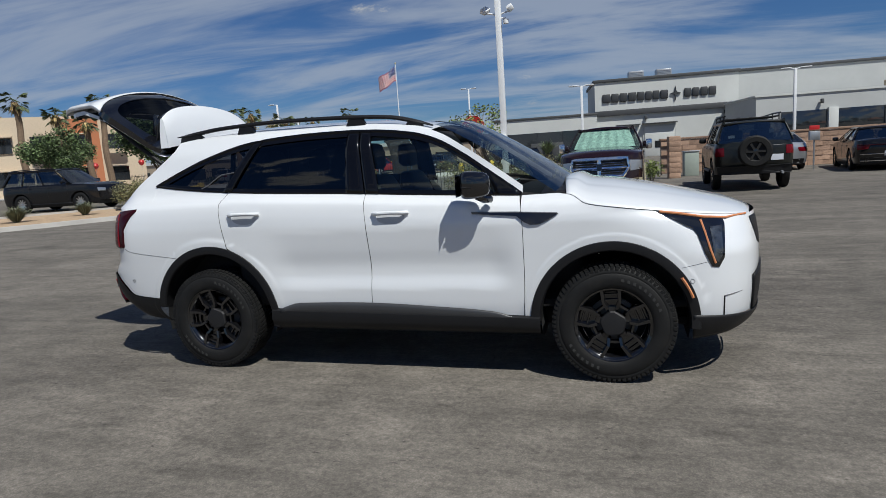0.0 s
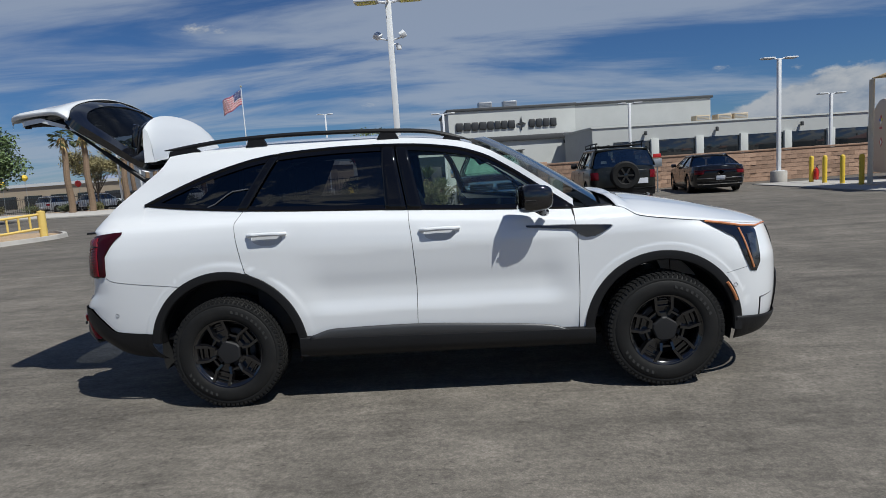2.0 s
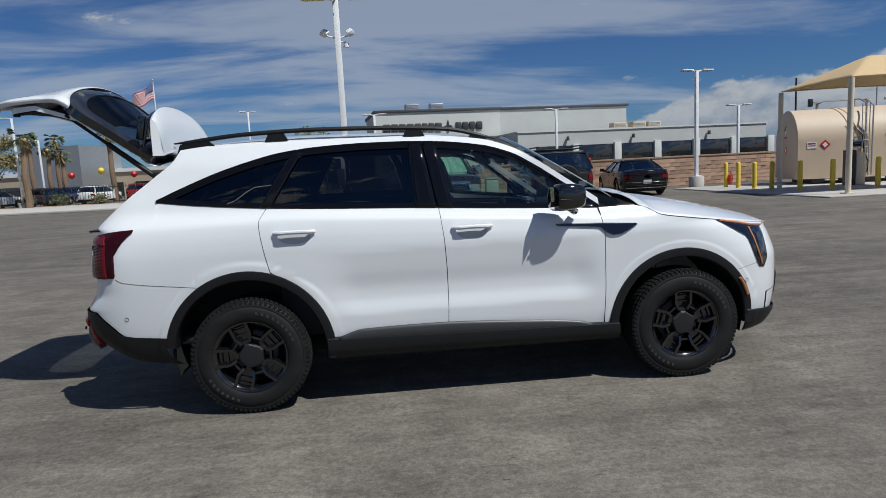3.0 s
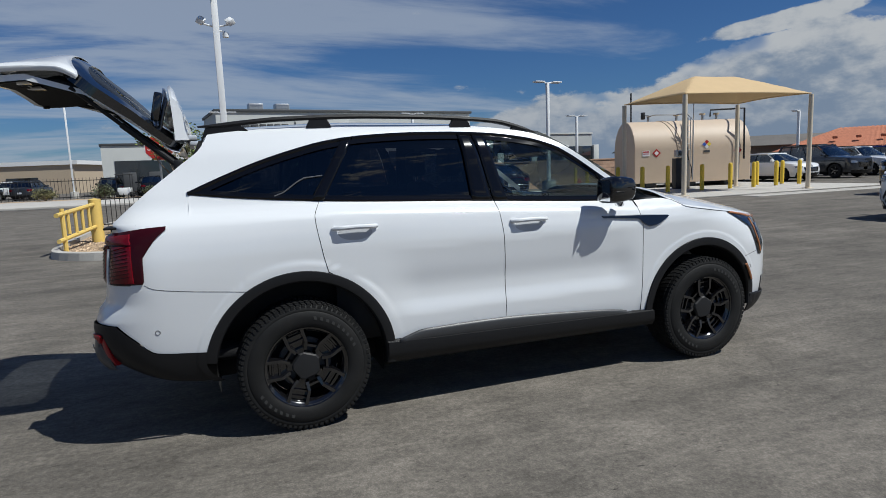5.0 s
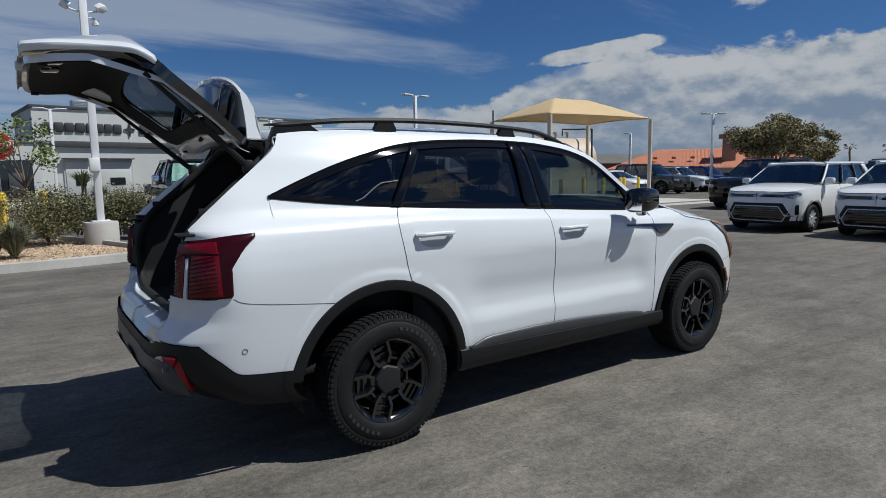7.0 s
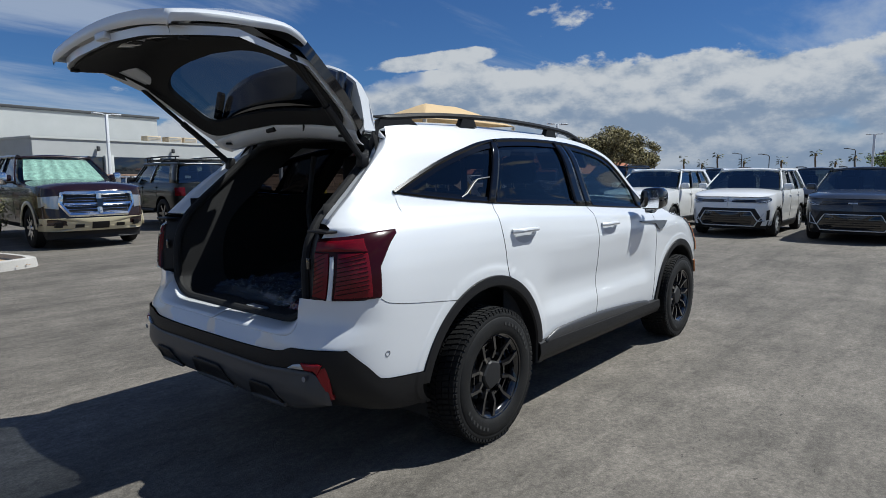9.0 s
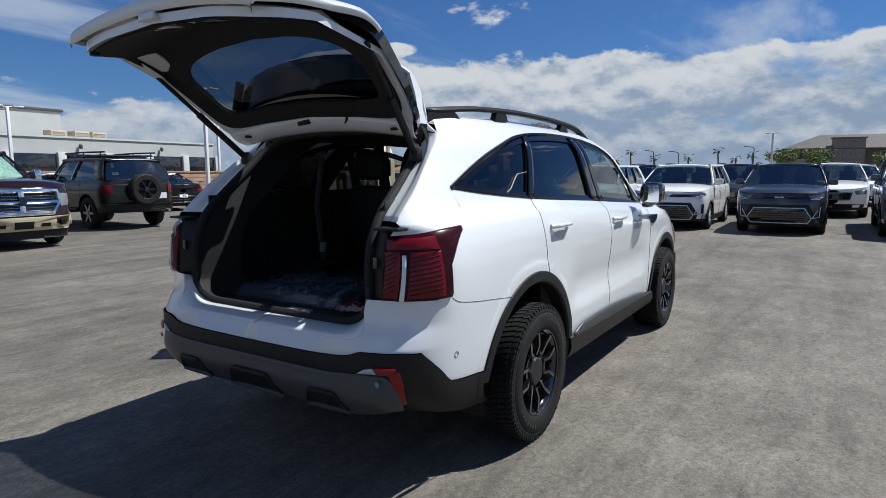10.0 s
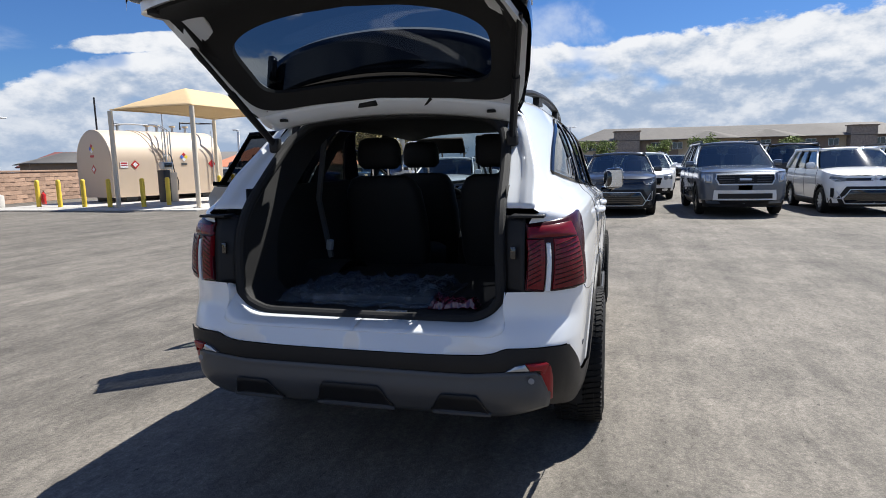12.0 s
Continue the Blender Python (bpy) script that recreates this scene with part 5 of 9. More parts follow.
# ---- cabin ----
cab = lambda name, size, at, bev=0.02, m=TRIM_DARK, label="", t=None: part(name, box_bm(size, at, bev, t), m, hero, label)
cab("cargo_floor", (1.35, 1.16, 0.05), (-1.62, 0, 0.735), 0.015, CARPET, "dark carpeted load floor")
cab("scuff_plate", (0.08, 0.96, 0.03), (-2.26, 0, 0.742), 0.01, TRIM_DARK, "black load sill plate")
part("sill_catch", box_bm((0.05, 0.14, 0.02), (-2.28, -0.1, 0.762), 0.006), SILVER, hero, "pale striker plate")
for s in (-1, 1):
    def side_trim(u, v, s=s):
        x = -2.24 + 2.0 * u
        z = 0.50 + 0.80 * v
        w = min(half_width(x, z) - 0.09, 0.60 + 0.16 * ease((x + 2.2) / 0.8)) - 0.06 * math.exp(-((x + 1.41) / 0.35) ** 2) * (1 - v)
        return Vector((x, s * w, z))
    sheet("side_trim", side_trim, 20, 8, TRIM_DARK, hero, "dark side lining", flip=s > 0)
    def pillar_trim(u, v, s=s):
        x = -2.02 + 0.30 * u + 0.15 * v
        z = 1.28 + 0.36 * v
        return Vector((x, s * (half_width(x, z) - 0.05), z))
    sheet("pillar_trim", pillar_trim, 4, 8, TRIM_DARK, hero, flip=s > 0)
    rl = sheet("door_lining", lambda u, v, s=s: Vector((-1.2 + 1.02 * u, s * (half_width(-1.0, 0.45 + 0.78 * v) - 0.07), 0.45 + 0.78 * v)), 6, 6, TRIM_DARK, hero)
    ob = sheet("door_lining", lambda u, v, s=s: Vector((-0.14 + 0.98 * u, s * (half_width(0.3, 0.42 + 0.76 * v) - 0.07), 0.42 + 0.74 * v)), 6, 6, TRIM_DARK, hero)
    if s > 0:
        ob.matrix_basis = OPEN
        rl.matrix_basis = OPEN_REAR
    bar("seat_belt", [(-1.30, s * 0.66, 1.56), (-1.33, s * 0.70, 1.2), (-1.36, s * 0.62, 0.85)], 0.018, GREY_SATIN, hero, seg=4)
    bar("belt_buckle", [(-1.36, s * 0.63, 0.90), (-1.365, s * 0.62, 0.955)], 0.022, SILVER, hero, seg=6)
    # inner face of the roof side
    sheet("pillar_lining", lambda u, v, s=s: Vector((-1.30 + 0.16 * u + 0.20 * v, s * (half_width(-1.2, 1.27 + 0.34 * v) - 0.045), 1.27 + 0.34 * v)), 3, 8, TRIM_DARK, hero)
    sheet("pillar_lining", lambda u, v, s=s: Vector((-0.33 + 0.16 * u - 0.03 * v, s * (half_width(-0.2, 1.22 + 0.40 * v) - 0.045), 1.22 + 0.40 * v)), 3, 8, TRIM_DARK, hero)
sheet("headlining", lambda u, v: Vector((-1.86 + 2.10 * u, (-1 + 2 * v) * 0.60, 1.655 + 0.02 * math.sin(u * 3) - 0.05 * (-1 + 2 * v) ** 4 - 0.02 * u)), 12, 12, TRIM_DARK, hero, "dark roof lining")
part("cargo_light", box_bm((0.04, 0.12, 0.012), (-1.72, 0.0, 1.645), 0.004), HEADLINER, hero)
part("dashboard", box_bm((0.45, 1.50, 0.34), (0.86, 0, 1.0), 0.10, segments=4), TRIM_DARK, hero, "dark dashboard")
part("screen", box_bm((0.02, 0.62, 0.13), (0.64, 0.20, 1.14), 0.008), BLACK_GLOSS, hero, "wide dark dashboard screen")
part("centre_console", box_bm((0.95, 0.26, 0.34), (0.25, 0, 0.68), 0.05), TRIM_DARK, hero)
for y in (-0.38, 0.38):
    part("sun_visor", box_bm((0.03, 0.40, 0.15), (0.30, y, 1.545), 0.012, Matrix.Rotation(radians(-38), 4, "Y")), TRIM_DARK, hero, "dark folded sun visor")
part("mirror_console", box_bm((0.16, 0.16, 0.10), (0.33, 0, 1.575), 0.03), TRIM_DARK, hero)
part("interior_mirror", box_bm((0.03, 0.22, 0.06), (0.42, 0, 1.50), 0.012), BLACK_GLOSS, hero, "inside rear-view mirror")
ring = [Vector((0.42 + 0.06 * math.sin(a) * 0.9, 0.37 + 0.175 * math.cos(a), 1.02 + 0.165 * math.sin(a))) for a in [2 * math.pi * i / 32 for i in range(32)]]
bar("steering_wheel", ring, 0.014, TRIM_DARK, hero, "black steering wheel", seg=8, closed=True)
part("wheel_boss", box_bm((0.05, 0.14, 0.10), (0.45, 0.37, 1.01), 0.02), TRIM_DARK, hero)


def seat(x, y, z, label, back=0.62, wide=0.50):
    st = new("seat")
    st.parent = hero
    st.location = (x, y, z)
    st["label"] = label

    def loft(name, rows):
        bm = bmesh.new()
        prev = None
        for cx, cz, dx, w in rows:
            ringv = []
            for k in range(20):
                a = 2 * math.pi * k / 20
                ringv.append(bm.verts.new((cx + dx * math.copysign(abs(math.cos(a)) ** 0.6, math.cos(a)), w * math.copysign(abs(math.sin(a)) ** 0.45, math.sin(a)), cz)))
            if prev:
                for k in range(20):
                    bm.faces.new((prev[k], prev[(k + 1) % 20], ringv[(k + 1) % 20], ringv[k]))
            else:
                bm.faces.new(ringv[::-1])
            prev = ringv
        bm.faces.new(prev)
        return part(name, bm, SEAT_CLOTH, st, crisp=60)
    loft("seat_cushion", [(0.05, -0.10, 0.24, wide * 0.46), (0.05, 0.02, 0.27, wide * 0.5), (0.05, 0.09, 0.27, wide * 0.5), (0.05, 0.12, 0.22, wide * 0.42)])
    loft("backrest", [(-0.20, 0.02, 0.075, wide * 0.46), (-0.23, 0.12, 0.085, wide * 0.5), (-0.29, 0.34, 0.085, wide * 0.5), (-0.345, back - 0.08, 0.075, wide * 0.46), (-0.365, back - 0.01, 0.06, wide * 0.38), (-0.37, back + 0.01, 0.03, wide * 0.3)])
    loft("headrest", [(-0.385, back + 0.05, 0.035, 0.10), (-0.39, back + 0.08, 0.055, 0.135), (-0.395, back + 0.17, 0.055, 0.135), (-0.40, back + 0.225, 0.045, 0.115), (-0.40, back + 0.24, 0.02, 0.08)])
    for k in (-1, 1):
        bar("headrest_post", [(-0.38, k * 0.05, back - 0.03), (-0.388, k * 0.05, back + 0.08)], 0.008, CHROME, st, seg=6)


for y in (-0.37, 0.37):
    seat(0.10, y, 0.70, "dark leather front seat")
    seat(-0.75, y, 0.72, "dark leather captain's seat", 0.60, 0.52)

# clear plastic-wrapped mats and a maroon pouch lying in the boot
film_mat = bpy.data.materials.new("clear_plastic_film")
film_mat.use_nodes = True
add_ = nodes_of(film_mat.node_tree)
tr = add_("ShaderNodeBsdfTransparent", {0: (0.80, 0.84, 0.88, 1)})
gl = add_("ShaderNodeBsdfPrincipled", {"Base Color": (0.10, 0.13, 0.17, 1), "Roughness": 0.10, "Specular IOR Level": 1.0, "Coat Weight": 1.0})
mx = add_("ShaderNodeMixShader", {0: 0.42, 1: tr.outputs[0], 2: gl.outputs[0]})
add_("ShaderNodeOutputMaterial", {0: mx.outputs[0]})


def crumpled(name, x0, x1, y0, y1, z, h, material, label, category, seed, base_label=None):
    rnd = random.Random(seed)
    nx, ny = 52, 80
    verts, faces = [], []
    for i in range(nx + 1):
        for j in range(ny + 1):
            u, v = i / nx, j / ny
            e = ease(min(u, 1 - u) / 0.12) * ease(min(v, 1 - v) / 0.08)
            x, y = x0 + (x1 - x0) * u, y0 + (y1 - y0) * v
            q = noise.noise(Vector((x * 6, y * 14, seed))) + 1.1 * abs(noise.noise(Vector((x * 26, y * 30, seed + 5)))) + 0.5 * abs(noise.noise(Vector((x * 55, y * 60, seed + 7))))
            verts.append((x + 0.02 * q, y + 0.03 * noise.noise(Vector((x * 4, y * 4, seed + 9))), z + h * e * (0.75 + 0.45 * abs(q)) + 0.012 * abs(q)))
    for i in range(nx):
        for j in range(ny):
            faces.append((i * (ny + 1) + j, (i + 1) * (ny + 1) + j, (i + 1) * (ny + 1) + j + 1, i * (ny + 1) + j + 1))
    return tagged(mesh_ob(name, verts, faces, material, None, "", True, 0.0, 25), label, category)


mats = thing("floor_mats", "stack of dark floor mats in clear crinkled plastic wrap", "floor mats", at=(-1.95, 0.13, 0.762))
part("mat_stack", box_bm((0.42, 0.66, 0.035), (0.05, 0, 0.018), 0.012), CARPET, mats)
fw = crumpled("plastic_wrap", -0.27, 0.30, -0.40, 0.42, 0.004, 0.05, film_mat, "clear crinkled plastic wrap", "plastic wrap", 3)
del fw["category"]
fw.parent = mats
crumpled("pouch", -2.20, -2.06, -0.42, -0.20, 0.765, 0.03, mat("maroon_plastic", (0.10, 0.012, 0.025), 0.2, coat=1.0, vary=0.3, scale=20), "small maroon plastic pouch in the boot", "pouch", 11)

# ---- parked vehicles ----
CAR_GLASS = glass("dark_car_glass", (0.30, 0.34, 0.33), 0.02, 1.0, 0.15)
PAINT = {
    "white": mat("white_paint", (0.82, 0.82, 0.81), 0.3, coat=1.0, vary=0.02),
    "graphite": mat("graphite_paint", (0.035, 0.040, 0.050), 0.3, metal=0.4, coat=1.0, vary=0.1, dirt=((0.10, 0.10, 0.10), 3, 0.15)),
    "blue_grey": mat("blue_grey_paint", (0.085, 0.105, 0.14), 0.3, metal=0.5, coat=1.0, vary=0.06),
    "black": mat("black_paint", (0.006, 0.006, 0.007), 0.2, coat=0.45, spec=0.35),
    "maroon": mat("dark_maroon_paint", (0.016, 0.006, 0.007), 0.2, metal=0.2, coat=0.6, spec=0.4),
    "olive": mat("dark_olive_paint", (0.009, 0.010, 0.008), 0.3, coat=0.4, spec=0.35, vary=0.15),
    "blue": mat("bright_blue_paint", (0.012, 0.045, 0.30), 0.25, metal=0.3, coat=1.0),
    "red": mat("red_paint", (0.35, 0.012, 0.012), 0.3, coat=1.0),
    "silver": mat("silver_paint", (0.42, 0.43, 0.45), 0.3, metal=0.6, coat=1.0),
    "green": mat("lime_paint", (0.16, 0.32, 0.02), 0.35, coat=1.0),
}
GOLD = mat("pale_gold_paint", (0.48, 0.42, 0.28), 0.35, coat=1.0)
SHADE_FOIL = mat("silver_sunshade", (0.72, 0.82, 0.79), 0.40, metal=0.3, vary=0.4, scale=14, bump=0.6, bump_scale=18)
LAMP_DARK = mat("headlamp_lens", (0.12, 0.13, 0.14), 0.1, metal=0.5, coat=1.0, vary=0.6, scale=30)
PLATE = mat("pale_number_plate", (0.55, 0.57, 0.62), 0.4)


def simple_wheel(parent, at, side, r, spokes=5, rim=STEEL, width=0.22):
    w = new("wheel")
    w.parent = parent
    w.location = at
    o, k = side, r / 0.36
    h = width / 2
    lathe("tyre", [(0.20 * k, -h * o), (0.31 * k, -h * o), (0.35 * k, -0.8 * h * o), (0.36 * k, 0), (0.35 * k, 0.8 * h * o), (0.315 * k, h * o), (0.24 * k, 0.98 * h * o), (0.225 * k, 0.9 * h * o)], RUBBER, w, seg=32)
    lathe("rim", [(0.228 * k, 0.94 * h * o), (0.215 * k, 0.75 * h * o), (0.20 * k, 0.2 * h * o), (0.0, 0.2 * h * o)], TRIM_DARK, w, seg=28)
    bm = bmesh.new()
    for i in range(spokes):
        a = 2 * math.pi * i / spokes
        d, nn = Vector((math.cos(a), math.sin(a))), Vector((-math.sin(a), math.cos(a)))
        vs = []
        for rr, ww, hh in ((0.03 * k, 0.040 * k, 0.80), (0.218 * k, 0.028 * k * 5 / spokes + 0.004, 0.88)):
            for q in (-1, 1):
                for e in (0, -0.12):
                    p = d * rr + nn * ww * q
                    vs.append(bm.verts.new((p.x, o * h * (hh + e), p.y)))
        for q in ((0, 2, 6, 4), (1, 5, 7, 3), (0, 4, 5, 1), (2, 3, 7, 6), (4, 6, 7, 5)):
            bm.faces.new([vs[i2] for i2 in q])
    part("spokes", bm, rim, w, crisp=20)
    lathe("hub", [(0.055 * k, 0.7 * h * o), (0.05 * k, 0.9 * h * o), (0.0, 0.92 * h * o)], rim, w, seg=16)


def car_shape(d):
    """The half width and the nose and tail outlines of a vehicle by its figures."""
    L, W = d["L"], d["W"]
    f, b = L / 2, -L / 2
    nz, tz = spline(*d["nose"]), spline(*d["tail"])
    prof = spline(*d["prof"])
    n = d.get("square", 4.0)

    def wid(x, z):
        w = W / 2 * prof(z)
        e, c = f + nz(z), 0.30 * L
        if x > c:
            u = min(1, (x - c) / (e - c))
            w *= max(0.0, 1 - u ** n) ** 0.42
        e = -b + tz(z)
        if -x > c:
            u = min(1, (-x - c) / (e - c))
            w *= max(0.0, 1 - u ** (n + 2)) ** 0.40
        return w

    def face(y, z, out=0.0, front=True):
        """The point of the nose or tail at the half width y."""
        w0 = W / 2 * prof(z)
        q = min(0.999, abs(y) / w0)
        e, c = (f + nz(z), 0.30 * L) if front else (-b + tz(z), 0.30 * L)
        nn, m = (n, 0.42) if front else (n + 2, 0.40)
        u = (1 - q ** (1 / m)) ** (1 / nn)
        x = c + (e - c) * u + out
        return Vector((x if front else -x, y, z))
    return wid, face


def vehicle(name, label, d, at, turn, group="parked cars", category="car"):
    car = thing(name, label, category, group, (at[0], at[1], 0), turn)
    wid, face = car_shape(d)
    L, W = d["L"], d["W"]
    paint = PAINT[d["paint"]]
    deck = spline(*d["deck"])
    wb, r = d["wb"], d["wheel"]
    fx = d.get("front_axle", wb / 2)
    axles = (fx, fx - wb)
    low = d.get("low", 0.30)
    R = r + 0.07
    zs0 = spline(*d["nose"])
    f_end = L / 2 + max(v for _, v in d["nose"])
    b_end = -L / 2 - max(v for _, v in d["tail"])

    def zlow(x):
        z = low
        for a in axles:
            q = R * R - (x - a) ** 2
            if q > 0:
                z = max(z, r + math.sqrt(q))
        return z
    xs = near_spaced(26, b_end + 0.002, axles[1] - R)[:-1] + [axles[1] - R * math.cos(math.pi * i / 16) for i in range(17)]
    xs += [axles[1] + R + (axles[0] - axles[1] - 2 * R) * i / 10 for i in range(1, 10)]
    xs += [axles[0] - R * math.cos(math.pi * i / 16) for i in range(17)] + near_spaced(26, axles[0] + R, f_end - 0.002)[1:]
    for s in (-1, 1):
        def side(u, v, s=s):
            x = xs[round(u * (len(xs) - 1))]
            a, b = zlow(x), deck(x)
            z = a + (b - a) * v
            return Vector((x, s * wid(x, z), z))
        sheet("body_side", side, len(xs) - 1, 10, paint, car, thick=0.0, flip=s < 0)
        if d.get("clad", True):
            for a in axles:
                sheet("arch_trim", lambda u, v, s=s, a=a: Vector((a + (R + 0.045 - 0.06 * v) * math.cos(math.pi * u), s * (wid(a + R * math.cos(math.pi * u), 0.5) + (0.012 if v < 0.9 else -0.08)), max(low - 0.02, r + (R + 0.045 - 0.06 * v) * math.sin(math.pi * u)))), 20, 2, BLACK_PLASTIC, car, thick=0.0, flip=s < 0)
        sheet("rocker", lambda u, v, s=s: Vector((axles[1] + R * 0.9 + (wb - 1.8 * R) * u, s * (wid(0, 0.4) * (1.0 - 0.08 * v) + 0.008), low + 0.05 - 0.16 * v)), 6, 3, BLACK_PLASTIC, car, thick=0.02, flip=s < 0)
        for a in axles:
            sheet("wheel_well", lambda u, v, s=s, a=a: Vector((a + (R - 0.01) * math.cos(math.pi * u), s * (W / 2 - 0.06 - 0.35 * v), r + (R - 0.01) * math.sin(math.pi * u))), 12, 1, TRIM_DARK, car, thick=0.0)
            simple_wheel(car, (a, s * (W / 2 - 0.12), r), s, r, d.get("spokes", 5), d.get("rim", STEEL))
        bm = box_bm((0.13, 0.20, 0.14), (d["glass"][3] - 0.28, s * (W / 2 + 0.07), d["belt"] + 0.09), 0.04)
        part("wing_mirror", bm, d.get("mirror_paint", paint), car)
        for k in range(d.get("handles", 2)):
            part("door_handle", box_bm((0.17, 0.03, 0.025), (0.05 - 0.95 * k, s * (wid(0, d["belt"] - 0.13) + 0.012), d["belt"] - 0.13), 0.008), d.get("handle_paint", paint), car)
        for x in d.get("gaps", (0.95, -0.02, -0.95)):
            bar("shut_line", [Vector((x, s * (wid(x, z) + 0.001), z)) for z in [low + 0.06 + (d["belt"] - low - 0.06) * i / 8 for i in range(9)]], 0.004, SEAM, car, seg=4)
    # upper face of bonnet, shoulder and boot
    def top(u, v):
        x = xs[round(u * (len(xs) - 1))]
        q = -1 + 2 * v
        z = deck(x)
        return Vector((x, wid(x, z) * q, z + d.get("crown", 0.05) * (1 - abs(q) ** 3) * ease((f_end - x) / 0.3) * ease((x - b_end) / 0.2)))
    sheet("bonnet_and_deck", top, len(xs) - 1, 12, paint, car, thick=0.0)
    part("underbody", box_bm((L * 0.92, W * 0.80, 0.14), (0, 0, low + 0.02), 0.03), TRIM_DARK, car)
    # greenhouse
    x_rb, x_rt, x_ft, x_fb = d["glass"]
    H, belt_z = d["H"], d["belt"]
    w0, w1 = wid(0, belt_z) - 0.03, d.get("roof_w", W / 2 * 0.68)

    def cage(p, q):
        """p: 0 belt to 1 roof; q runs round the glass from the tail."""
        z = belt_z + (H - 0.07 - belt_z) * p
        xr, xf = x_rb + (x_rt - x_rb) * p, x_fb + (x_ft - x_fb) * p
        w = w0 + (w1 - w0) * (p ** 1.25)
        return xr, xf, w, z
    for s in (-1, 1):
        def side_glass(u, v, s=s):
            xr, xf, w, z = cage(v, 0)
            return Vector((xr + 0.05 + (xf - xr - 0.12) * u, s * (w + 0.012 * math.sin(math.pi * u)), z))
        sheet("side_window", side_glass, 10, 6, CAR_GLASS, car, thick=0.0, flip=s < 0)
        for t, wd in d.get("pillars", ((0.0, 0.10), (0.30, 0.06), (0.62, 0.05), (1.0, 0.06))):
            def post(u, v, s=s, t=t, wd=wd):
                xr, xf, w, z = cage(v, 0)
                return Vector((xr + 0.04 + (xf - xr - 0.10) * t + wd * (u - t), s * (w + 0.016), z))
            edge = t in (0.0, 1.0)
            sheet("pillar", post, 2, 6, paint if edge else BLACK_GLOSS, car, thick=0.03, flip=s < 0)
        bar("roof_side", [Vector((cage(1, 0)[0] + 0.02 + (cage(1, 0)[1] - cage(1, 0)[0] - 0.02) * i / 12, s * (w1 + 0.01), H - 0.055)) for i in range(13)], 0.045, paint, car, seg=8)
        if d.get("rails"):
            bar("roof_rail", [Vector((x_rt + 0.1 + (x_ft - x_rt - 0.2) * i / 10, s * (w1 - 0.02), H + 0.03 * math.sin(math.pi * (0.1 + 0.8 * i / 10)))) for i in range(11)], 0.02, BLACK_PLASTIC, car, seg=6)

    def roof_top(u, v):
        q = -1 + 2 * v
        x = x_rt - 0.06 + (x_ft - x_rt + 0.12) * u
        return Vector((x, (w1 + 0.02) * q, H - 0.055 + 0.055 * (1 - q * q) * ease(min(u, 1 - u) / 0.15 + 0.4)))
    sheet("roof", roof_top, 10, 10, PAINT[d.get("roof_paint", d["paint"])], car, thick=0.05)

    def screen_f(u, v):
        q = -1 + 2 * v
        xr, xf, w, z = cage(u, 0)
        return Vector((xf + 0.10 * (1 - q * q), (w - 0.01) * q, z))
    sheet("windscreen", screen_f, 6, 12, CLEAR_GLASS if d.get("shade") else CAR_GLASS, car, thick=0.0)

    def screen_r(u, v):
        q = -1 + 2 * v
        xr, xf, w, z = cage(u, 0)
        return Vector((xr - 0.06 * (1 - q * q), (w - 0.01) * q, z))
    if d.get("shade"):
        sheet("sunshade", lambda u, v: screen_f(0.08 + 0.84 * u, 0.06 + 0.88 * v) - Vector((0.05 + 0.02 * math.sin(v * 40), 0, 0)), 4, 30, SHADE_FOIL, car, "silver sunshade behind the windscreen", thick=0.0)
    sheet("rear_window", screen_r, 6, 12, CAR_GLASS, car, thick=0.0)
    # seats seen through the glass
    for sx in (x_fb - 1.15, x_rb + 0.95 if x_rb < -0.6 else x_fb - 2.0):
        for sy in (-0.38, 0.38):
            part("seat_back", box_bm((0.14, 0.46, 0.62), (sx, sy, belt_z + 0.02), 0.06), SEAT_CLOTH, car)
            part("headrest", box_bm((0.09, 0.26, 0.17), (sx - 0.04, sy, belt_z + 0.40), 0.04), SEAT_CLOTH, car)
    d["extra"](car, face, wid, d, paint) if d.get("extra") else None
    return car


def on_face(name, poly, face, material, parent, front=True, out=0.012, depth=0.03, label=""):
    """A lamp, grille or bumper piece laid on the nose or tail; poly in (y, z)."""
    bm = bmesh.new()
    cy, cz = sum(p[0] for p in poly) / len(poly), sum(p[1] for p in poly) / len(poly)
    pts = dense(poly, 0.08)
    rings = []
    for k, o in ((1.0, -depth), (1.0, out * 0.7), (0.95, out), (0.5, out)):
        rings.append([bm.verts.new(face(cy + (y - cy) * k, cz + (z - cz) * k, o, front)) for y, z in pts])
    mid = bm.verts.new(face(cy, cz, out, front))
    n = len(pts)
    for a, b in zip(rings, rings[1:]):
        for i in range(n):
            bm.faces.new((a[i], a[(i + 1) % n], b[(i + 1) % n], b[i]))
    for i in range(n):
        bm.faces.new((rings[-1][i], rings[-1][(i + 1) % n], mid))
    return part(name, bm, material, parent, label)


def line_on(name, pts, face, r, material, parent, front=True, out=0.015, closed=False):
    bar(name, [face(y, z, out, front) for y, z in dense(pts + [pts[-1]], 0.06)] if not closed else [face(y, z, out, front) for y, z in dense(pts, 0.06)], r, material, parent, seg=6, closed=closed)


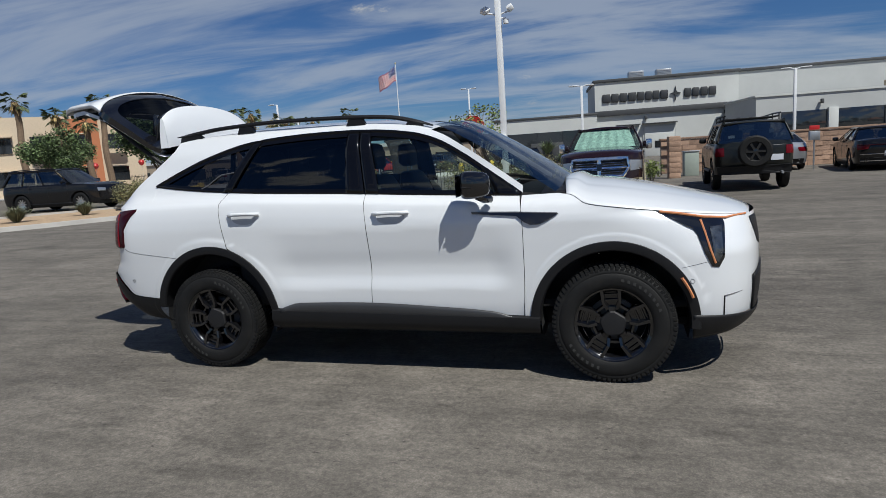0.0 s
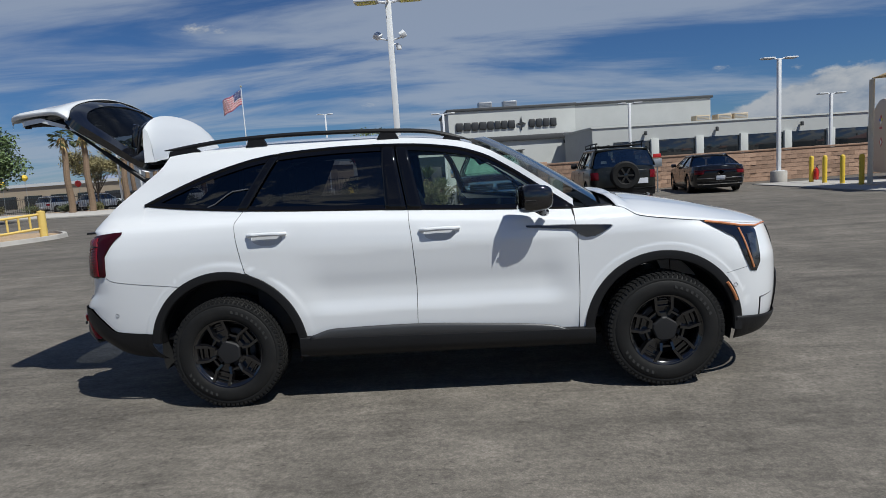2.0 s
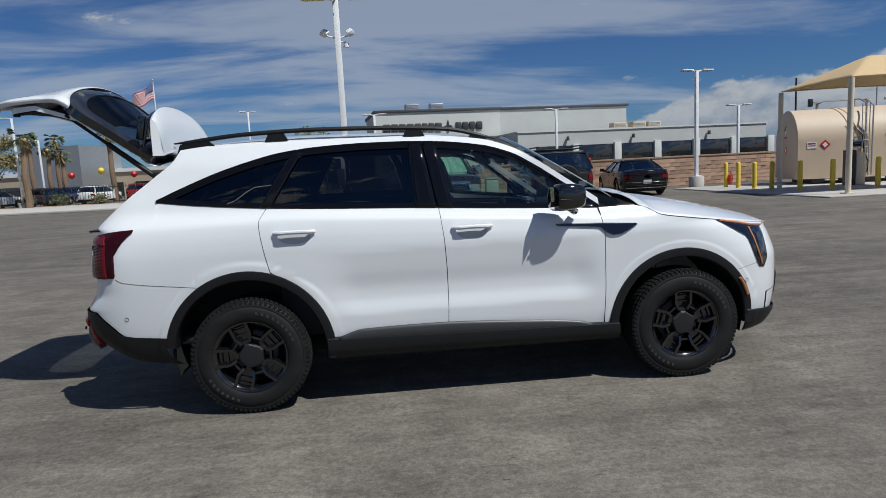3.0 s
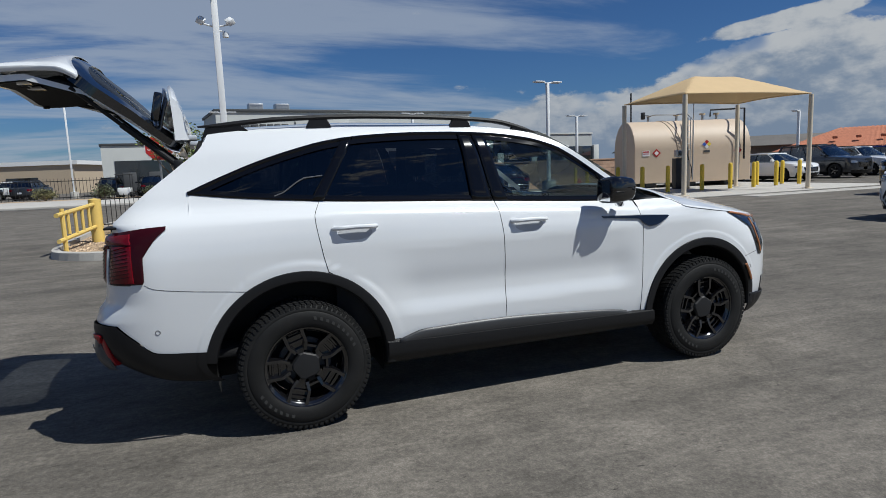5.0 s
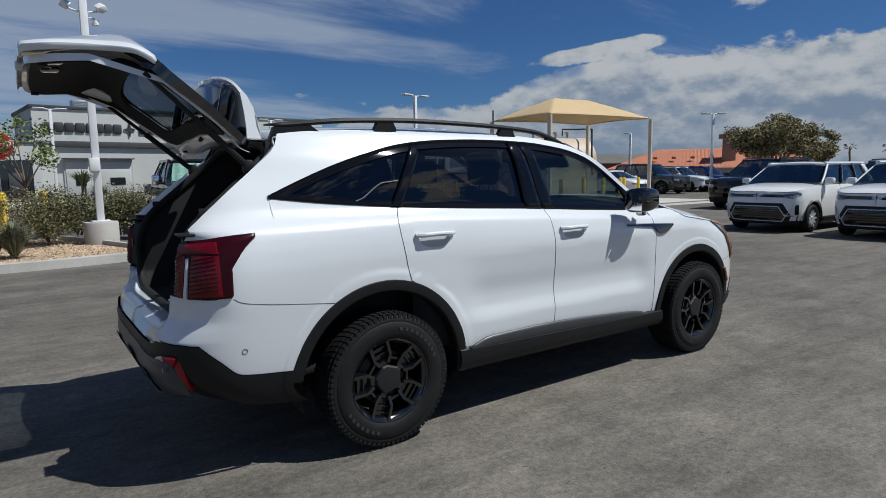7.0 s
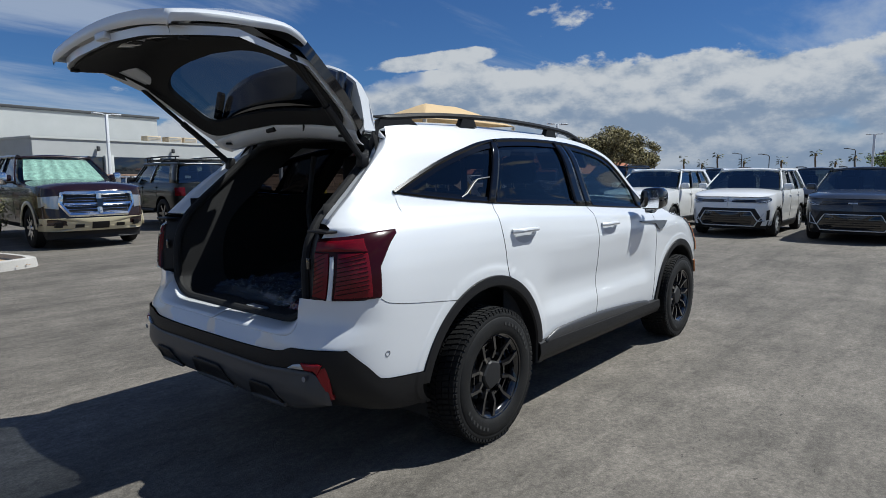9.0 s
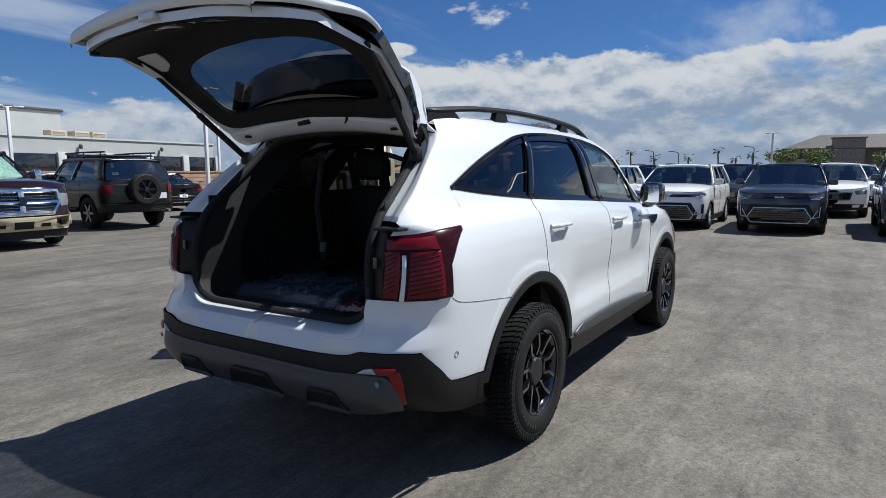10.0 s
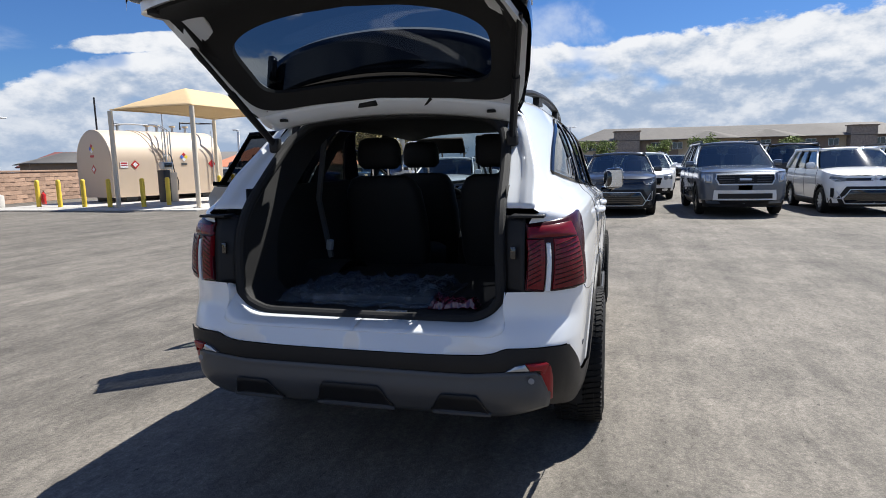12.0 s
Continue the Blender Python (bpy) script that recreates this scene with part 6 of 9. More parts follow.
def soul_front(car, face, wid, d, paint):
    """Slim lamps joined by a dark strip over a wide low grille with a bright rim."""
    on_face("grille_surround", [(-0.56, 0.67), (0.56, 0.67), (0.72, 0.40), (0.66, 0.24), (-0.66, 0.24), (-0.72, 0.40)], face, BLACK_PLASTIC, car, out=0.012, label="black grille surround")
    on_face("grille", [(-0.48, 0.59), (0.48, 0.59), (0.61, 0.38), (0.55, 0.28), (-0.55, 0.28), (-0.61, 0.38)], face, BLACK_GLOSS, car, out=0.020, label="wide black grille")
    line_on("grille_rim", [(-0.49, 0.60), (0.49, 0.60), (0.625, 0.38), (0.56, 0.27), (-0.56, 0.27), (-0.625, 0.38)], face, 0.012, SILVER, car, out=0.026, closed=True)
    for k in range(5):
        z = 0.33 + 0.05 * k
        line_on("grille_mesh", [(-0.50, z), (0.50, z)], face, 0.004, BLACK_PLASTIC, car, out=0.026)
    on_face("lamp_strip", [(-0.62, 0.865), (0.62, 0.865), (0.60, 0.800), (-0.60, 0.800)], face, BLACK_GLOSS, car, out=0.010)
    for k in (1, -1):
        on_face("headlamp", [(0.54 * k, 0.865), (0.83 * k, 0.905), (0.85 * k, 0.85), (0.74 * k, 0.77), (0.60 * k, 0.785)], face, LAMP_DARK, car, out=0.018, label="narrow wedge headlamp")
        line_on("running_light", [(0.60 * k, 0.795), (0.74 * k, 0.785), (0.82 * k, 0.845)], face, 0.006, SILVER, car, out=0.026)
        on_face("bumper_slot", [(0.770 * k, 0.62), (0.830 * k, 0.64), (0.825 * k, 0.42), (0.775 * k, 0.40)], face, BLACK_PLASTIC, car, out=0.014)
        line_on("slot_trim", [(0.775 * k, 0.63), (0.770 * k, 0.41), (0.64 * k, 0.385)], face, 0.009, SILVER, car, out=0.024)
    on_face("lower_bumper", [(-0.85, 0.385), (0.85, 0.385), (0.80, 0.20), (-0.80, 0.20)], face, BLACK_PLASTIC, car, out=0.008)
    on_face("emblem", [(-0.085, 0.848), (0.085, 0.848), (0.085, 0.818), (-0.085, 0.818)], face, SILVER, car, out=0.020)
    line_on("bonnet_gap", [(-0.80, 0.915), (0.0, 0.925), (0.80, 0.915)], face, 0.004, SEAM, car, out=0.002)


SOUL = dict(L=4.10, W=1.80, H=1.60, wb=2.60, front_axle=1.27, wheel=0.315, low=0.28, belt=1.06, paint="white", crown=0.06, square=5.0,
            nose=((0.2, -0.02), (0.45, 0.05), (0.7, 0.04), (0.9, -0.03), (1.1, -0.12)), tail=((0.2, -0.03), (0.5, 0.04), (0.9, 0.03), (1.1, 0.0)),
            prof=((0.2, 0.93), (0.5, 0.985), (0.8, 1.0), (0.95, 0.985), (1.1, 0.94)), deck=((-2.05, 1.06), (0.9, 1.05), (1.25, 1.03), (1.7, 0.975), (1.95, 0.92), (2.1, 0.87)),
            glass=(-2.0, -1.82, 0.30, 1.02), roof_w=0.64, spokes=10, rim=SILVER, extra=soul_front, pillars=((0.0, 0.20), (0.34, 0.07), (0.64, 0.06), (1.0, 0.07)))


def telluride_front(car, face, wid, d, paint):
    on_face("grille", [(-0.60, 0.99), (0.60, 0.99), (0.62, 0.90), (0.55, 0.78), (-0.55, 0.78), (-0.62, 0.90)], face, BLACK_PLASTIC, car, label="broad black grille")
    line_on("grille_rim", [(-0.61, 1.0), (0.61, 1.0), (0.63, 0.90), (0.56, 0.77), (-0.56, 0.77), (-0.63, 0.90)], face, 0.018, SILVER, car, out=0.02, closed=True)
    for k in range(3):
        for y in (-0.40, 0.0, 0.40):
            line_on("grille_bar", [(y - 0.16, 0.83 + 0.055 * k), (y + 0.16, 0.83 + 0.055 * k)], face, 0.008, GREY_SATIN, car, out=0.022)
    for k in (1, -1):
        on_face("headlamp", [(0.68 * k, 1.02), (0.92 * k, 1.02), (0.93 * k, 0.82), (0.70 * k, 0.80)], face, LAMP_CLEAR, car, label="square headlamp")
        line_on("running_light", [(0.75 * k, 0.98), (0.75 * k, 0.84)], face, 0.010, SILVER, car, out=0.028)
        line_on("running_light", [(0.86 * k, 0.98), (0.86 * k, 0.84)], face, 0.010, SILVER, car, out=0.028)
    on_face("skid_plate", [(-0.66, 0.64), (0.66, 0.64), (0.68, 0.40), (-0.68, 0.40)], face, SILVER, car, out=0.03, label="silver bumper frame")
    on_face("air_intake", [(-0.58, 0.56), (0.58, 0.56), (0.58, 0.44), (-0.58, 0.44)], face, BLACK_PLASTIC, car, out=0.045)
    on_face("lower_bumper", [(-0.90, 0.40), (0.90, 0.40), (0.86, 0.24), (-0.86, 0.24)], face, BLACK_PLASTIC, car, out=0.02)
    on_face("emblem", [(-0.13, 0.915), (0.13, 0.915), (0.13, 0.862), (-0.13, 0.862)], face, SILVER, car, out=0.032)
    line_on("bonnet_gap", [(-0.85, 1.05), (0.0, 1.07), (0.85, 1.05)], face, 0.004, SEAM, car, out=0.002)


BIG_SUV = dict(L=4.95, W=1.93, H=1.82, wb=2.90, front_axle=1.50, wheel=0.385, low=0.32, belt=1.16, paint="blue_grey", crown=0.06, square=6.0,
               nose=((0.2, -0.05), (0.45, 0.05), (0.8, 0.05), (1.0, 0.0), (1.2, -0.12)), tail=((0.2, -0.04), (0.6, 0.04), (1.0, 0.02), (1.2, -0.04)),
               prof=((0.2, 0.93), (0.5, 0.985), (0.85, 1.0), (1.05, 0.985), (1.2, 0.93)), deck=((-2.5, 1.16), (1.0, 1.15), (1.4, 1.13), (2.1, 1.08), (2.4, 1.03), (2.55, 0.97)),
               glass=(-2.35, -2.05, 0.28, 1.12), roof_w=0.68, spokes=5, rim=RIM_BLACK, rails=True, extra=telluride_front)


def plain_front(car, face, wid, d, paint):
    h = d["belt"]
    on_face("grille", [(-0.50, h * 0.72), (0.50, h * 0.72), (0.44, h * 0.50), (-0.44, h * 0.50)], face, BLACK_GLOSS, car, label="dark grille")
    for k in (1, -1):
        on_face("headlamp", [(0.54 * k, h * 0.77), (0.84 * k, h * 0.80), (0.84 * k, h * 0.68), (0.58 * k, h * 0.66)], face, LAMP_CLEAR, car)
        on_face("tail_lamp", [(0.55 * k, h * 0.88), (0.88 * k, h * 0.90), (0.88 * k, h * 0.72), (0.60 * k, h * 0.74)], face, RED_LENS, car, False)
    on_face("lower_bumper", [(-0.80, 0.42), (0.80, 0.42), (0.78, 0.24), (-0.78, 0.24)], face, BLACK_PLASTIC, car, out=0.02)
    on_face("rear_valance", [(-0.80, 0.44), (0.80, 0.44), (0.78, 0.24), (-0.78, 0.24)], face, BLACK_PLASTIC, car, False, out=0.02)
    on_face("number_plate", [(-0.16, h * 0.66), (0.16, h * 0.66), (0.16, h * 0.66 - 0.15), (-0.16, h * 0.66 - 0.15)], face, PLATE, car, False, out=0.02)


SEDAN = dict(L=5.15, W=1.92, H=1.47, wb=3.05, front_axle=1.62, wheel=0.355, low=0.24, belt=0.98, paint="black", crown=0.06, square=4.0, clad=False,
             nose=((0.2, -0.05), (0.5, 0.05), (0.7, 0.02), (0.9, -0.12)), tail=((0.2, -0.06), (0.5, 0.03), (0.8, 0.05), (1.0, 0.0)),
             prof=((0.2, 0.93), (0.5, 0.99), (0.75, 1.0), (0.9, 0.975), (1.0, 0.94)), deck=((-2.6, 1.0), (-2.1, 1.02), (-1.2, 1.0), (0.8, 0.97), (1.3, 0.95), (2.2, 0.83), (2.6, 0.70)),
             glass=(-1.85, -1.0, 0.30, 1.15), roof_w=0.60, spokes=10, rim=RIM_BLACK, extra=plain_front, pillars=((0.0, 0.14), (0.50, 0.06), (1.0, 0.05)))


def sedan_rear(car, face, wid, d, paint):
    plain_front(car, face, wid, d, paint)
    line_on("chrome_strip", [(-0.80, 0.56), (0.80, 0.56)], face, 0.012, CHROME, car, False, out=0.02)
    line_on("lamp_band", [(-0.86, 0.86), (0.86, 0.86)], face, 0.014, DARK_LENS, car, False, out=0.02)
    line_on("exhaust_trim", [(-0.78, 0.34), (0.78, 0.34)], face, 0.018, CHROME, car, False, out=0.03)


def pickup_front(car, high_face, wid, d, paint):
    def face(a, z, *rest):
        return high_face(a, z - 0.10, *rest)
    on_face("grille", [(-0.62, 1.20), (0.62, 1.20), (0.66, 1.00), (0.52, 0.80), (-0.52, 0.80), (-0.66, 1.00)], face, BLACK_PLASTIC, car, label="black mesh grille")
    line_on("grille_surround", [(-0.63, 1.21), (0.63, 1.21), (0.67, 1.00), (0.53, 0.79), (-0.53, 0.79), (-0.67, 1.00)], face, 0.042, CHROME, car, out=0.02, closed=True)
    line_on("grille_cross", [(-0.62, 1.0), (0.62, 1.0)], face, 0.030, CHROME, car, out=0.03)
    line_on("grille_cross", [(0.0, 1.20), (0.0, 0.80)], face, 0.050, CHROME, car, out=0.03)
    for k in range(7):
        z = 0.84 + 0.055 * k
        line_on("grille_mesh", [(-0.56, z), (0.56, z)], face, 0.006, CHROME, car, out=0.016)
    on_face("emblem", [(-0.07, 1.10), (0.07, 1.10), (0.05, 0.93), (-0.05, 0.93)], face, BLACK_GLOSS, car, out=0.09)
    for k in (1, -1):
        on_face("headlamp", [(0.68 * k, 1.16), (0.97 * k, 1.14), (0.97 * k, 0.93), (0.70 * k, 0.90)], face, LAMP_CLEAR, car, out=0.02, label="clear headlamp")
        on_face("fog_lamp", [(0.66 * k, 0.64), (0.78 * k, 0.64), (0.78 * k, 0.54), (0.66 * k, 0.54)], face, BLACK_PLASTIC, car, out=0.05)
        on_face("tow_hook", [(0.30 * k, 0.60), (0.46 * k, 0.60), (0.46 * k, 0.53), (0.30 * k, 0.53)], face, BLACK_PLASTIC, car, out=0.05)
        sheet("flare", lambda u, v, k=k: Vector((d["front_axle"] + (d["wheel"] + 0.13 - 0.07 * v) * math.cos(math.pi * u), k * (wid(d["front_axle"], 0.7) + 0.02), d["wheel"] + (d["wheel"] + 0.13 - 0.07 * v) * math.sin(math.pi * u))), 20, 1, GOLD, car, "gold wheel-arch lip", thick=0.02)
    on_face("bumper", [(-0.97, 0.72), (0.97, 0.72), (0.96, 0.46), (-0.96, 0.46)], face, GOLD, car, out=0.035, label="pale gold bumper")
    on_face("number_plate", [(-0.16, 0.64), (0.16, 0.64), (0.16, 0.50), (-0.16, 0.50)], face, BLACK_PLASTIC, car, out=0.06)
    on_face("air_dam", [(-0.92, 0.46), (0.92, 0.46), (0.88, 0.30), (-0.88, 0.30)], face, BLACK_PLASTIC, car, out=0.015)
    # cargo bed walls behind the cab
    for s in (-1, 1):
        part("bed_wall", box_bm((1.75, 0.08, 0.10), (-2.0, s * 0.93, 1.24), 0.03), paint, car)
        part("mirror_arm", box_bm((0.05, 0.16, 0.05), (0.85, s * 0.98, 1.32), 0.015), BLACK_PLASTIC, car)
        part("tow_mirror", box_bm((0.13, 0.16, 0.26), (0.83, s * 1.13, 1.40), 0.04), CHROME, car, "chrome towing mirror")


PICKUP = dict(L=5.80, W=2.00, H=1.93, wb=3.57, front_axle=1.95, wheel=0.41, low=0.48, belt=1.32, paint="maroon", crown=0.09, square=7.0,
              nose=((0.3, -0.05), (0.55, 0.06), (0.8, 0.03), (1.2, -0.02), (1.35, -0.12)), tail=((0.3, -0.02), (0.8, 0.02), (1.3, 0.0)),
              prof=((0.3, 0.95), (0.6, 0.99), (1.0, 1.0), (1.2, 0.985), (1.35, 0.94)), deck=((-2.9, 1.22), (-1.2, 1.22), (-1.1, 1.32), (0.95, 1.30), (1.3, 1.29), (2.4, 1.24), (2.7, 1.20), (2.95, 1.12)),
              glass=(-1.15, -1.0, 0.35, 1.10), roof_w=0.70, spokes=8, rim=CHROME, extra=pickup_front, shade=True, pillars=((0.0, 0.12), (0.45, 0.08), (1.0, 0.06)), clad=False)


def offroad_rear(car, face, wid, d, paint):
    on_face("tailgate_panel", [(-0.80, 1.16), (0.80, 1.16), (0.80, 0.66), (-0.80, 0.66)], face, paint, car, False, out=0.02)
    for k in (1, -1):
        on_face("tail_lamp", [(0.72 * k, 1.14), (0.92 * k, 1.14), (0.92 * k, 0.92), (0.72 * k, 0.92)], face, RED_LENS, car, False, out=0.03, label="square red tail lamp")
    on_face("rear_bumper", [(-0.93, 0.66), (0.93, 0.66), (0.92, 0.44), (-0.92, 0.44)], face, BLACK_PLASTIC, car, False, out=0.10, label="black steel bumper")
    on_face("number_plate", [(0.34 - 1.0, 0.92), (0.64 - 1.0, 0.92), (0.64 - 1.0, 0.77), (0.34 - 1.0, 0.77)], face, PLATE, car, False, out=0.05)
    sp = new("spare_wheel")
    sp.parent = car
    sp["label"] = "spare wheel on the tailgate"
    c = face(0.02, 1.02, 0.0, False)
    sp.matrix_basis = pose(c.x - 0.16, c.y, 1.02, 0, 0, 90)
    lathe("tyre", [(0.22, -0.12), (0.36, -0.12), (0.395, -0.09), (0.405, 0), (0.395, 0.09), (0.36, 0.12), (0.25, 0.118), (0.235, 0.10)], RUBBER, sp, seg=40)
    lathe("rim", [(0.24, 0.10), (0.22, 0.06), (0.0, 0.05)], TRIM_DARK, sp, seg=32)
    bm = bmesh.new()
    for i in range(6):
        a = 2 * math.pi * i / 6
        box_bm((0.20, 0.03, 0.055), (0.13 * math.cos(a), 0.085, 0.13 * math.sin(a)), 0.0, Matrix.Rotation(-a, 4, "Y"), bm)
    part("spokes", bm, RIM_BLACK, sp)
    lathe("hub", [(0.07, 0.06), (0.06, 0.11), (0.0, 0.115)], RIM_BLACK, sp, seg=16)
    # roof rack
    for y in (-0.60, -0.30, 0.0, 0.30, 0.60):
        bar("rack_bar", [(-1.75, y, 1.90), (0.25, y, 1.90)], 0.016, BLACK_PLASTIC, car, seg=6)
    for x in (-1.75, -1.25, -0.75, -0.25, 0.25):
        bar("rack_bar", [(x, -0.64, 1.88), (x, 0.64, 1.88)], 0.018, BLACK_PLASTIC, car, seg=6)
    for s in (-1, 1):
        bar("rack_rail", [(-1.80, s * 0.66, 1.97), (-0.7, s * 0.66, 1.98), (0.30, s * 0.66, 1.96)], 0.022, BLACK_PLASTIC, car, seg=6)
        for x in (-1.6, -0.7, 0.2):
            bar("rack_foot", [(x, s * 0.66, 1.80), (x, s * 0.66, 1.97)], 0.018, BLACK_PLASTIC, car, seg=6)
    part("window_sticker", box_bm((0.01, 0.16, 0.07), (face(0.5, 1.3, 0, False).x + 0.22, 0.52, 1.42), 0.0), PAINT["white"], car, "white window sticker")
    part("window_sticker", box_bm((0.01, 0.10, 0.10), (face(0.5, 1.3, 0, False).x + 0.22, -0.42, 1.52), 0.0), PAINT["silver"], car, "pale window sticker")
    bar("exhaust", [(-2.1, -0.62, 0.48), (-2.42, -0.62, 0.46)], 0.035, STEEL, car, seg=10)
    for s in (-1, 1):
        bar("side_step", [(-0.75, s * 0.93, 0.50), (0.75, s * 0.93, 0.50)], 0.045, BLACK_PLASTIC, car, seg=8)


OFFROAD = dict(L=4.50, W=1.90, H=1.83, wb=2.69, front_axle=1.42, wheel=0.42, low=0.56, belt=1.26, paint="olive", crown=0.07, square=7.0,
               nose=((0.4, -0.05), (0.7, 0.05), (1.0, 0.02), (1.25, -0.1)), tail=((0.4, -0.03), (0.8, 0.02), (1.2, 0.0), (1.3, -0.02)),
               prof=((0.4, 0.95), (0.7, 0.99), (1.0, 1.0), (1.15, 0.985), (1.28, 0.93)), deck=((-2.3, 1.27), (0.6, 1.26), (1.0, 1.20), (2.0, 1.16), (2.3, 1.10)),
               glass=(-2.16, -1.92, 0.30, 0.78), roof_w=0.70, spokes=6, rim=RIM_BLACK, extra=offroad_rear, pillars=((0.0, 0.42), (0.58, 0.10), (1.0, 0.07)), mirror_paint=BLACK_PLASTIC)
SMALL_SUV = dict(BIG_SUV, L=4.55, W=1.86, H=1.66, wb=2.70, front_axle=1.38, wheel=0.355, belt=1.06, glass=(-2.1, -1.75, 0.28, 1.0), roof_w=0.63,
                 deck=((-2.3, 1.06), (0.9, 1.05), (1.3, 1.02), (1.9, 0.96), (2.2, 0.90), (2.35, 0.84)), prof=((0.2, 0.93), (0.5, 0.985), (0.8, 1.0), (0.98, 0.98), (1.1, 0.94)),
                 extra=plain_front, rim=STEEL)
vehicle("compact_suv", "white boxy compact SUV with a black grille", dict(SOUL), (13.05, 3.65), 180, "row of new cars")
vehicle("compact_suv", "white boxy compact SUV with a black grille", dict(SOUL), (13.0, 1.25), 180, "row of new cars")
vehicle("compact_suv", "dark graphite boxy compact SUV, dusty bonnet", dict(SOUL, paint="graphite"), (13.0, -1.15), 180, "row of new cars")
vehicle("large_suv", "blue-grey large SUV with a broad chrome-rimmed grille", dict(BIG_SUV), (13.3, -3.95), 180, "row of new cars")
vehicle("compact_suv", "white boxy compact SUV with a mesh grille", dict(SOUL), (13.4, -6.75), 180, "row of new cars")
vehicle("pickup_truck", "dark maroon pickup with a chrome grille and silver sunshade", dict(PICKUP), (1.04, 13.4), -92)
vehicle("off_roader", "dark olive off-roader with a tailgate spare wheel", dict(OFFROAD), (4.82, 15.15), 88)
vehicle("sedan", "glossy black long saloon with chrome trim", dict(SEDAN, extra=sedan_rear), (10.15, 21.2), 82)
vehicle("sedan", "silver saloon parked beside the block wall", dict(SEDAN, paint="silver", L=4.7, wb=2.75, front_axle=1.45), (7.45, 24.0), 86)
# second and third rows behind the new cars
for nm, lab, d, at, turn in (
        ("suv", "white SUV parked in the row behind", dict(SMALL_SUV, paint="white"), (19.5, -2.1), 180),
        ("suv", "black SUV parked in the row behind", dict(BIG_SUV, paint="black", extra=plain_front), (19.5, -6.6), 0),
        ("suv", "dark SUV parked in the row behind", dict(SMALL_SUV, paint="graphite"), (19.5, 0.8), 180),
        ("suv", "white SUV parked in the row behind", dict(SMALL_SUV, paint="white"), (18.6, -9.6), 0),
        ("suv", "white SUV parked in a far row", dict(SMALL_SUV, paint="white"), (26.5, -2.8), 180),
        ("suv", "black SUV parked in a far row", dict(BIG_SUV, paint="black", extra=plain_front), (20.5, 8.4), 180),
        ("suv", "graphite SUV parked in a far row", dict(SMALL_SUV, paint="graphite"), (26.0, 0.4), 180),
        ("sedan", "white saloon beside the fuel tank", dict(SEDAN, paint="white", L=4.6, wb=2.7, front_axle=1.4), (26.2, 20.3), -90),
        ("suv", "dark slate SUV in a row of new cars", dict(BIG_SUV, paint="graphite", extra=plain_front), (30.2, 20.6), -90),
        ("suv", "white SUV in a row of new cars", dict(SMALL_SUV, paint="white"), (33.6, 20.9), -90),
        ("suv", "bright blue SUV in a row of new cars", dict(SMALL_SUV, paint="blue"), (36.6, 20.8), -90),
        ("suv", "long black SUV behind a planted kerb", dict(BIG_SUV, paint="black", extra=plain_front, rim=CHROME, spokes=10), (-25.9, 19.9), 6)):
    far_car = vehicle(nm, lab, d, at, turn)
    if lab.startswith("long"):
        far_car.scale = (1.16, 1.16, 1.16)

# ---- buildings, walls and the fuel stand ----
STUCCO = mat("pale_grey_stucco", (0.44, 0.45, 0.44), 0.85, vary=0.06, scale=0.6, fine=0.05, fine_scale=40, bump=0.15, bump_scale=60, dirt=((0.36, 0.35, 0.33), 0.5, 0.25))
STUCCO_WARM = mat("off_white_stucco", (0.53, 0.54, 0.52), 0.85, vary=0.05, scale=0.6, fine=0.04, fine_scale=40, bump=0.15, bump_scale=60)
CORNICE = mat("dark_grey_cornice", (0.055, 0.057, 0.06), 0.6, vary=0.1, scale=2)
DARK_WINDOW = mat("dark_window_glass", (0.018, 0.021, 0.024), 0.08, coat=1.0, vary=0.3, scale=0.8)
CONCRETE = mat("pale_concrete", (0.42, 0.40, 0.37), 0.9, vary=0.12, scale=1.6, fine=0.10, fine_scale=45, bump=0.2, bump_scale=70, dirt=((0.26, 0.25, 0.23), 1.2, 0.4))
BLOCK = mat("tan_split_block", (0.36, 0.235, 0.165), 0.95, vary=0.16, scale=7, fine=0.2, fine_scale=35, per_object=0.13, bump=0.9, bump_scale=22)
GRAVEL = mat("tan_gravel", (0.40, 0.285, 0.18), 0.95, vary=0.2, scale=3, fine=0.45, fine_scale=28, bump=1.0, bump_scale=32)
YELLOW = mat("worn_yellow_paint", (0.72, 0.50, 0.045), 0.55, vary=0.10, scale=5, dirt=((0.42, 0.30, 0.08), 5, 0.5))
PALE_YELLOW = mat("faded_yellow_paint", (0.70, 0.50, 0.14), 0.6, vary=0.12, scale=4, dirt=((0.40, 0.32, 0.18), 4, 0.5))
TANK_TAN = mat("cream_tank_paint", (0.54, 0.425, 0.315), 0.55, vary=0.04, scale=1.2, dirt=((0.52, 0.40, 0.30), 1.6, 0.3))
CANVAS = mat("tan_shade_fabric", (0.54, 0.39, 0.215), 0.85, vary=0.05, scale=1.5, bump=0.1, bump_scale=200)
POLE_TAN = mat("cream_post_paint", (0.62, 0.54, 0.42), 0.5, vary=0.05)
POLE_WHITE = mat("white_pole_paint", (0.72, 0.73, 0.74), 0.45, vary=0.05, scale=3)
BLACK_IRON = mat("black_iron", (0.015, 0.015, 0.016), 0.5, vary=0.2)
RED_SIGN = mat("red_sign", (0.45, 0.02, 0.02), 0.4)
WHITE_SIGN = mat("white_sign", (0.75, 0.75, 0.74), 0.45)
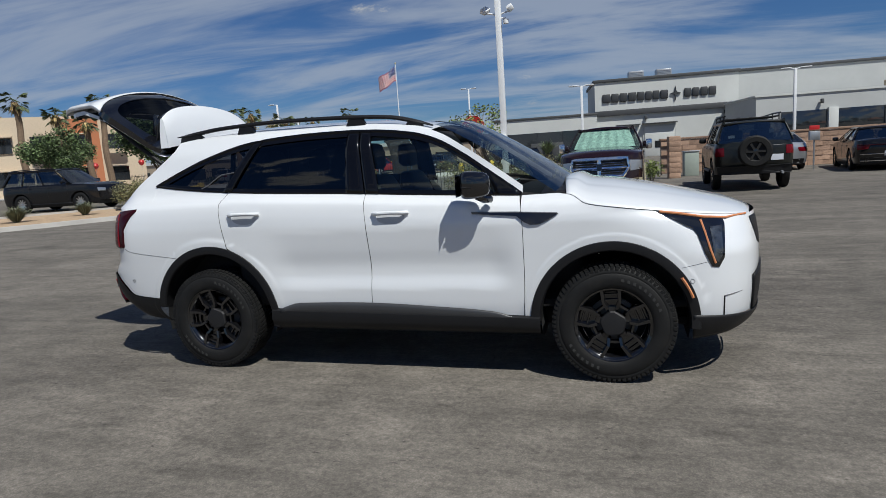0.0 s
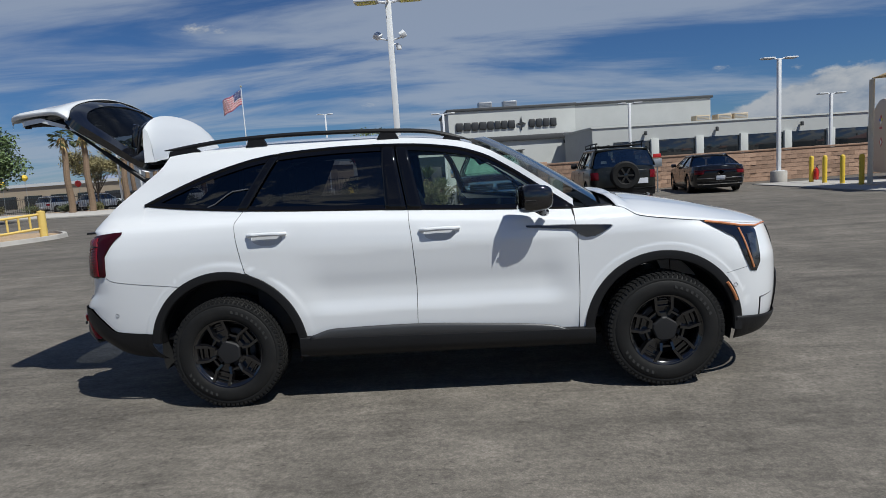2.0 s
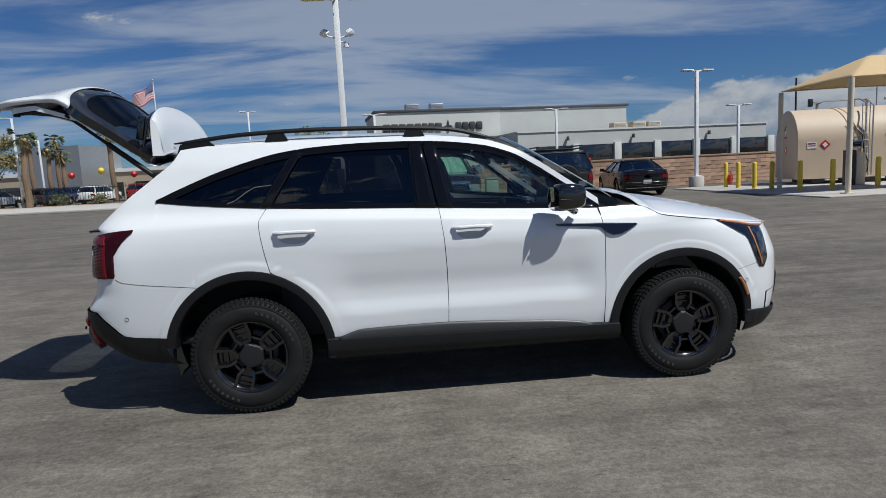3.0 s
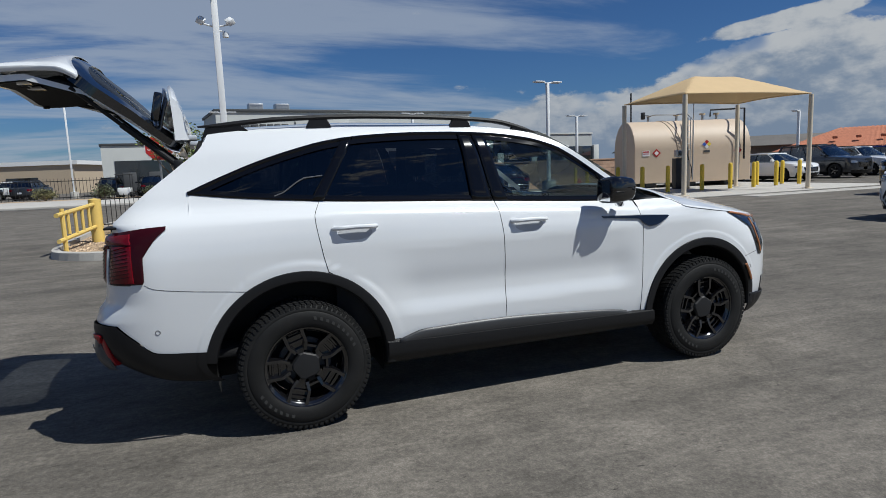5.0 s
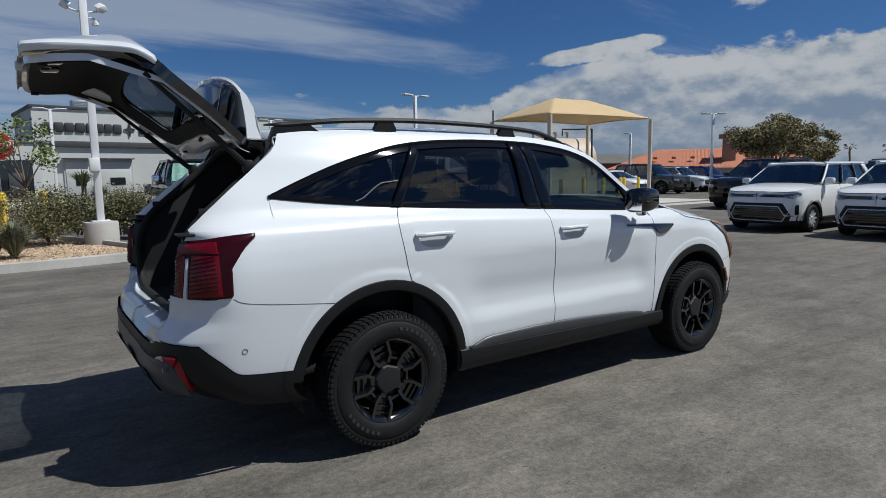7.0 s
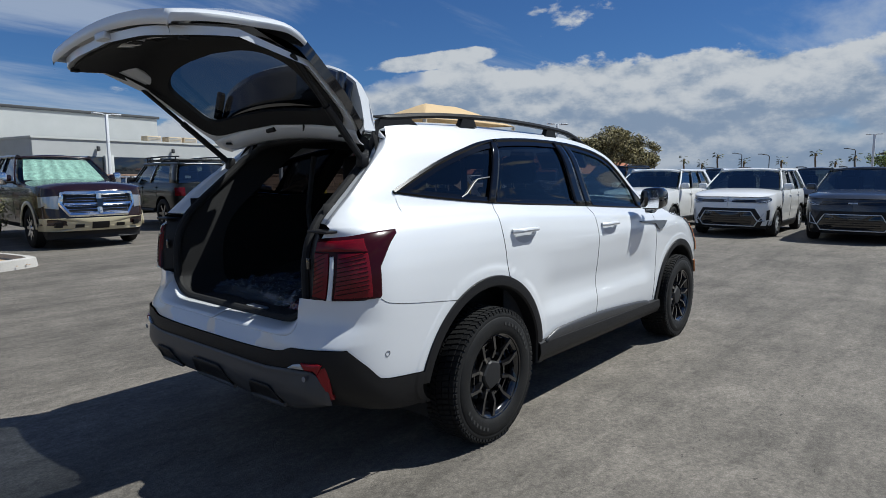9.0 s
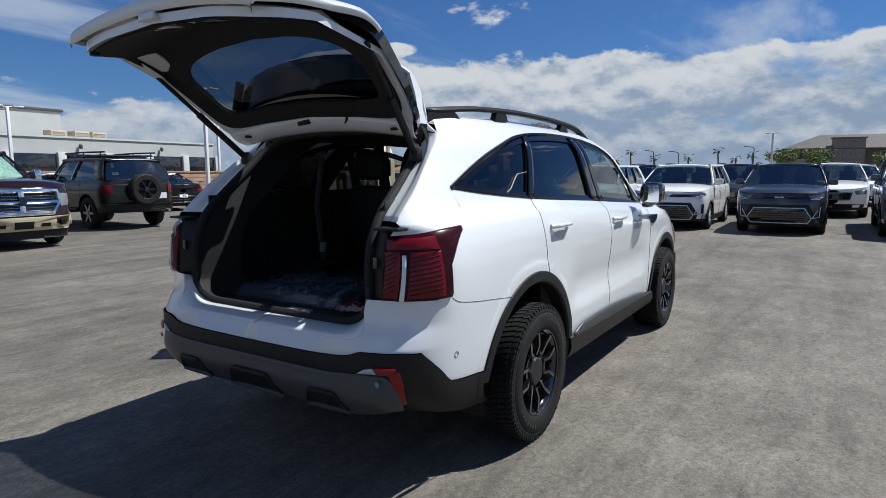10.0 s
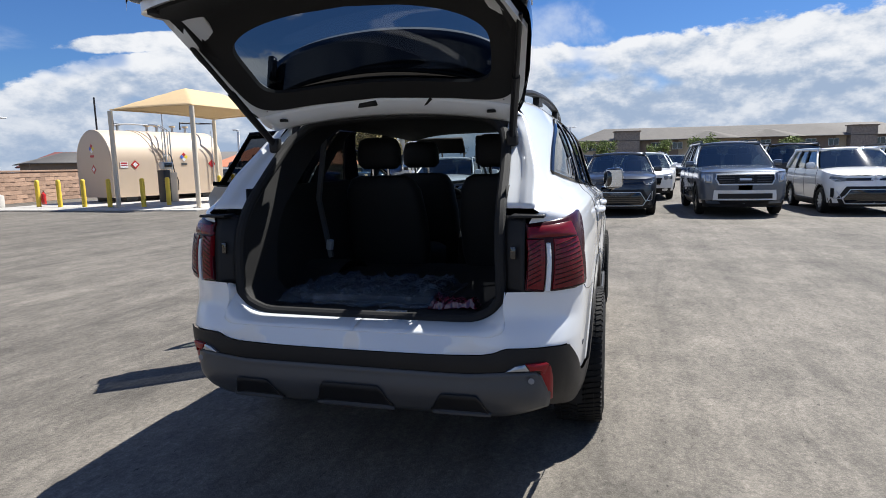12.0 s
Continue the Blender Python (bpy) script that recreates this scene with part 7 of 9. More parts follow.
ROOF_TILE = mat("terracotta_tile", (0.42, 0.155, 0.085), 0.85, vary=0.15, scale=3, fine=0.2, fine_scale=12)
SHINGLE = mat("grey_shingle", (0.125, 0.115, 0.105), 0.9, vary=0.12, scale=1.0, fine=0.15, fine_scale=8)
BEIGE = mat("beige_render", (0.50, 0.41, 0.29), 0.9, vary=0.08, scale=0.8)
BROWN = mat("brown_render", (0.20, 0.155, 0.12), 0.9, vary=0.08, scale=0.8)
STONE_VENEER = mat("mixed_stone_veneer", (0.26, 0.22, 0.19), 0.9, vary=0.4, scale=3.5, bump=0.5, bump_scale=6)
ORANGE_RENDER = mat("burnt_orange_render", (0.40, 0.15, 0.07), 0.9, vary=0.08)
CREAM = mat("cream_render", (0.55, 0.45, 0.33), 0.9, vary=0.08)
LED = mat("yellow_led_panel", (0.62, 0.58, 0.10), 0.3, vary=0.3, scale=30)


def solid(name, size, at, material, parent=None, bevel=0.0, label="", turn=0.0):
    return part(name, box_bm(size, at, bevel, Matrix.Rotation(radians(turn), 4, "Z") if turn else None), material, parent, label, smooth=bool(bevel))


# showroom: tall sign block, long low wings
show = thing("showroom_building", "pale grey showroom with dark cornices and a raised sign block", "building", at=(-1.2, 61.6, 0), turn=7.0)
solid("sign_block", (13.9, 10.0, 7.75), (6.95, 5.0, 3.875), STUCCO_WARM, show)
solid("tall_block", (15.6, 9.6, 7.75), (21.7, 5.2, 3.88), STUCCO, show)
solid("cornice", (14.2, 10.3, 0.30), (6.95, 5.0, 7.90), CORNICE, show, 0.04, "dark grey cornice")
solid("cornice", (15.8, 9.9, 0.28), (21.85, 5.2, 7.89), CORNICE, show, 0.04, "dark grey cornice")
solid("band", (14.1, 0.3, 0.55), (6.95, -0.12, 4.62), CORNICE, show, 0.03, "dark band")
solid("band", (15.7, 0.3, 0.42), (21.75, 0.30, 4.62), CORNICE, show, 0.03, "dark band")
solid("wing", (27.5, 9.0, 4.55), (26.2, -5.2, 2.275), STUCCO, show, 0.0, "long low wing")
solid("wing_coping", (27.7, 9.2, 0.16), (26.2, -5.2, 4.63), STUCCO_WARM, show)
solid("west_wing", (10.2, 7.0, 4.5), (-5.2, 0.5, 2.25), STUCCO_WARM, show, 0.0, "open west wing")
solid("west_cornice", (10.4, 7.2, 0.22), (-5.2, 0.5, 4.55), CORNICE, show, 0.03)
# dark sheet on the solid wing stands in for the open bay's shade
solid("service_bay", (8.6, 0.10, 3.1), (-5.0, -3.02, 1.55), DARK_WINDOW, show, 0.0, "dark sheet for the shade of the service bay opening")
for k in range(4):
    solid("bay_window", (1.1, 0.08, 1.7), (-8.2 + 2.1 * k, -3.10, 1.2), CORNICE, show, 0.02)
for k in range(6):
    x = 16.2 + 4.4 * k
    solid("window", (3.5, 0.10, 2.05), (x, -9.74, 2.15), DARK_WINDOW, show, 0.02, "dark showroom window")
    solid("pier", (0.75, 0.35, 3.3), (x + 2.2, -9.80, 1.65), STUCCO_WARM, show, 0.02)
for x, w in ((3.2, 1.9), (6.3, 2.9)):
    solid("door_surround", (w + 0.3, 0.12, 3.3), (x, -0.06, 1.65), STUCCO, show)
    solid("bay_door", (w, 0.10, 3.0), (x, -0.14, 1.5), STUCCO_WARM, show, 0.02, "white roller door")
    solid("door_window", (w * 0.45, 0.06, 0.7), (x + 0.2, -0.2, 1.2), DARK_WINDOW, show)
    solid("door_canopy", (w + 0.5, 0.6, 0.10), (x, -0.35, 3.32), CORNICE, show, 0.02)
for x in (5.0, 12.6):
    solid("wall_lamp", (0.25, 0.30, 0.40), (x, -0.2, 3.95), CORNICE, show, 0.06)
for x in (17.5, 24.5, 33.0):
    solid("wall_lamp", (0.22, 0.30, 0.40), (x, -9.95, 3.85), CORNICE, show, 0.06)
for x, y in ((4.5, 3.0), (7.3, 3.0), (26.0, -4.0), (28.2, -4.2), (30.0, -4.2)):
    hv = thing("roof_unit", "grey rooftop air-conditioning unit", "air conditioner", "rooftop units")
    hv.parent = None
    top = 8.05 if x < 15 else 4.7
    base = show.matrix_basis @ Vector((x, y, top - 0.04))
    hv.matrix_basis = pose(base.x, base.y, base.z, 0, 0, 7)
    part("housing", box_bm((1.5, 1.2, 0.9), (0, 0, 0.45), 0.05), BEIGE if x > 15 else STEEL, hv)
    for k in range(5):
        part("louvre", box_bm((1.3, 0.03, 0.06), (0, -0.61, 0.18 + 0.14 * k), 0.0), STEEL, hv)

# sign: one plain dark block for each letter, a four-pointed star between
sign = thing("building_sign", "dark raised sign of plain blocks with a four-pointed star", "sign")
sign.matrix_basis = show.matrix_basis.copy()
SIGN = mat("charcoal_sign_letters", (0.035, 0.037, 0.04), 0.5, vary=0.1)
x = 0.75
for w in (0.78, 0.74, 0.74, 0.78, 0.70, 0.62, 0.64, 0.74):
    solid("sign_block_letter", (w, 0.16, 0.86), (x + w / 2, -0.09, 6.13), SIGN, sign, 0.10)
    x += w + 0.10
star = bmesh.new()
pts = []
for k in range(8):
    r = 0.72 if k % 2 == 0 else 0.20
    a = math.pi / 2 + math.pi * k / 4
    pts.append((x + 0.62 + r * 0.72 * math.cos(a), 6.15 + r * math.sin(a)))
plate_bm(pts, 0.16, lambda a, b, c: Vector((a, -0.01 - c, b)), star)
part("star", star, SIGN, sign, "dark four-pointed star")
x += 1.45
for w in (0.66, 0.66, 0.66, 0.70):
    solid("sign_block_letter", (w, 0.16, 0.86), (x + w / 2, -0.09, 6.13), SIGN, sign, 0.10)
    x += w + 0.12

# block wall behind the parked cars
wall = tagged(solid("block_wall", (23.0, 0.14, 1.45), (0, 0, 0.725), mat("wall_mortar", (0.20, 0.15, 0.12), 0.95, vary=0.1)), "tan split-face block wall", "wall", kind="structure")
wall.name = "wall_north"
wall.matrix_basis = pose(14.5, 25.9, 0, 0, 0, 7)
cap = solid("wall_cap", (23.1, 0.26, 0.09), (0, 0, 1.50), BLOCK, wall, 0.015)
pier = thing("wall_pier", "tan block gate pier", "pier", at=(3.35, 20.6, 0), turn=7)
for k in range(8):
    part("block", box_bm((0.42, 0.42, 0.195), (0, 0, 0.0975 + 0.2 * k), 0.012), BLOCK, pier)
box = thing("utility_cabinet", "pale green metal utility cabinet", "cabinet", at=(4.05, 21.6, 0), turn=7)
part("housing", box_bm((0.55, 0.40, 0.95), (0, 0, 0.475), 0.02), mat("pale_green_metal", (0.30, 0.34, 0.30), 0.5, vary=0.05), box)
part("lid", box_bm((0.60, 0.45, 0.05), (0, 0, 0.97), 0.015), STEEL, box)
nt = thing("notice_board", "small red and white notice on a grey post", "sign", at=(8.39, 21.66, 0), turn=7)
bar("post", [(0, 0, 0), (0, 0, 1.3)], 0.03, STEEL, nt)
part("board", box_bm((0.35, 0.03, 0.16), (0, 0, 1.56), 0.005), RED_SIGN, nt)
part("phone_box", box_bm((0.36, 0.16, 0.34), (0, 0.0, 1.26), 0.02), STEEL, nt)

# concrete pad with the fuel tank
pad = tagged(solid("pavement", (11.0, 10.2, 0.05), (18.3, 17.6, 0.02), CONCRETE, None, 0.015), "pale concrete pad", "pad", kind="structure")
gutter = tagged(solid("gutter", (18.0, 0.9, 0.03), (24.5, 11.6, 0.006), CONCRETE, None, 0.01, turn=-1.5), "pale concrete drain strip", "gutter", kind="structure")
tank = thing("fuel_tank", "cream horizontal fuel tank with warning labels", "tank", at=(17.2, 21.0, 0.05), turn=-18)


def tank_shell():
    n = 40
    sec = []
    for i in range(n + 1):
        a = math.pi * i / n
        sec.append((1.45 * math.cos(a), 1.75 + 1.42 * math.sin(a)))
    sec = [(1.45, 0.22)] + sec + [(-1.45, 0.22)]
    bm = bmesh.new()
    rows = []
    for x, k in ((0.0, 0.985), (0.03, 1.0), (5.55, 1.0), (5.58, 0.985)):
        rows.append([bm.verts.new((x, y * k, 0.22 + (z - 0.22) * (k if k < 1 else 1))) for y, z in sec])
    for a, b in zip(rows, rows[1:]):
        for i in range(len(sec)):
            j = (i + 1) % len(sec)
            bm.faces.new((a[i], a[j], b[j], b[i]))
    bm.faces.new(rows[0][::-1])
    bm.faces.new(rows[-1])
    return part("shell", bm, TANK_TAN, tank, "cream painted steel shell")


tank_shell()
for x in (0.9, 2.8, 4.7):
    part("saddle", box_bm((0.5, 2.5, 0.20), (x, 0, 0.11), 0.02), CORNICE, tank)
for x in (1.2, 2.6, 3.1, 3.9, 4.6):
    part("vent_pipe", cyl_bm(0.06, 0.30, (x, 0.0, 3.28), "z", 12), STEEL, tank)
    part("vent_cap", cyl_bm(0.14, 0.08, (x, 0.0, 3.44), "z", 14), BLACK_IRON if x < 2 else BEIGE, tank)
part("valve", box_bm((0.18, 0.18, 0.34), (0.9, -0.1, 3.45), 0.04), BLACK_IRON, tank)
bar("pipe", [(0.9, -0.1, 3.40), (1.5, -0.2, 3.48), (2.5, -0.3, 3.45), (2.5, -0.9, 3.42), (2.5, -1.52, 3.2), (2.5, -1.54, 0.3)], 0.035, STEEL, tank)
bar("pipe", [(2.75, -0.9, 3.40), (2.75, -1.54, 3.1), (2.75, -1.54, 0.3)], 0.03, STEEL, tank)
bar("pipe", [(4.2, -0.2, 3.3), (4.2, -0.2, 3.62), (5.2, -0.4, 3.62), (5.2, -1.5, 3.55), (5.2, -1.56, 1.2)], 0.045, BLACK_IRON, tank)
bar("tall_vent", [(0.45, 0.3, 3.1), (0.45, 0.3, 4.6)], 0.04, BLACK_IRON, tank)
bar("tall_vent", [(3.6, 0.3, 3.1), (3.6, 0.3, 4.3)], 0.03, STEEL, tank)
for k in range(2):
    bar("strap_line", [(1.6 + 0.22 * k + 0.5 * i / 10, -1.46 * math.cos(math.pi / 2 * (1 - i / 10)) if i < 10 else -1.465, 1.75 + 1.43 * math.sin(math.pi / 2 * (1 - i / 10))) for i in range(11)], 0.018, TANK_TAN, tank)
for x in (2.35, 2.62, 4.95):
    bar("ladder_rail", [(x, -1.56, 0.3), (x, -1.56, 3.2)], 0.018, STEEL, tank)
for k in range(9):
    bar("rung", [(2.35, -1.56, 0.6 + 0.28 * k), (2.62, -1.56, 0.6 + 0.28 * k)], 0.012, STEEL, tank)
WARN = {"blue": mat("blue_label", (0.05, 0.12, 0.50), 0.5), "yellow": mat("yellow_label", (0.75, 0.60, 0.05), 0.5)}


def diamond(x, y, z, s, m, side):
    """A label turned on its corner, on the end (side 'x') or the flank (side 'y')."""
    q = [(-s, 0), (0, -s), (s, 0), (0, s)]
    if side == "x":
        bm = plate_bm(q, 0.006, lambda a, b, c: Vector((x - c, y + a, z + b)))
    else:
        bm = plate_bm(q, 0.006, lambda a, b, c: Vector((x + a, y - c, z + b)))
    part("warning_label", bm, m, tank)


for side, px, py, z in (("x", -0.003, 0.05, 2.35), ("y", 3.45, -1.458, 1.95)):
    for da, dz, m in ((0, 0.11, RED_SIGN), (-0.11, 0, WARN["blue"]), (0.11, 0, WARN["yellow"]), (0, -0.11, WHITE_SIGN)):
        diamond(px + (0 if side == "x" else da), py + (-da if side == "x" else 0), z + dz, 0.10, m, side)
diamond(-0.003, 0.0, 1.45, 0.20, RED_SIGN, "x")
diamond(-0.008, 0.0, 1.45, 0.11, WHITE_SIGN, "x")
diamond(1.05, -1.458, 1.62, 0.20, RED_SIGN, "y")
diamond(1.05, -1.463, 1.62, 0.11, WHITE_SIGN, "y")
diamond(4.95, -1.458, 1.62, 0.20, RED_SIGN, "y")
part("warning_panel", box_bm((0.34, 0.012, 0.26), (0.55, -1.462, 1.62), 0.0), WHITE_SIGN, tank)
part("warning_bar", box_bm((0.28, 0.012, 0.06), (0.55, -1.468, 1.69), 0.0), RED_SIGN, tank)
part("warning_bar", box_bm((0.28, 0.012, 0.03), (0.55, -1.468, 1.60), 0.0), RED_SIGN, tank)
part("warning_panel", box_bm((0.012, 0.30, 0.10), (-0.005, 0.05, 2.02), 0.0), RED_SIGN, tank)
part("warning_panel", box_bm((0.30, 0.012, 0.10), (3.45, -1.462, 1.62), 0.0), CORNICE, tank)
pump = thing("fuel_pump", "black and cream fuel dispenser with a hose", "fuel pump", at=(17.7, 17.6, 0.05), turn=-16.7)
part("cabinet", box_bm((0.30, 0.45, 1.35), (-0.18, 0, 0.675), 0.02), BLACK_IRON, pump)
part("cabinet_side", box_bm((0.32, 0.45, 1.25), (0.14, 0, 0.625), 0.02), POLE_TAN, pump)
part("display", box_bm((0.5, 0.28, 0.32), (0.0, 0.05, 1.55), 0.02), STEEL, pump)
part("display_face", box_bm((0.36, 0.02, 0.20), (0.0, -0.10, 1.56), 0.005), BLACK_GLOSS, pump)
bar("hose", [(0.30, -0.1, 1.2), (0.42, -0.12, 0.9), (0.40, -0.12, 0.5), (0.32, -0.12, 0.45), (0.30, -0.12, 1.0), (0.22, -0.05, 1.9), (0.10, 0.0, 2.1)], 0.02, BLACK_IRON, pump)

# yellow bollards round the pad
bol = thing("bollard", "yellow steel bollard with a rounded top", "bollard", "bollards by the fuel tank", at=(14.6, 21.3, 0.02))
lathe("post", [(0.085, 0.0), (0.085, 1.02), (0.075, 1.07), (0.05, 1.10), (0.0, 1.11)], YELLOW, bol, seg=20, axis="z")
lathe("base_ring", [(0.10, 0.0), (0.10, 0.03), (0.085, 0.035)], CONCRETE, bol, seg=20, axis="z")
for bx, by in ((14.4, 20.0), (14.3, 18.7), (14.15, 17.35), (14.25, 15.9), (15.3, 15.65), (16.9, 15.5), (18.5, 15.6), (19.8, 15.6), (21.4, 16.9), (21.2, 15.7), (22.6, 16.6), (22.7, 15.8)):
    copy_thing(bol, pose(bx, by, 0.02))
fe = thing("fire_extinguisher", "red fire extinguisher hung on a bollard", "fire extinguisher", at=(14.72, 21.16, 0.04))
lathe("bottle", [(0.0, 0.10), (0.085, 0.10), (0.09, 0.14), (0.09, 0.46), (0.07, 0.53), (0.03, 0.56), (0.03, 0.60), (0.0, 0.61)], mat("red_enamel", (0.5, 0.02, 0.015), 0.3, coat=0.8), fe, seg=20, axis="z")
bar("valve", [(0, 0, 0.58), (0.0, 0, 0.66), (0.07, 0, 0.67)], 0.014, BLACK_IRON, fe)
bar("hose", [(0.02, 0, 0.63), (0.10, 0.0, 0.5), (0.105, 0, 0.25)], 0.012, BLACK_IRON, fe)

# shade canopy on four posts
canopy = thing("shade_canopy", "tan fabric shade canopy on four cream posts", "canopy")
POSTS = [(14.25, 17.05), (14.0, 13.3), (19.75, 13.0), (20.0, 16.75)]
for px, py in POSTS:
    bar("post", [(px, py, 0.0), (px, py, 3.62)], 0.085, POLE_TAN, canopy, seg=12)
    part("base_plate", box_bm((0.30, 0.30, 0.03), (px, py, 0.06), 0.005), POLE_TAN, canopy)


def fabric(u, v):
    a, b, c, d = [Vector((*p, 3.66)) for p in POSTS]
    p = a * (1 - u) * (1 - v) + d * u * (1 - v) + b * (1 - u) * v + c * u * v
    eu, ev = min(u, 1 - u) * 2, min(v, 1 - v) * 2
    hip = min(eu * 1.55, ev * 1.0)
    sag = 0.10 * math.sin(math.pi * u) * (1 - ev) + 0.10 * math.sin(math.pi * v) * (1 - eu)
    pull = Vector((17.0, 15.05, 0)) - Vector((p.x, p.y, 0))
    p += pull * (0.055 * (math.sin(math.pi * u) * (1 - ev) + math.sin(math.pi * v) * (1 - eu)))
    p.z += 0.86 * (hip ** 0.94) + sag * 0.4
    return p


sheet("fabric", fabric, 36, 30, CANVAS, canopy, "taut tan shade fabric", thick=0.004, crisp=9)
for (a, b) in zip(POSTS, POSTS[1:] + POSTS[:1]):
    n = 12
    va = [fabric(*{0: (i / n * 0, i / n), 1: (i / n, 1), 2: (1, 1 - i / n), 3: (1 - i / n, 0)}[POSTS.index(a)]) for i in range(n + 1)]
    bar("edge_cable", va, 0.02, CANVAS, canopy, seg=6)

# ---- lamp posts ----
def lamp_post(at, h, label, heads=((1, 0), (-1, 0)), base=True, r=0.085, cams=False, size=0.55, turn=0):
    lp = thing("lamp_post", label, "lamp post", "lamp posts", (at[0], at[1], 0), turn)
    z0 = 0.0
    if base:
        lathe("concrete_base", [(0.0, 0.0), (0.34, 0.0), (0.34, 0.50), (0.32, 0.53), (0.0, 0.53)], CONCRETE, lp, "round concrete base", seg=28, axis="z")
        part("base_plate", box_bm((0.36, 0.36, 0.03), (0, 0, 0.545), 0.005), POLE_WHITE, lp)
        z0 = 0.53
    bm = bmesh.new()
    box_bm((r * 1.7, r * 1.7, h - z0), (0, 0, (h + z0) / 2), 0.012, None, bm)
    part("pole", bm, POLE_WHITE, lp, "white square pole")
    for dx, dy in heads:
        d = Vector((dx, dy, 0))
        bar("arm", [Vector((0, 0, h - 0.05)), d * 0.25 + Vector((0, 0, h))], 0.03, POLE_WHITE, lp, seg=6)
        ang = math.atan2(dy, dx)
        hd = part("lamp_head", box_bm((size, 0.34, 0.06), d * (0.25 + size / 2) + Vector((0, 0, h + 0.02)), 0.02, Matrix.Rotation(ang, 4, "Z")), POLE_WHITE, lp, "flat lamp head")
        part("led_panel", box_bm((size * 0.8, 0.26, 0.02), d * (0.25 + size / 2) + Vector((0, 0, h - 0.018)), 0.0, Matrix.Rotation(ang, 4, "Z")), LED if cams else STEEL, hd)
    if cams:
        for dx, dz in ((-0.32, 0.0), (0.32, 0.0)):
            c = part("flood_light", box_bm((0.16, 0.30, 0.13), (dx, -0.06, h - 0.85), 0.02, Matrix.Rotation(radians(-30 if dx > 0 else 30), 4, "Y") @ Matrix.Rotation(radians(25), 4, "X")), POLE_WHITE, lp, "white floodlight")
            bar("bracket", [(0, 0, h - 0.98), (dx, -0.02, h - 0.90)], 0.02, POLE_WHITE, lp, seg=6)
        part("dome_camera", cyl_bm(0.07, 0.10, (0.20, -0.05, h - 1.16), "z", 16), POLE_WHITE, lp, "small white dome camera")
        bar("bracket", [(0, 0, h - 1.06), (0.20, -0.05, h - 1.08)], 0.018, POLE_WHITE, lp, seg=6)
        part("junction_box", box_bm((0.20, 0.16, 0.28), (-0.04, -0.10, 1.75), 0.015), POLE_WHITE, lp)
    return lp


lamp_post((-1.48, 11.35), 5.85, "white lamp post with floodlights on a concrete base", ((1, 0), (-1, 0), (0, -1)), cams=True, size=0.62)
lamp_post((14.15, 23.05), 5.40, "white twin-headed lamp post on a concrete base", turn=8)
lamp_post((34.9, 19.3), 5.05, "white twin-headed lamp post", turn=-30)
lamp_post((31.5, 23.2), 3.9, "white single-headed lamp post", ((-1, 0),), False, turn=20)
lamp_post((-1.0, 36.5), 5.3, "white twin-headed lamp post before the showroom", turn=5)
lamp_post((11.0, 35.5), 5.05, "white twin-headed lamp post before the showroom", turn=5)
lamp_post((21.6, 32.0), 4.5, "white twin-headed lamp post before the showroom", turn=5)
lamp_post((-13.4, 57.0), 8.0, "white twin-headed lamp post", turn=10)
lamp_post((-30.4, 48.6), 7.4, "white lamp post beside the drive", ((-1, 0),), turn=10)
lamp_post((-33.0, 57.0), 6.2, "white lamp post beside the drive", ((-1, 0),), turn=10)
lamp_post((76.5, 4.4), 5.7, "white twin-headed lamp post", ((0, 1), (0, -1)), r=0.13)
for x, y, h in ((150, 14, 6.6), (135, 27, 5.4), (150, 36, 6.2), (120, 52, 5.4)):
    sl = thing("street_lamp", "dark curved street lamp far off", "street lamp", "street lamps", (x, y, 0))
    bar("pole", [(0, 0, 0), (0, 0, h - 0.3), (-0.1, 0.2, h), (-0.3, 1.4, h + 0.25)], 0.09, CORNICE, sl, seg=6)
    part("head", box_bm((0.25, 0.7, 0.15), (-0.3, 1.7, h + 0.25), 0.04), CORNICE, sl)

# ---- planted islands ----
def island(name, poly, label):
    """A kerbed bed with gravel inside."""
    cx, cy = sum(p[0] for p in poly) / len(poly), sum(p[1] for p in poly) / len(poly)
    n = len(poly)
    inn = []
    for i, (x, y) in enumerate(poly):
        a, b = Vector(poly[i - 1]), Vector(poly[(i + 1) % n])
        t = (b - a).normalized()
        nrm = Vector((-t.y, t.x))
        if nrm.dot(Vector((cx - x, cy - y))) < 0:
            nrm = -nrm
        inn.append((x + nrm.x * 0.16, y + nrm.y * 0.16))
    bm = bmesh.new()
    rows = [[bm.verts.new((x, y, 0.0)) for x, y in poly], [bm.verts.new((x + (i[0] - x) * 0.15, y + (i[1] - y) * 0.15, 0.14)) for (x, y), i in zip(poly, inn)],
            [bm.verts.new((x, y, 0.15)) for x, y in inn], [bm.verts.new((x, y, 0.02)) for x, y in inn]]
    for a, b in zip(rows, rows[1:]):
        for i in range(n):
            bm.faces.new((a[i], a[(i + 1) % n], b[(i + 1) % n], b[i]))
    tagged(part("kerb", bm, CONCRETE, None, smooth=False), "pale concrete kerb round a planted bed", "kerb", kind="structure")
    bm = bmesh.new()
    f = bm.faces.new([bm.verts.new((x, y, 0.06)) for x, y in inn])
    bmesh.ops.triangulate(bm, faces=[f])
    tagged(part(name, bm, GRAVEL, None, smooth=False), label, "gravel", kind="structure")


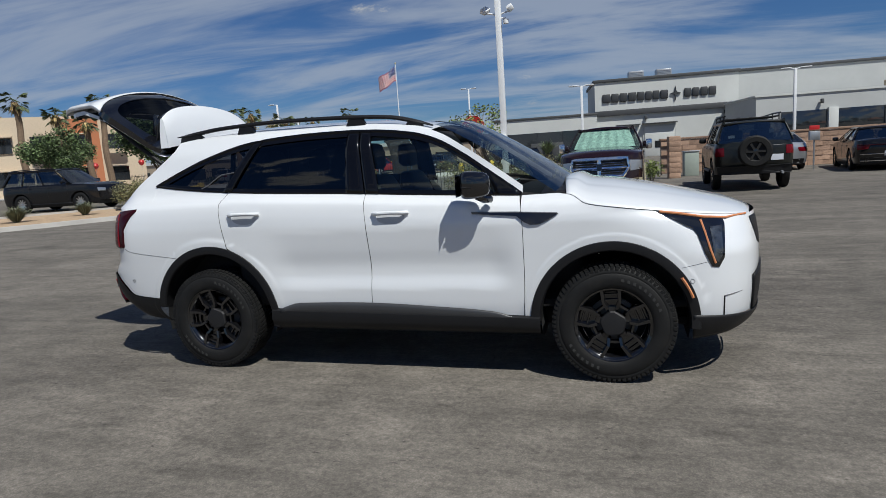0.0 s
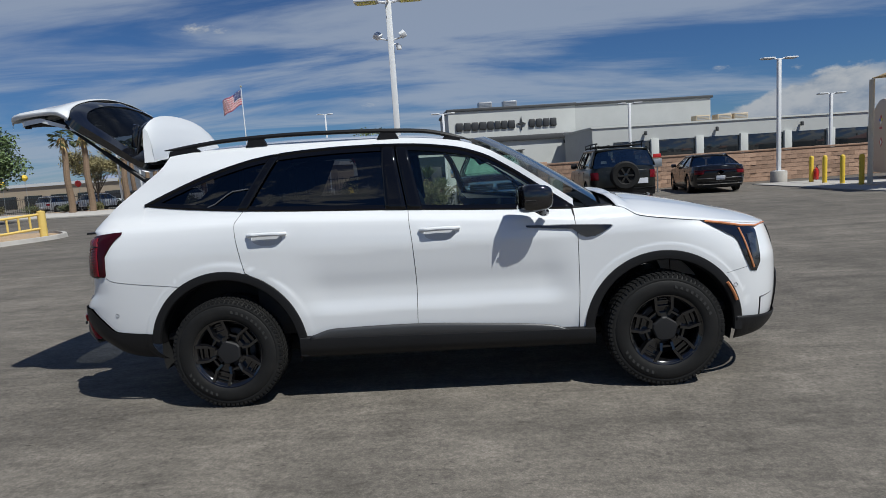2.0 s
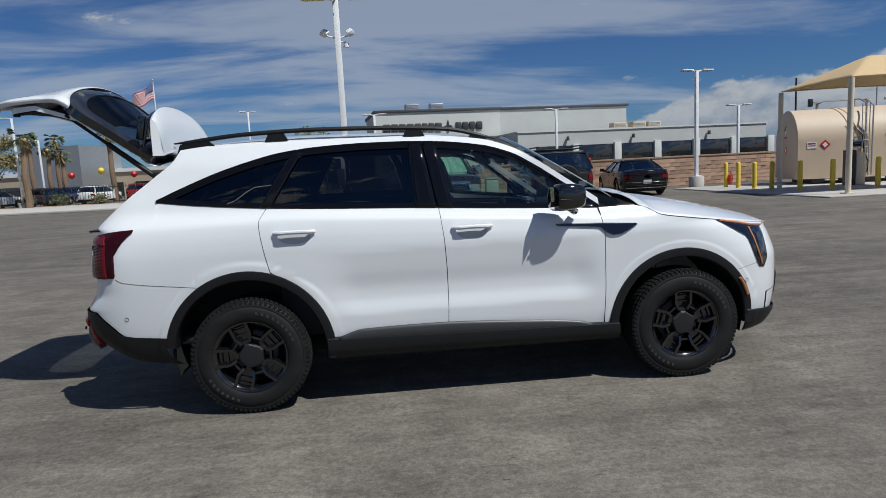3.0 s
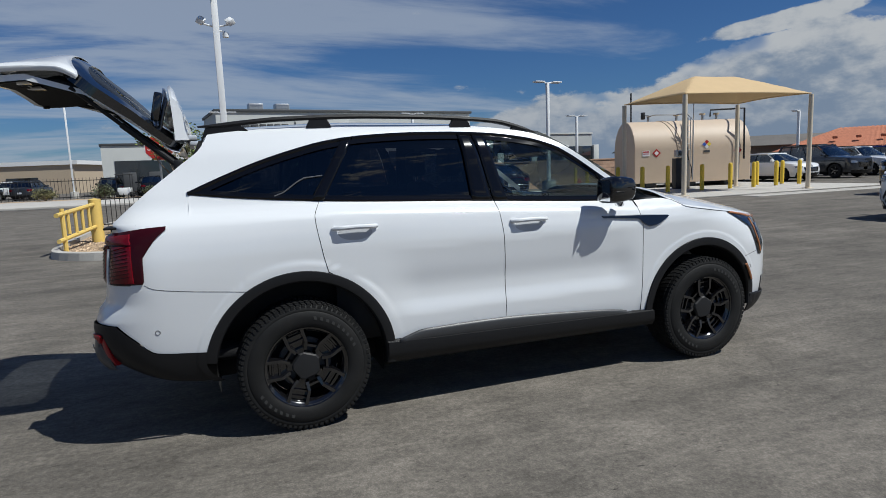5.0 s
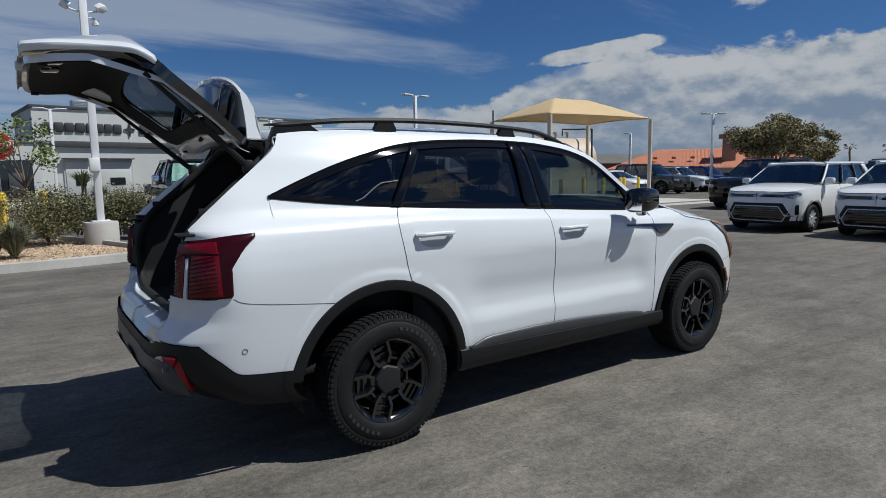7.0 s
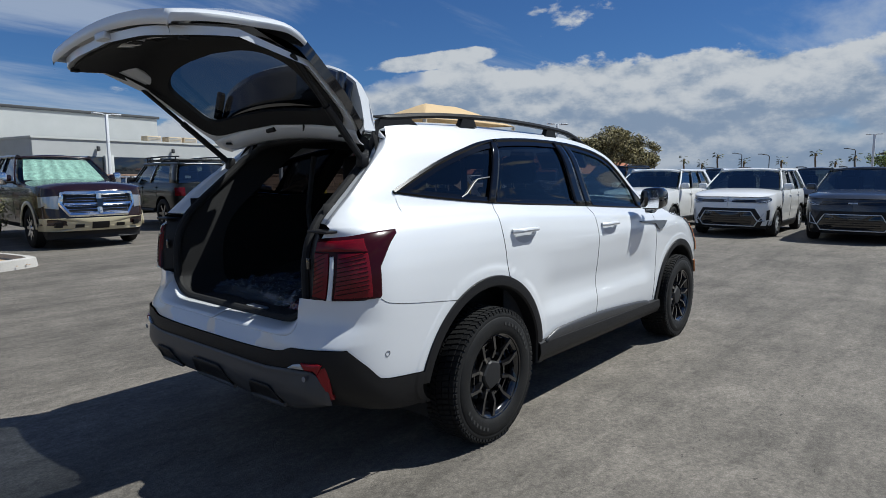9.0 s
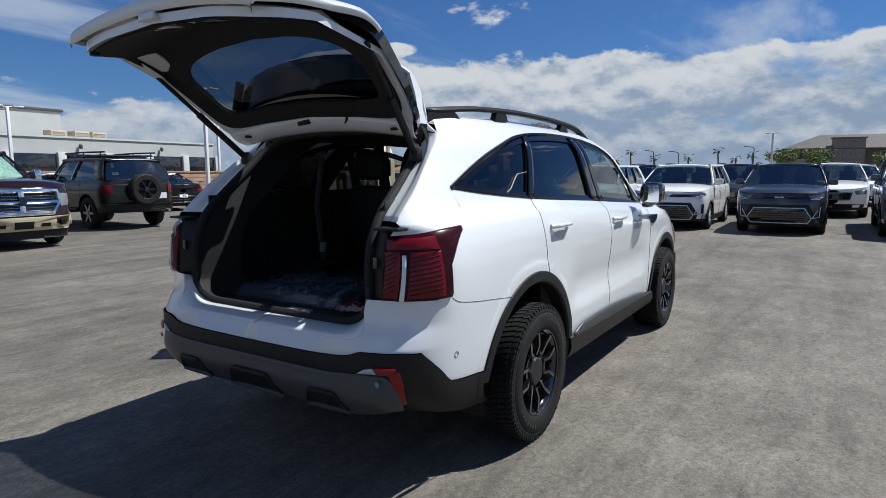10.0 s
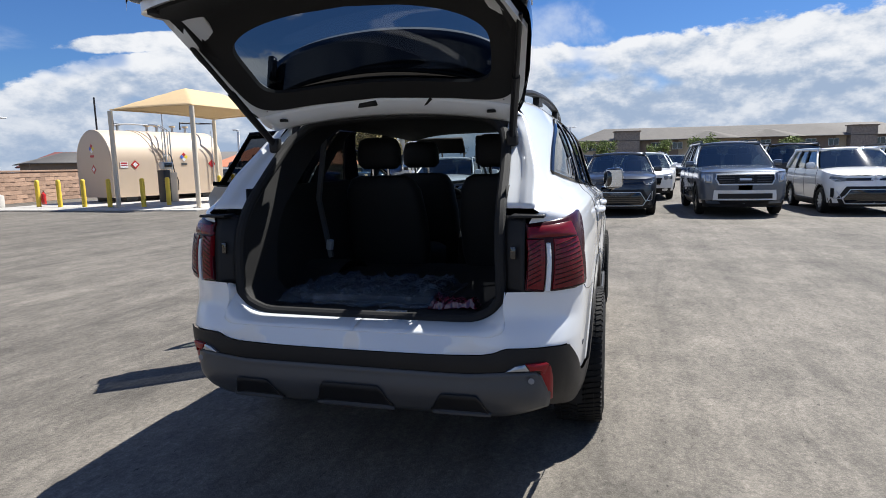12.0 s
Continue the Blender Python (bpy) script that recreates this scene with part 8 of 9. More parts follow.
def smooth_poly(pts, k=4):
    out = []
    n = len(pts)
    for i in range(n):
        p0, p1, p2, p3 = [Vector(pts[(i + j) % n]) for j in (-1, 0, 1, 2)]
        for j in range(k):
            t = j / k
            q = 0.5 * ((2 * p1) + (p2 - p0) * t + (2 * p0 - 5 * p1 + 4 * p2 - p3) * t * t + (3 * p1 - p0 - 3 * p2 + p3) * t ** 3)
            out.append((q.x, q.y))
    return out


island("gravel_bed", smooth_poly([(-4.9, 17.5), (-5.0, 13.0), (-4.95, 9.6), (-4.45, 8.45), (-3.4, 8.0), (-2.2, 8.05), (-1.1, 8.3), (-0.75, 8.9), (-1.5, 11.5), (-2.6, 14.5), (-3.3, 17.2)]), "tan gravel bed in a planted island")
island("gravel_bed", smooth_poly([(-14.6, 17.2), (-15.0, 13.5), (-15.9, 11.6), (-17.4, 9.6), (-22.0, 5.5), (-30.0, 0.0), (-32.0, 3.0), (-27.0, 11.0), (-23.0, 16.0), (-18.5, 20.0)]), "tan gravel bed along the drive")
tagged(solid("pavement", (76.0, 10.5, 0.14), (-38.0, 43.4, 0.07), CONCRETE, None, 0.02, turn=-8), "pale concrete pavement along the far drive", "pavement", kind="structure")
tagged(solid("gravel_strip", (76.0, 2.6, 0.12), (-37.4, 50.0, 0.06), GRAVEL, None, 0.02, turn=-8), "tan gravel strip with shrubs", "gravel", kind="structure")


# loose stones on the near bed
def pebbles():
    rnd = random.Random(5)
    verts, faces = [], []
    for k in range(2600):
        x, y = rnd.uniform(-4.75, -0.9), rnd.uniform(8.25, 13.0)
        if x > -1.0 - 0.28 * (y - 9.0) or (x < -4.2 and y < 9.0):
            continue
        r = rnd.uniform(0.012, 0.035)
        b = len(verts)
        for dx, dy, dz in ((1, 0, 0), (0, 1, 0), (-1, 0, 0), (0, -1, 0), (0, 0, 0.8)):
            verts.append((x + r * dx * rnd.uniform(0.7, 1.2), y + r * dy * rnd.uniform(0.7, 1.2), 0.058 + r * dz))
        faces += [(b + i, b + (i + 1) % 4, b + 4) for i in range(4)]
    st = mesh_ob("pebbles", verts, faces, mat("loose_stones", (0.42, 0.31, 0.21), 0.95, island=0.35, fine=0.1), smooth=False)
    tagged(st, "loose tan stones on the gravel bed", "stones", kind="stuff")


pebbles()


# ---- swing gates, fence, stop sign ----
def swing_gate(at, turn, label, slope=0.0):
    g = thing("barrier_gate", label, "gate", "yellow swing gates", (at[0], at[1], 0.0), turn)
    lathe("hinge_post", [(0.0, 0), (0.13, 0.0), (0.13, 1.02), (0.0, 1.05)], PALE_YELLOW, g, seg=14, axis="z")
    bar("end_post", [(1.82, 0, 0.0), (1.82, 0, 0.92)], 0.045, PALE_YELLOW, g)
    for z in (0.92, 0.42):
        bar("rail", [(0, 0, z), (2.10, 0, z - 0.12)], 0.045, PALE_YELLOW, g)
    for k in range(4):
        x = 0.42 + 0.38 * k
        bar("upright", [(x, 0, 0.40), (x, 0, 0.88)], 0.035, PALE_YELLOW, g)


swing_gate((-4.38, 11.3), -99, "faded yellow steel swing gate on the island")
swing_gate((-14.8, 16.2), -112, "faded yellow steel swing gate by the drive")
for k, (x, y) in enumerate(((-3.2, 13.3), (-2.4, 13.9))):
    pb = copy_thing(bol, pose(x, y, 0.10 if k < 2 else 0.0))
    pb["group"] = "bollards by the gate"
fence = thing("iron_fence", "black iron picket fence", "fence", at=(-5.0, 14.9, 0), turn=2)
for z in (0.22, 0.92):
    bar("fence_rail", [(0, 0, z), (4.2, 0, z)], 0.018, BLACK_IRON, fence, seg=6)
for k in range(36):
    bar("picket", [(0.06 + 0.118 * k, 0, 0.05), (0.06 + 0.118 * k, 0, 1.05)], 0.010, BLACK_IRON, fence, seg=5)
far_fence = thing("iron_fence", "long black iron picket fence across the drive", "fence", at=(-66.0, 55.4, 0), turn=-8)
for z in (0.3, 1.5):
    bar("fence_rail", [(0, 0, z), (58, 0, z)], 0.03, BLACK_IRON, far_fence, seg=5)
for k in range(240):
    bar("picket", [(0.1 + 0.24 * k, 0, 0.05), (0.1 + 0.24 * k, 0, 1.7)], 0.016, BLACK_IRON, far_fence, seg=4)

stop = thing("stop_sign", "red octagonal stop sign on a steel post", "sign", at=(-3.25, 15.4, 0.1), turn=6)
bar("post", [(0, 0, 0), (0, 0, 2.55)], 0.03, STEEL, stop)
octo = [(0.375 / math.cos(radians(22.5)) * math.cos(radians(22.5 + 45 * k)), 2.22 + 0.375 / math.cos(radians(22.5)) * math.sin(radians(22.5 + 45 * k))) for k in range(8)]
part("rim", plate_bm(octo, 0.006, lambda a, b, c: Vector((a, -0.035 - c, b))), WHITE_SIGN, stop)
part("plate", plate_bm([(a * 0.95, 2.22 + (b - 2.22) * 0.95) for a, b in octo], 0.006, lambda a, b, c: Vector((a, -0.042 - c, b))), RED_SIGN, stop, "red plate")
txt = bpy.data.curves.new("stop_text", "FONT")
txt.body, txt.size, txt.align_x, txt.align_y, txt.extrude = "STOP", 0.27, "CENTER", "CENTER", 0.003
tm = new("lettering", txt)
tm.matrix_basis = pose(0, -0.053, 2.22, 90, 0, 0)
tm.parent = stop
txt.materials.append(WHITE_SIGN)

# ---- flag ----
fl = thing("flag", "large striped flag flying from a tall pole", "flag", at=(-39.7, 108.0, 0))
bar("flagpole", [(0, 0, 0), (0, 0, 19.3)], 0.14, POLE_WHITE, fl, r_end=0.07)
lathe("finial", [(0.0, 19.3), (0.18, 19.42), (0.2, 19.5), (0.12, 19.62), (0.0, 19.66)], GOLD, fl, seg=12, axis="z")
FLAG_RED, FLAG_BLUE = mat("flag_red", (0.42, 0.03, 0.05), 0.8), mat("flag_blue", (0.03, 0.05, 0.20), 0.8)


def cloth(u, v):
    x, z = -4.6 * u, 18.9 - 2.6 * v
    return Vector((-0.1 + x * 0.80, 0.35 * math.sin(u * 7 + v) * u, z + 4.6 * u * -0.42 + 0.15 * math.sin(u * 9)))


for k in range(13):
    sheet("stripe", lambda u, v, k=k: cloth((0.40 if k < 7 else 0.0) + (0.60 if k < 7 else 1.0) * u, (k + v) / 13), 14, 1, FLAG_RED if k % 2 == 0 else WHITE_SIGN, fl, thick=0.01)
sheet("canton", lambda u, v: cloth(0.40 * u, v * 7 / 13), 8, 4, FLAG_BLUE, fl, thick=0.012)
for i in range(5):
    for j in range(4):
        c = cloth(0.04 + 0.08 * i, 0.06 + 0.115 * j)
        part("star", box_bm((0.12, 0.05, 0.12), c + Vector((0, -0.02, 0)), 0.0), WHITE_SIGN, fl)

# ---- houses, flats and far buildings ----
house = thing("house", "house with a terracotta tile roof and a chimney", "house", at=(45.2, 26.6, 0), turn=-57)
part("wall", box_bm((15.0, 9.0, 1.75), (0, 2.5, 0.70), 0.0), BEIGE, house)


def hip(cx, cy, lx, ly, z0, z1, ridge, parent, name="roof", m=ROOF_TILE, rib=0.30):
    for s in (-1, 1):
        def slope(u, v, s=s):
            half = lx / 2 + (ridge / 2 - lx / 2) * v
            x = cx - half + 2 * half * u
            return Vector((x, cy + s * ly / 2 * (1 - v), z0 + (z1 - z0) * v + (0.045 * abs(math.sin(math.pi * (x / rib))) if rib else 0)))
        sheet(name, slope, int(lx / 0.075) if rib else 4, 14, m, parent, "terracotta tile slope" if rib else "", thick=0.06, crisp=80, flip=s > 0)

        def end(u, v, s=s):
            half = ly / 2 * (1 - v)
            return Vector((cx + s * (lx / 2 + (ridge / 2 - lx / 2) * v), cy - half + 2 * half * u, z0 + (z1 - z0) * v))
        sheet(name, end, 10, 10, m, parent, thick=0.06, crisp=80, flip=s < 0)


hip(0, 2.5, 15.6, 9.6, 1.50, 3.25, 7.0, house)
hip(4.0, 4.5, 9.0, 7.0, 2.0, 3.75, 3.5, house)
part("chimney", box_bm((1.0, 0.9, 2.6), (2.2, -0.2, 2.9), 0.02), mat("brown_chimney_render", (0.33, 0.20, 0.15), 0.9, vary=0.1), house, "rendered chimney")
part("chimney_cap", box_bm((1.6, 1.3, 0.35), (2.2, -0.2, 4.15), 0.04), bpy.data.materials["brown_chimney_render"], house)
part("chimney_pot", box_bm((0.4, 0.4, 0.35), (2.2, -0.2, 4.45), 0.03), STEEL, house)
for k in range(4):
    part("roof_vent", box_bm((0.35, 0.30, 0.22), (-3.6 + 1.5 * k, -0.55, 2.48), 0.06), ROOF_TILE, house)
tagged(solid("garden_wall", (26.0, 0.2, 1.55), (43.0, 19.6, 0.775), BEIGE, None, 0.0, turn=-62), "beige garden wall before the houses", "wall", kind="structure")
low_roof = thing("house", "long low brown-roofed house far off", "house", at=(46.0, 42.0, 0), turn=-35)
part("wall", box_bm((22, 8, 2.2), (0, 0, 1.1), 0.0), BROWN, low_roof)
hip(0, 0, 23, 9, 2.2, 3.2, 16, low_roof, m=SHINGLE, rib=0)
h3 = thing("house", "red-roofed house behind the block wall", "house", at=(48.5, 51.5, 0), turn=-40)
part("wall", box_bm((14, 8, 2.0), (0, 0, 1.0), 0.0), BEIGE, h3)
hip(0, 0, 15, 9, 2.0, 3.5, 8, h3, m=mat("red_brown_tile", (0.26, 0.085, 0.075), 0.85, vary=0.1, scale=2), rib=0)
part("chimney", box_bm((0.9, 0.8, 1.6), (3.0, -2.0, 3.6), 0.02), BEIGE, h3)

flats = thing("apartment_block", "two-storey beige and brown apartment block with grey roofs", "apartment building", at=(113.0, -20.0, 0), turn=-81)
part("wall", box_bm((58.0, 12.0, 4.8), (4.0, 6.0, 2.4), 0.0), BEIGE, flats)
hip(4.0, 6.0, 60.5, 15.0, 4.75, 7.2, 48.0, flats, m=SHINGLE, rib=0)
for x, w in ((-13.0, 10.0), (12.0, 12.0), (28.0, 9.0)):
    part("wall_panel", box_bm((w, 0.3, 4.7), (x, -0.12, 2.35), 0.0), BROWN, flats, "brown wall panel")
for x in (-17.0, 22.0):
    part("stone_tower", box_bm((4.2, 1.6, 6.3), (x, -0.6, 3.15), 0.0), STONE_VENEER, flats, "stone-faced bay")
    part("tower_cap", box_bm((4.6, 2.0, 0.2), (x, -0.6, 6.35), 0.03), BROWN, flats)
for x in (-3.0, 7.0):
    hip(x, 0.2, 11.0, 5.0, 4.75, 6.2, 1.0, flats, m=SHINGLE, rib=0)
for k in range(15):
    x = -23.0 + 3.7 * k
    for z in (1.4, 3.7):
        wn = part("window", box_bm((1.7, 0.10, 1.25), (x, -0.33, z), 0.0), WHITE_SIGN, flats, "white-framed window")
        part("pane", box_bm((0.74, 0.06, 1.10), (x - 0.41, -0.38, z), 0.0), DARK_WINDOW, wn)
        part("pane", box_bm((0.74, 0.06, 1.10), (x + 0.41, -0.38, z), 0.0), DARK_WINDOW, wn)
copy_thing(flats, pose(118.0, -85.0, 0, 0, 0, -84))

mall = thing("office_building", "cream and burnt-orange two-storey offices with dark windows", "building", at=(-60.0, 47.0, 0), turn=46)
part("wall", box_bm((30.0, 14.0, 8.6), (-4.0, 7.0, 4.3), 0.0), CREAM, mall)
part("parapet", box_bm((9.0, 14.2, 1.4), (-8.0, 7.0, 9.2), 0.0), mat("ochre_render", (0.52, 0.38, 0.20), 0.9, vary=0.05), mall)
part("orange_bay", box_bm((4.0, 1.6, 8.2), (4.6, -0.7, 4.1), 0.0), ORANGE_RENDER, mall, "burnt-orange bay")
for k in range(8):
    x = -17.0 + 3.6 * k
    for z in (2.0, 5.6):
        part("window", box_bm((1.8, 0.2, 1.6), (x, -0.06 if not 0.6 < x < 8.6 else -1.56, z), 0.0), DARK_WINDOW, mall, "dark square window")
        part("awning", box_bm((2.1, 0.7, 0.12), (x, -0.35 if not 0.6 < x < 8.6 else -1.85, z + 0.95), 0.0), CREAM, mall)
strip = thing("shop_row", "long low tan shop row across the road", "building", at=(-62.0, 92.0, 0), turn=-12)
part("wall", box_bm((90.0, 10.0, 3.6), (0, 5, 1.8), 0.0), mat("tan_render", (0.46, 0.37, 0.27), 0.9, vary=0.06), strip)
part("parapet", box_bm((91.0, 10.4, 0.5), (0, 5, 3.8), 0.0), WHITE_SIGN, strip)
for k in range(16):
    part("shop_window", box_bm((3.6, 0.1, 2.0), (-42 + 5.4 * k, -0.04, 1.1), 0.0), DARK_WINDOW, strip)
office = thing("grey_building", "plain grey building far off", "building", at=(-45.0, 82.0, 0), turn=-15)
part("wall", box_bm((9.0, 8.0, 7.2), (0, 4, 3.6), 0.0), STEEL, office)


# ---- mountains ----
def ridge(name, dist, a0, a1, h, m, label, seed):
    n = 90
    verts, faces = [], []
    for i in range(n + 1):
        a = radians(a0 + (a1 - a0) * i / n)
        e = math.sin(math.pi * i / n) ** 0.6
        z = h * e * (0.55 + 0.5 * (noise.noise(Vector((i * 0.11, seed, 0))) + 0.5 * noise.noise(Vector((i * 0.37, seed, 3)))))
        for d, zz in ((dist, -5.0), (dist * 1.08, max(z, 2) * 0.6), (dist * 1.15, max(z, 2))):
            verts.append((d * math.cos(a), d * math.sin(a), zz))
    for i in range(n):
        for j in range(2):
            faces.append((i * 3 + j, (i + 1) * 3 + j, (i + 1) * 3 + j + 1, i * 3 + j + 1))
    tagged(mesh_ob(name, verts, faces, m, crisp=180), label, "mountains", kind="structure")


# the mountains' blue has the haze of distance mixed into the colour
ridge("backdrop_mountains", 2800, 95, 150, 120, mat("hazy_mountain", (0.22, 0.26, 0.36), 1.0, vary=0.12, scale=0.004), "hazy blue desert mountains", 2.0)
ridge("backdrop_trees", 420, -60, 62, 5.5, mat("far_tree_line", (0.10, 0.115, 0.09), 1.0, vary=0.4, scale=0.05), "far dark line of trees and roofs", 7.0)

# ---- plants ----
LEAF = {
    "shrub": mat("shrub_leaves", (0.15, 0.145, 0.065), 0.7, island=0.45, vary=0.2, scale=3),
    "dark": mat("dark_leaves", (0.085, 0.10, 0.05), 0.7, island=0.5, vary=0.2, scale=3),
    "pine": mat("olive_needles", (0.235, 0.205, 0.10), 0.8, island=0.5, vary=0.25, scale=1.5),
    "palo": mat("feathery_green_leaves", (0.10, 0.145, 0.055), 0.7, island=0.4, vary=0.2, scale=3),
    "light": mat("pale_leaves", (0.155, 0.20, 0.05), 0.7, island=0.45),
    "straw": mat("dry_straw_grass", (0.42, 0.30, 0.13), 0.85, island=0.35),
    "grey": mat("grey_green_blades", (0.16, 0.17, 0.10), 0.75, island=0.35),
    "yucca": mat("yucca_blades", (0.15, 0.185, 0.085), 0.6, island=0.35),
    "palm": mat("palm_fronds", (0.065, 0.085, 0.035), 0.65, island=0.4),
    "bloom": mat("small_red_flowers", (0.40, 0.06, 0.05), 0.7, island=0.4),
}
BARK = mat("grey_brown_bark", (0.16, 0.115, 0.08), 0.95, vary=0.25, scale=8, bump=0.8, bump_scale=40, stretch=(1, 1, 0.3))
PALM_BARK = mat("palm_trunk_bark", (0.19, 0.13, 0.085), 0.95, vary=0.25, scale=4, bump=0.9, bump_scale=14, stretch=(1, 1, 3))


def leaf_cloud(name, blobs, count, size, material, parent, seed, flat=0.6, hollow=0.35, label=""):
    """Many small bent leaves filling uneven blobs of (centre, radii)."""
    rnd = random.Random(seed)
    verts, faces = [], []
    weight = [b[1][0] * b[1][1] * b[1][2] for b in blobs]
    for k in range(count):
        c, rad = rnd.choices(blobs, weight)[0]
        d = Vector((rnd.gauss(0, 1), rnd.gauss(0, 1), rnd.gauss(0, 1))).normalized()
        r = hollow + (1 - hollow) * rnd.random() ** 0.6
        r *= 0.86 + 0.34 * noise.noise(Vector((d.x * 2.2 + c[0], d.y * 2.2 + c[1], d.z * 2.2 + seed)))
        p = Vector((c[0] + d.x * rad[0] * r, c[1] + d.y * rad[1] * r, c[2] + d.z * rad[2] * r))
        if p.z < 0.03:
            continue
        t = Vector((rnd.gauss(0, 1), rnd.gauss(0, 1), rnd.gauss(0, 0.6))).normalized()
        n = (d * 0.7 + Vector((rnd.gauss(0, 1), rnd.gauss(0, 1), rnd.gauss(0, 1) + 0.4))).normalized()
        s = t.cross(n).normalized()
        L, W = size * rnd.uniform(0.6, 1.4), size * rnd.uniform(0.35, 0.65) * flat
        b = len(verts)
        verts += [p - t * L * 0.5, p + s * W + n * W * 0.3, p + t * L * 0.5, p - s * W + n * W * 0.3]
        faces += [(b, b + 1, b + 2), (b, b + 2, b + 3)]
    return mesh_ob(name, verts, faces, material, parent, label, smooth=False)


def shrub(at, r, h, label, leaf="shrub", count=2600, seed=1, size=0.055, bloom=0):
    sh = thing("shrub", label, "shrub", "shrubs", (at[0], at[1], at[2] if len(at) > 2 else 0.1))
    rnd = random.Random(seed)
    blobs = []
    for k in range(7):
        a = rnd.uniform(0, 6.28)
        d = r * rnd.uniform(0.1, 0.6)
        hh = h * rnd.uniform(0.38, 0.52)
        blobs.append(((d * math.cos(a), d * math.sin(a), hh), (r * rnd.uniform(0.42, 0.62), r * rnd.uniform(0.42, 0.62), hh * rnd.uniform(0.85, 1.05))))
    leaf_cloud("foliage", blobs, count, size, LEAF[leaf], sh, seed, 0.8, 0.2)
    if bloom:
        leaf_cloud("flowers", blobs, bloom, size * 0.8, LEAF["bloom"], sh, seed + 50, 0.9, 0.75)
    for k in range(6):
        a = rnd.uniform(0, 6.28)
        bar("stem", [(0.05 * math.cos(a), 0.05 * math.sin(a), 0), (0.4 * r * math.cos(a), 0.4 * r * math.sin(a), h * 0.55)], 0.014, BARK, sh, seg=5, r_end=0.005)
    return sh


def tuft(at, r, h, label, leaf="straw", count=260, seed=1, width=0.012, name="grass_tuft", category="grass", stiff=0.5, group="grass tufts"):
    """Arching blades from one root."""
    g = thing(name, label, category, group, (at[0], at[1], at[2] if len(at) > 2 else 0.1))
    rnd = random.Random(seed)
    verts, faces = [], []
    for k in range(count):
        a = rnd.uniform(0, 2 * math.pi)
        out = r * rnd.uniform(0.15, 1.0)
        top = h * rnd.uniform(0.6, 1.05) * (1 - 0.35 * out / r)
        d, s = Vector((math.cos(a), math.sin(a), 0)), Vector((-math.sin(a), math.cos(a), 0))
        root = d * r * 0.10 * rnd.random()
        pts = [root, root + d * out * 0.4 + Vector((0, 0, top * 0.7)), root + d * out * (1.0 if stiff < 0.8 else 0.95) + Vector((0, 0, top * (0.85 if stiff < 0.8 else 1.05)))]
        b = len(verts)
        for p, w in zip(pts, (width, width * 0.8, 0.0015)):
            verts += [p - s * w, p + s * w]
        faces += [(b, b + 1, b + 3, b + 2), (b + 2, b + 3, b + 5, b + 4)]
    mesh_ob("foliage", verts, faces, LEAF[leaf], g, smooth=False)
    return g


def limbs(parent, root, height, spread, n, seed, r=0.09, lean=0.0, fork=0.35):
    """A tapered trunk with limbs; returns the limb tips."""
    rnd = random.Random(seed)
    top = Vector(root) + Vector((lean, 0.3 * lean, height * fork))
    bar("trunk", [Vector(root), Vector(root) * 0.4 + top * 0.6 + Vector((rnd.uniform(-0.04, 0.04), rnd.uniform(-0.04, 0.04), 0)), top], r, BARK, parent, seg=10, r_end=r * 0.7)
    tips = []
    for k in range(n):
        a = 2 * math.pi * k / n + rnd.uniform(-0.4, 0.4)
        e = Vector((math.cos(a), math.sin(a), 0)) * spread * rnd.uniform(0.5, 1.0) + Vector((top.x, top.y, root[2] + height * rnd.uniform(0.62, 0.98)))
        mid = (top + e) / 2 + Vector((rnd.uniform(-0.1, 0.1), rnd.uniform(-0.1, 0.1), 0.12 * height * rnd.random()))
        bar("limb", [top, mid, e], r * 0.5, BARK, parent, seg=7, r_end=r * 0.10)
        tips.append(e)
        for j in range(2):
            e2 = mid + (e - mid) * rnd.random() + Vector((rnd.uniform(-1, 1), rnd.uniform(-1, 1), rnd.uniform(0.1, 0.9))) * spread * 0.4
            bar("twig", [mid, (mid + e2) / 2 + Vector((0, 0, 0.05)), e2], r * 0.22, BARK, parent, seg=5, r_end=r * 0.05)
            tips.append(e2)
    return tips


def tree(at, height, spread, label, leaf="shrub", count=4500, size=0.08, seed=1, n=7, puff=0.34, r=0.09, fork=0.35, hollow=0.1, squash=0.75):
    t = thing("tree", label, "tree", "trees", (at[0], at[1], at[2] if len(at) > 2 else 0.0))
    tips = limbs(t, (0, 0, 0), height, spread, n, seed, r, 0.03, fork)
    blobs = [(tuple(p), (spread * puff, spread * puff, spread * puff * squash)) for p in tips]
    leaf_cloud("crown", blobs, count, size, LEAF[leaf], t, seed, 0.8, hollow)
    return t


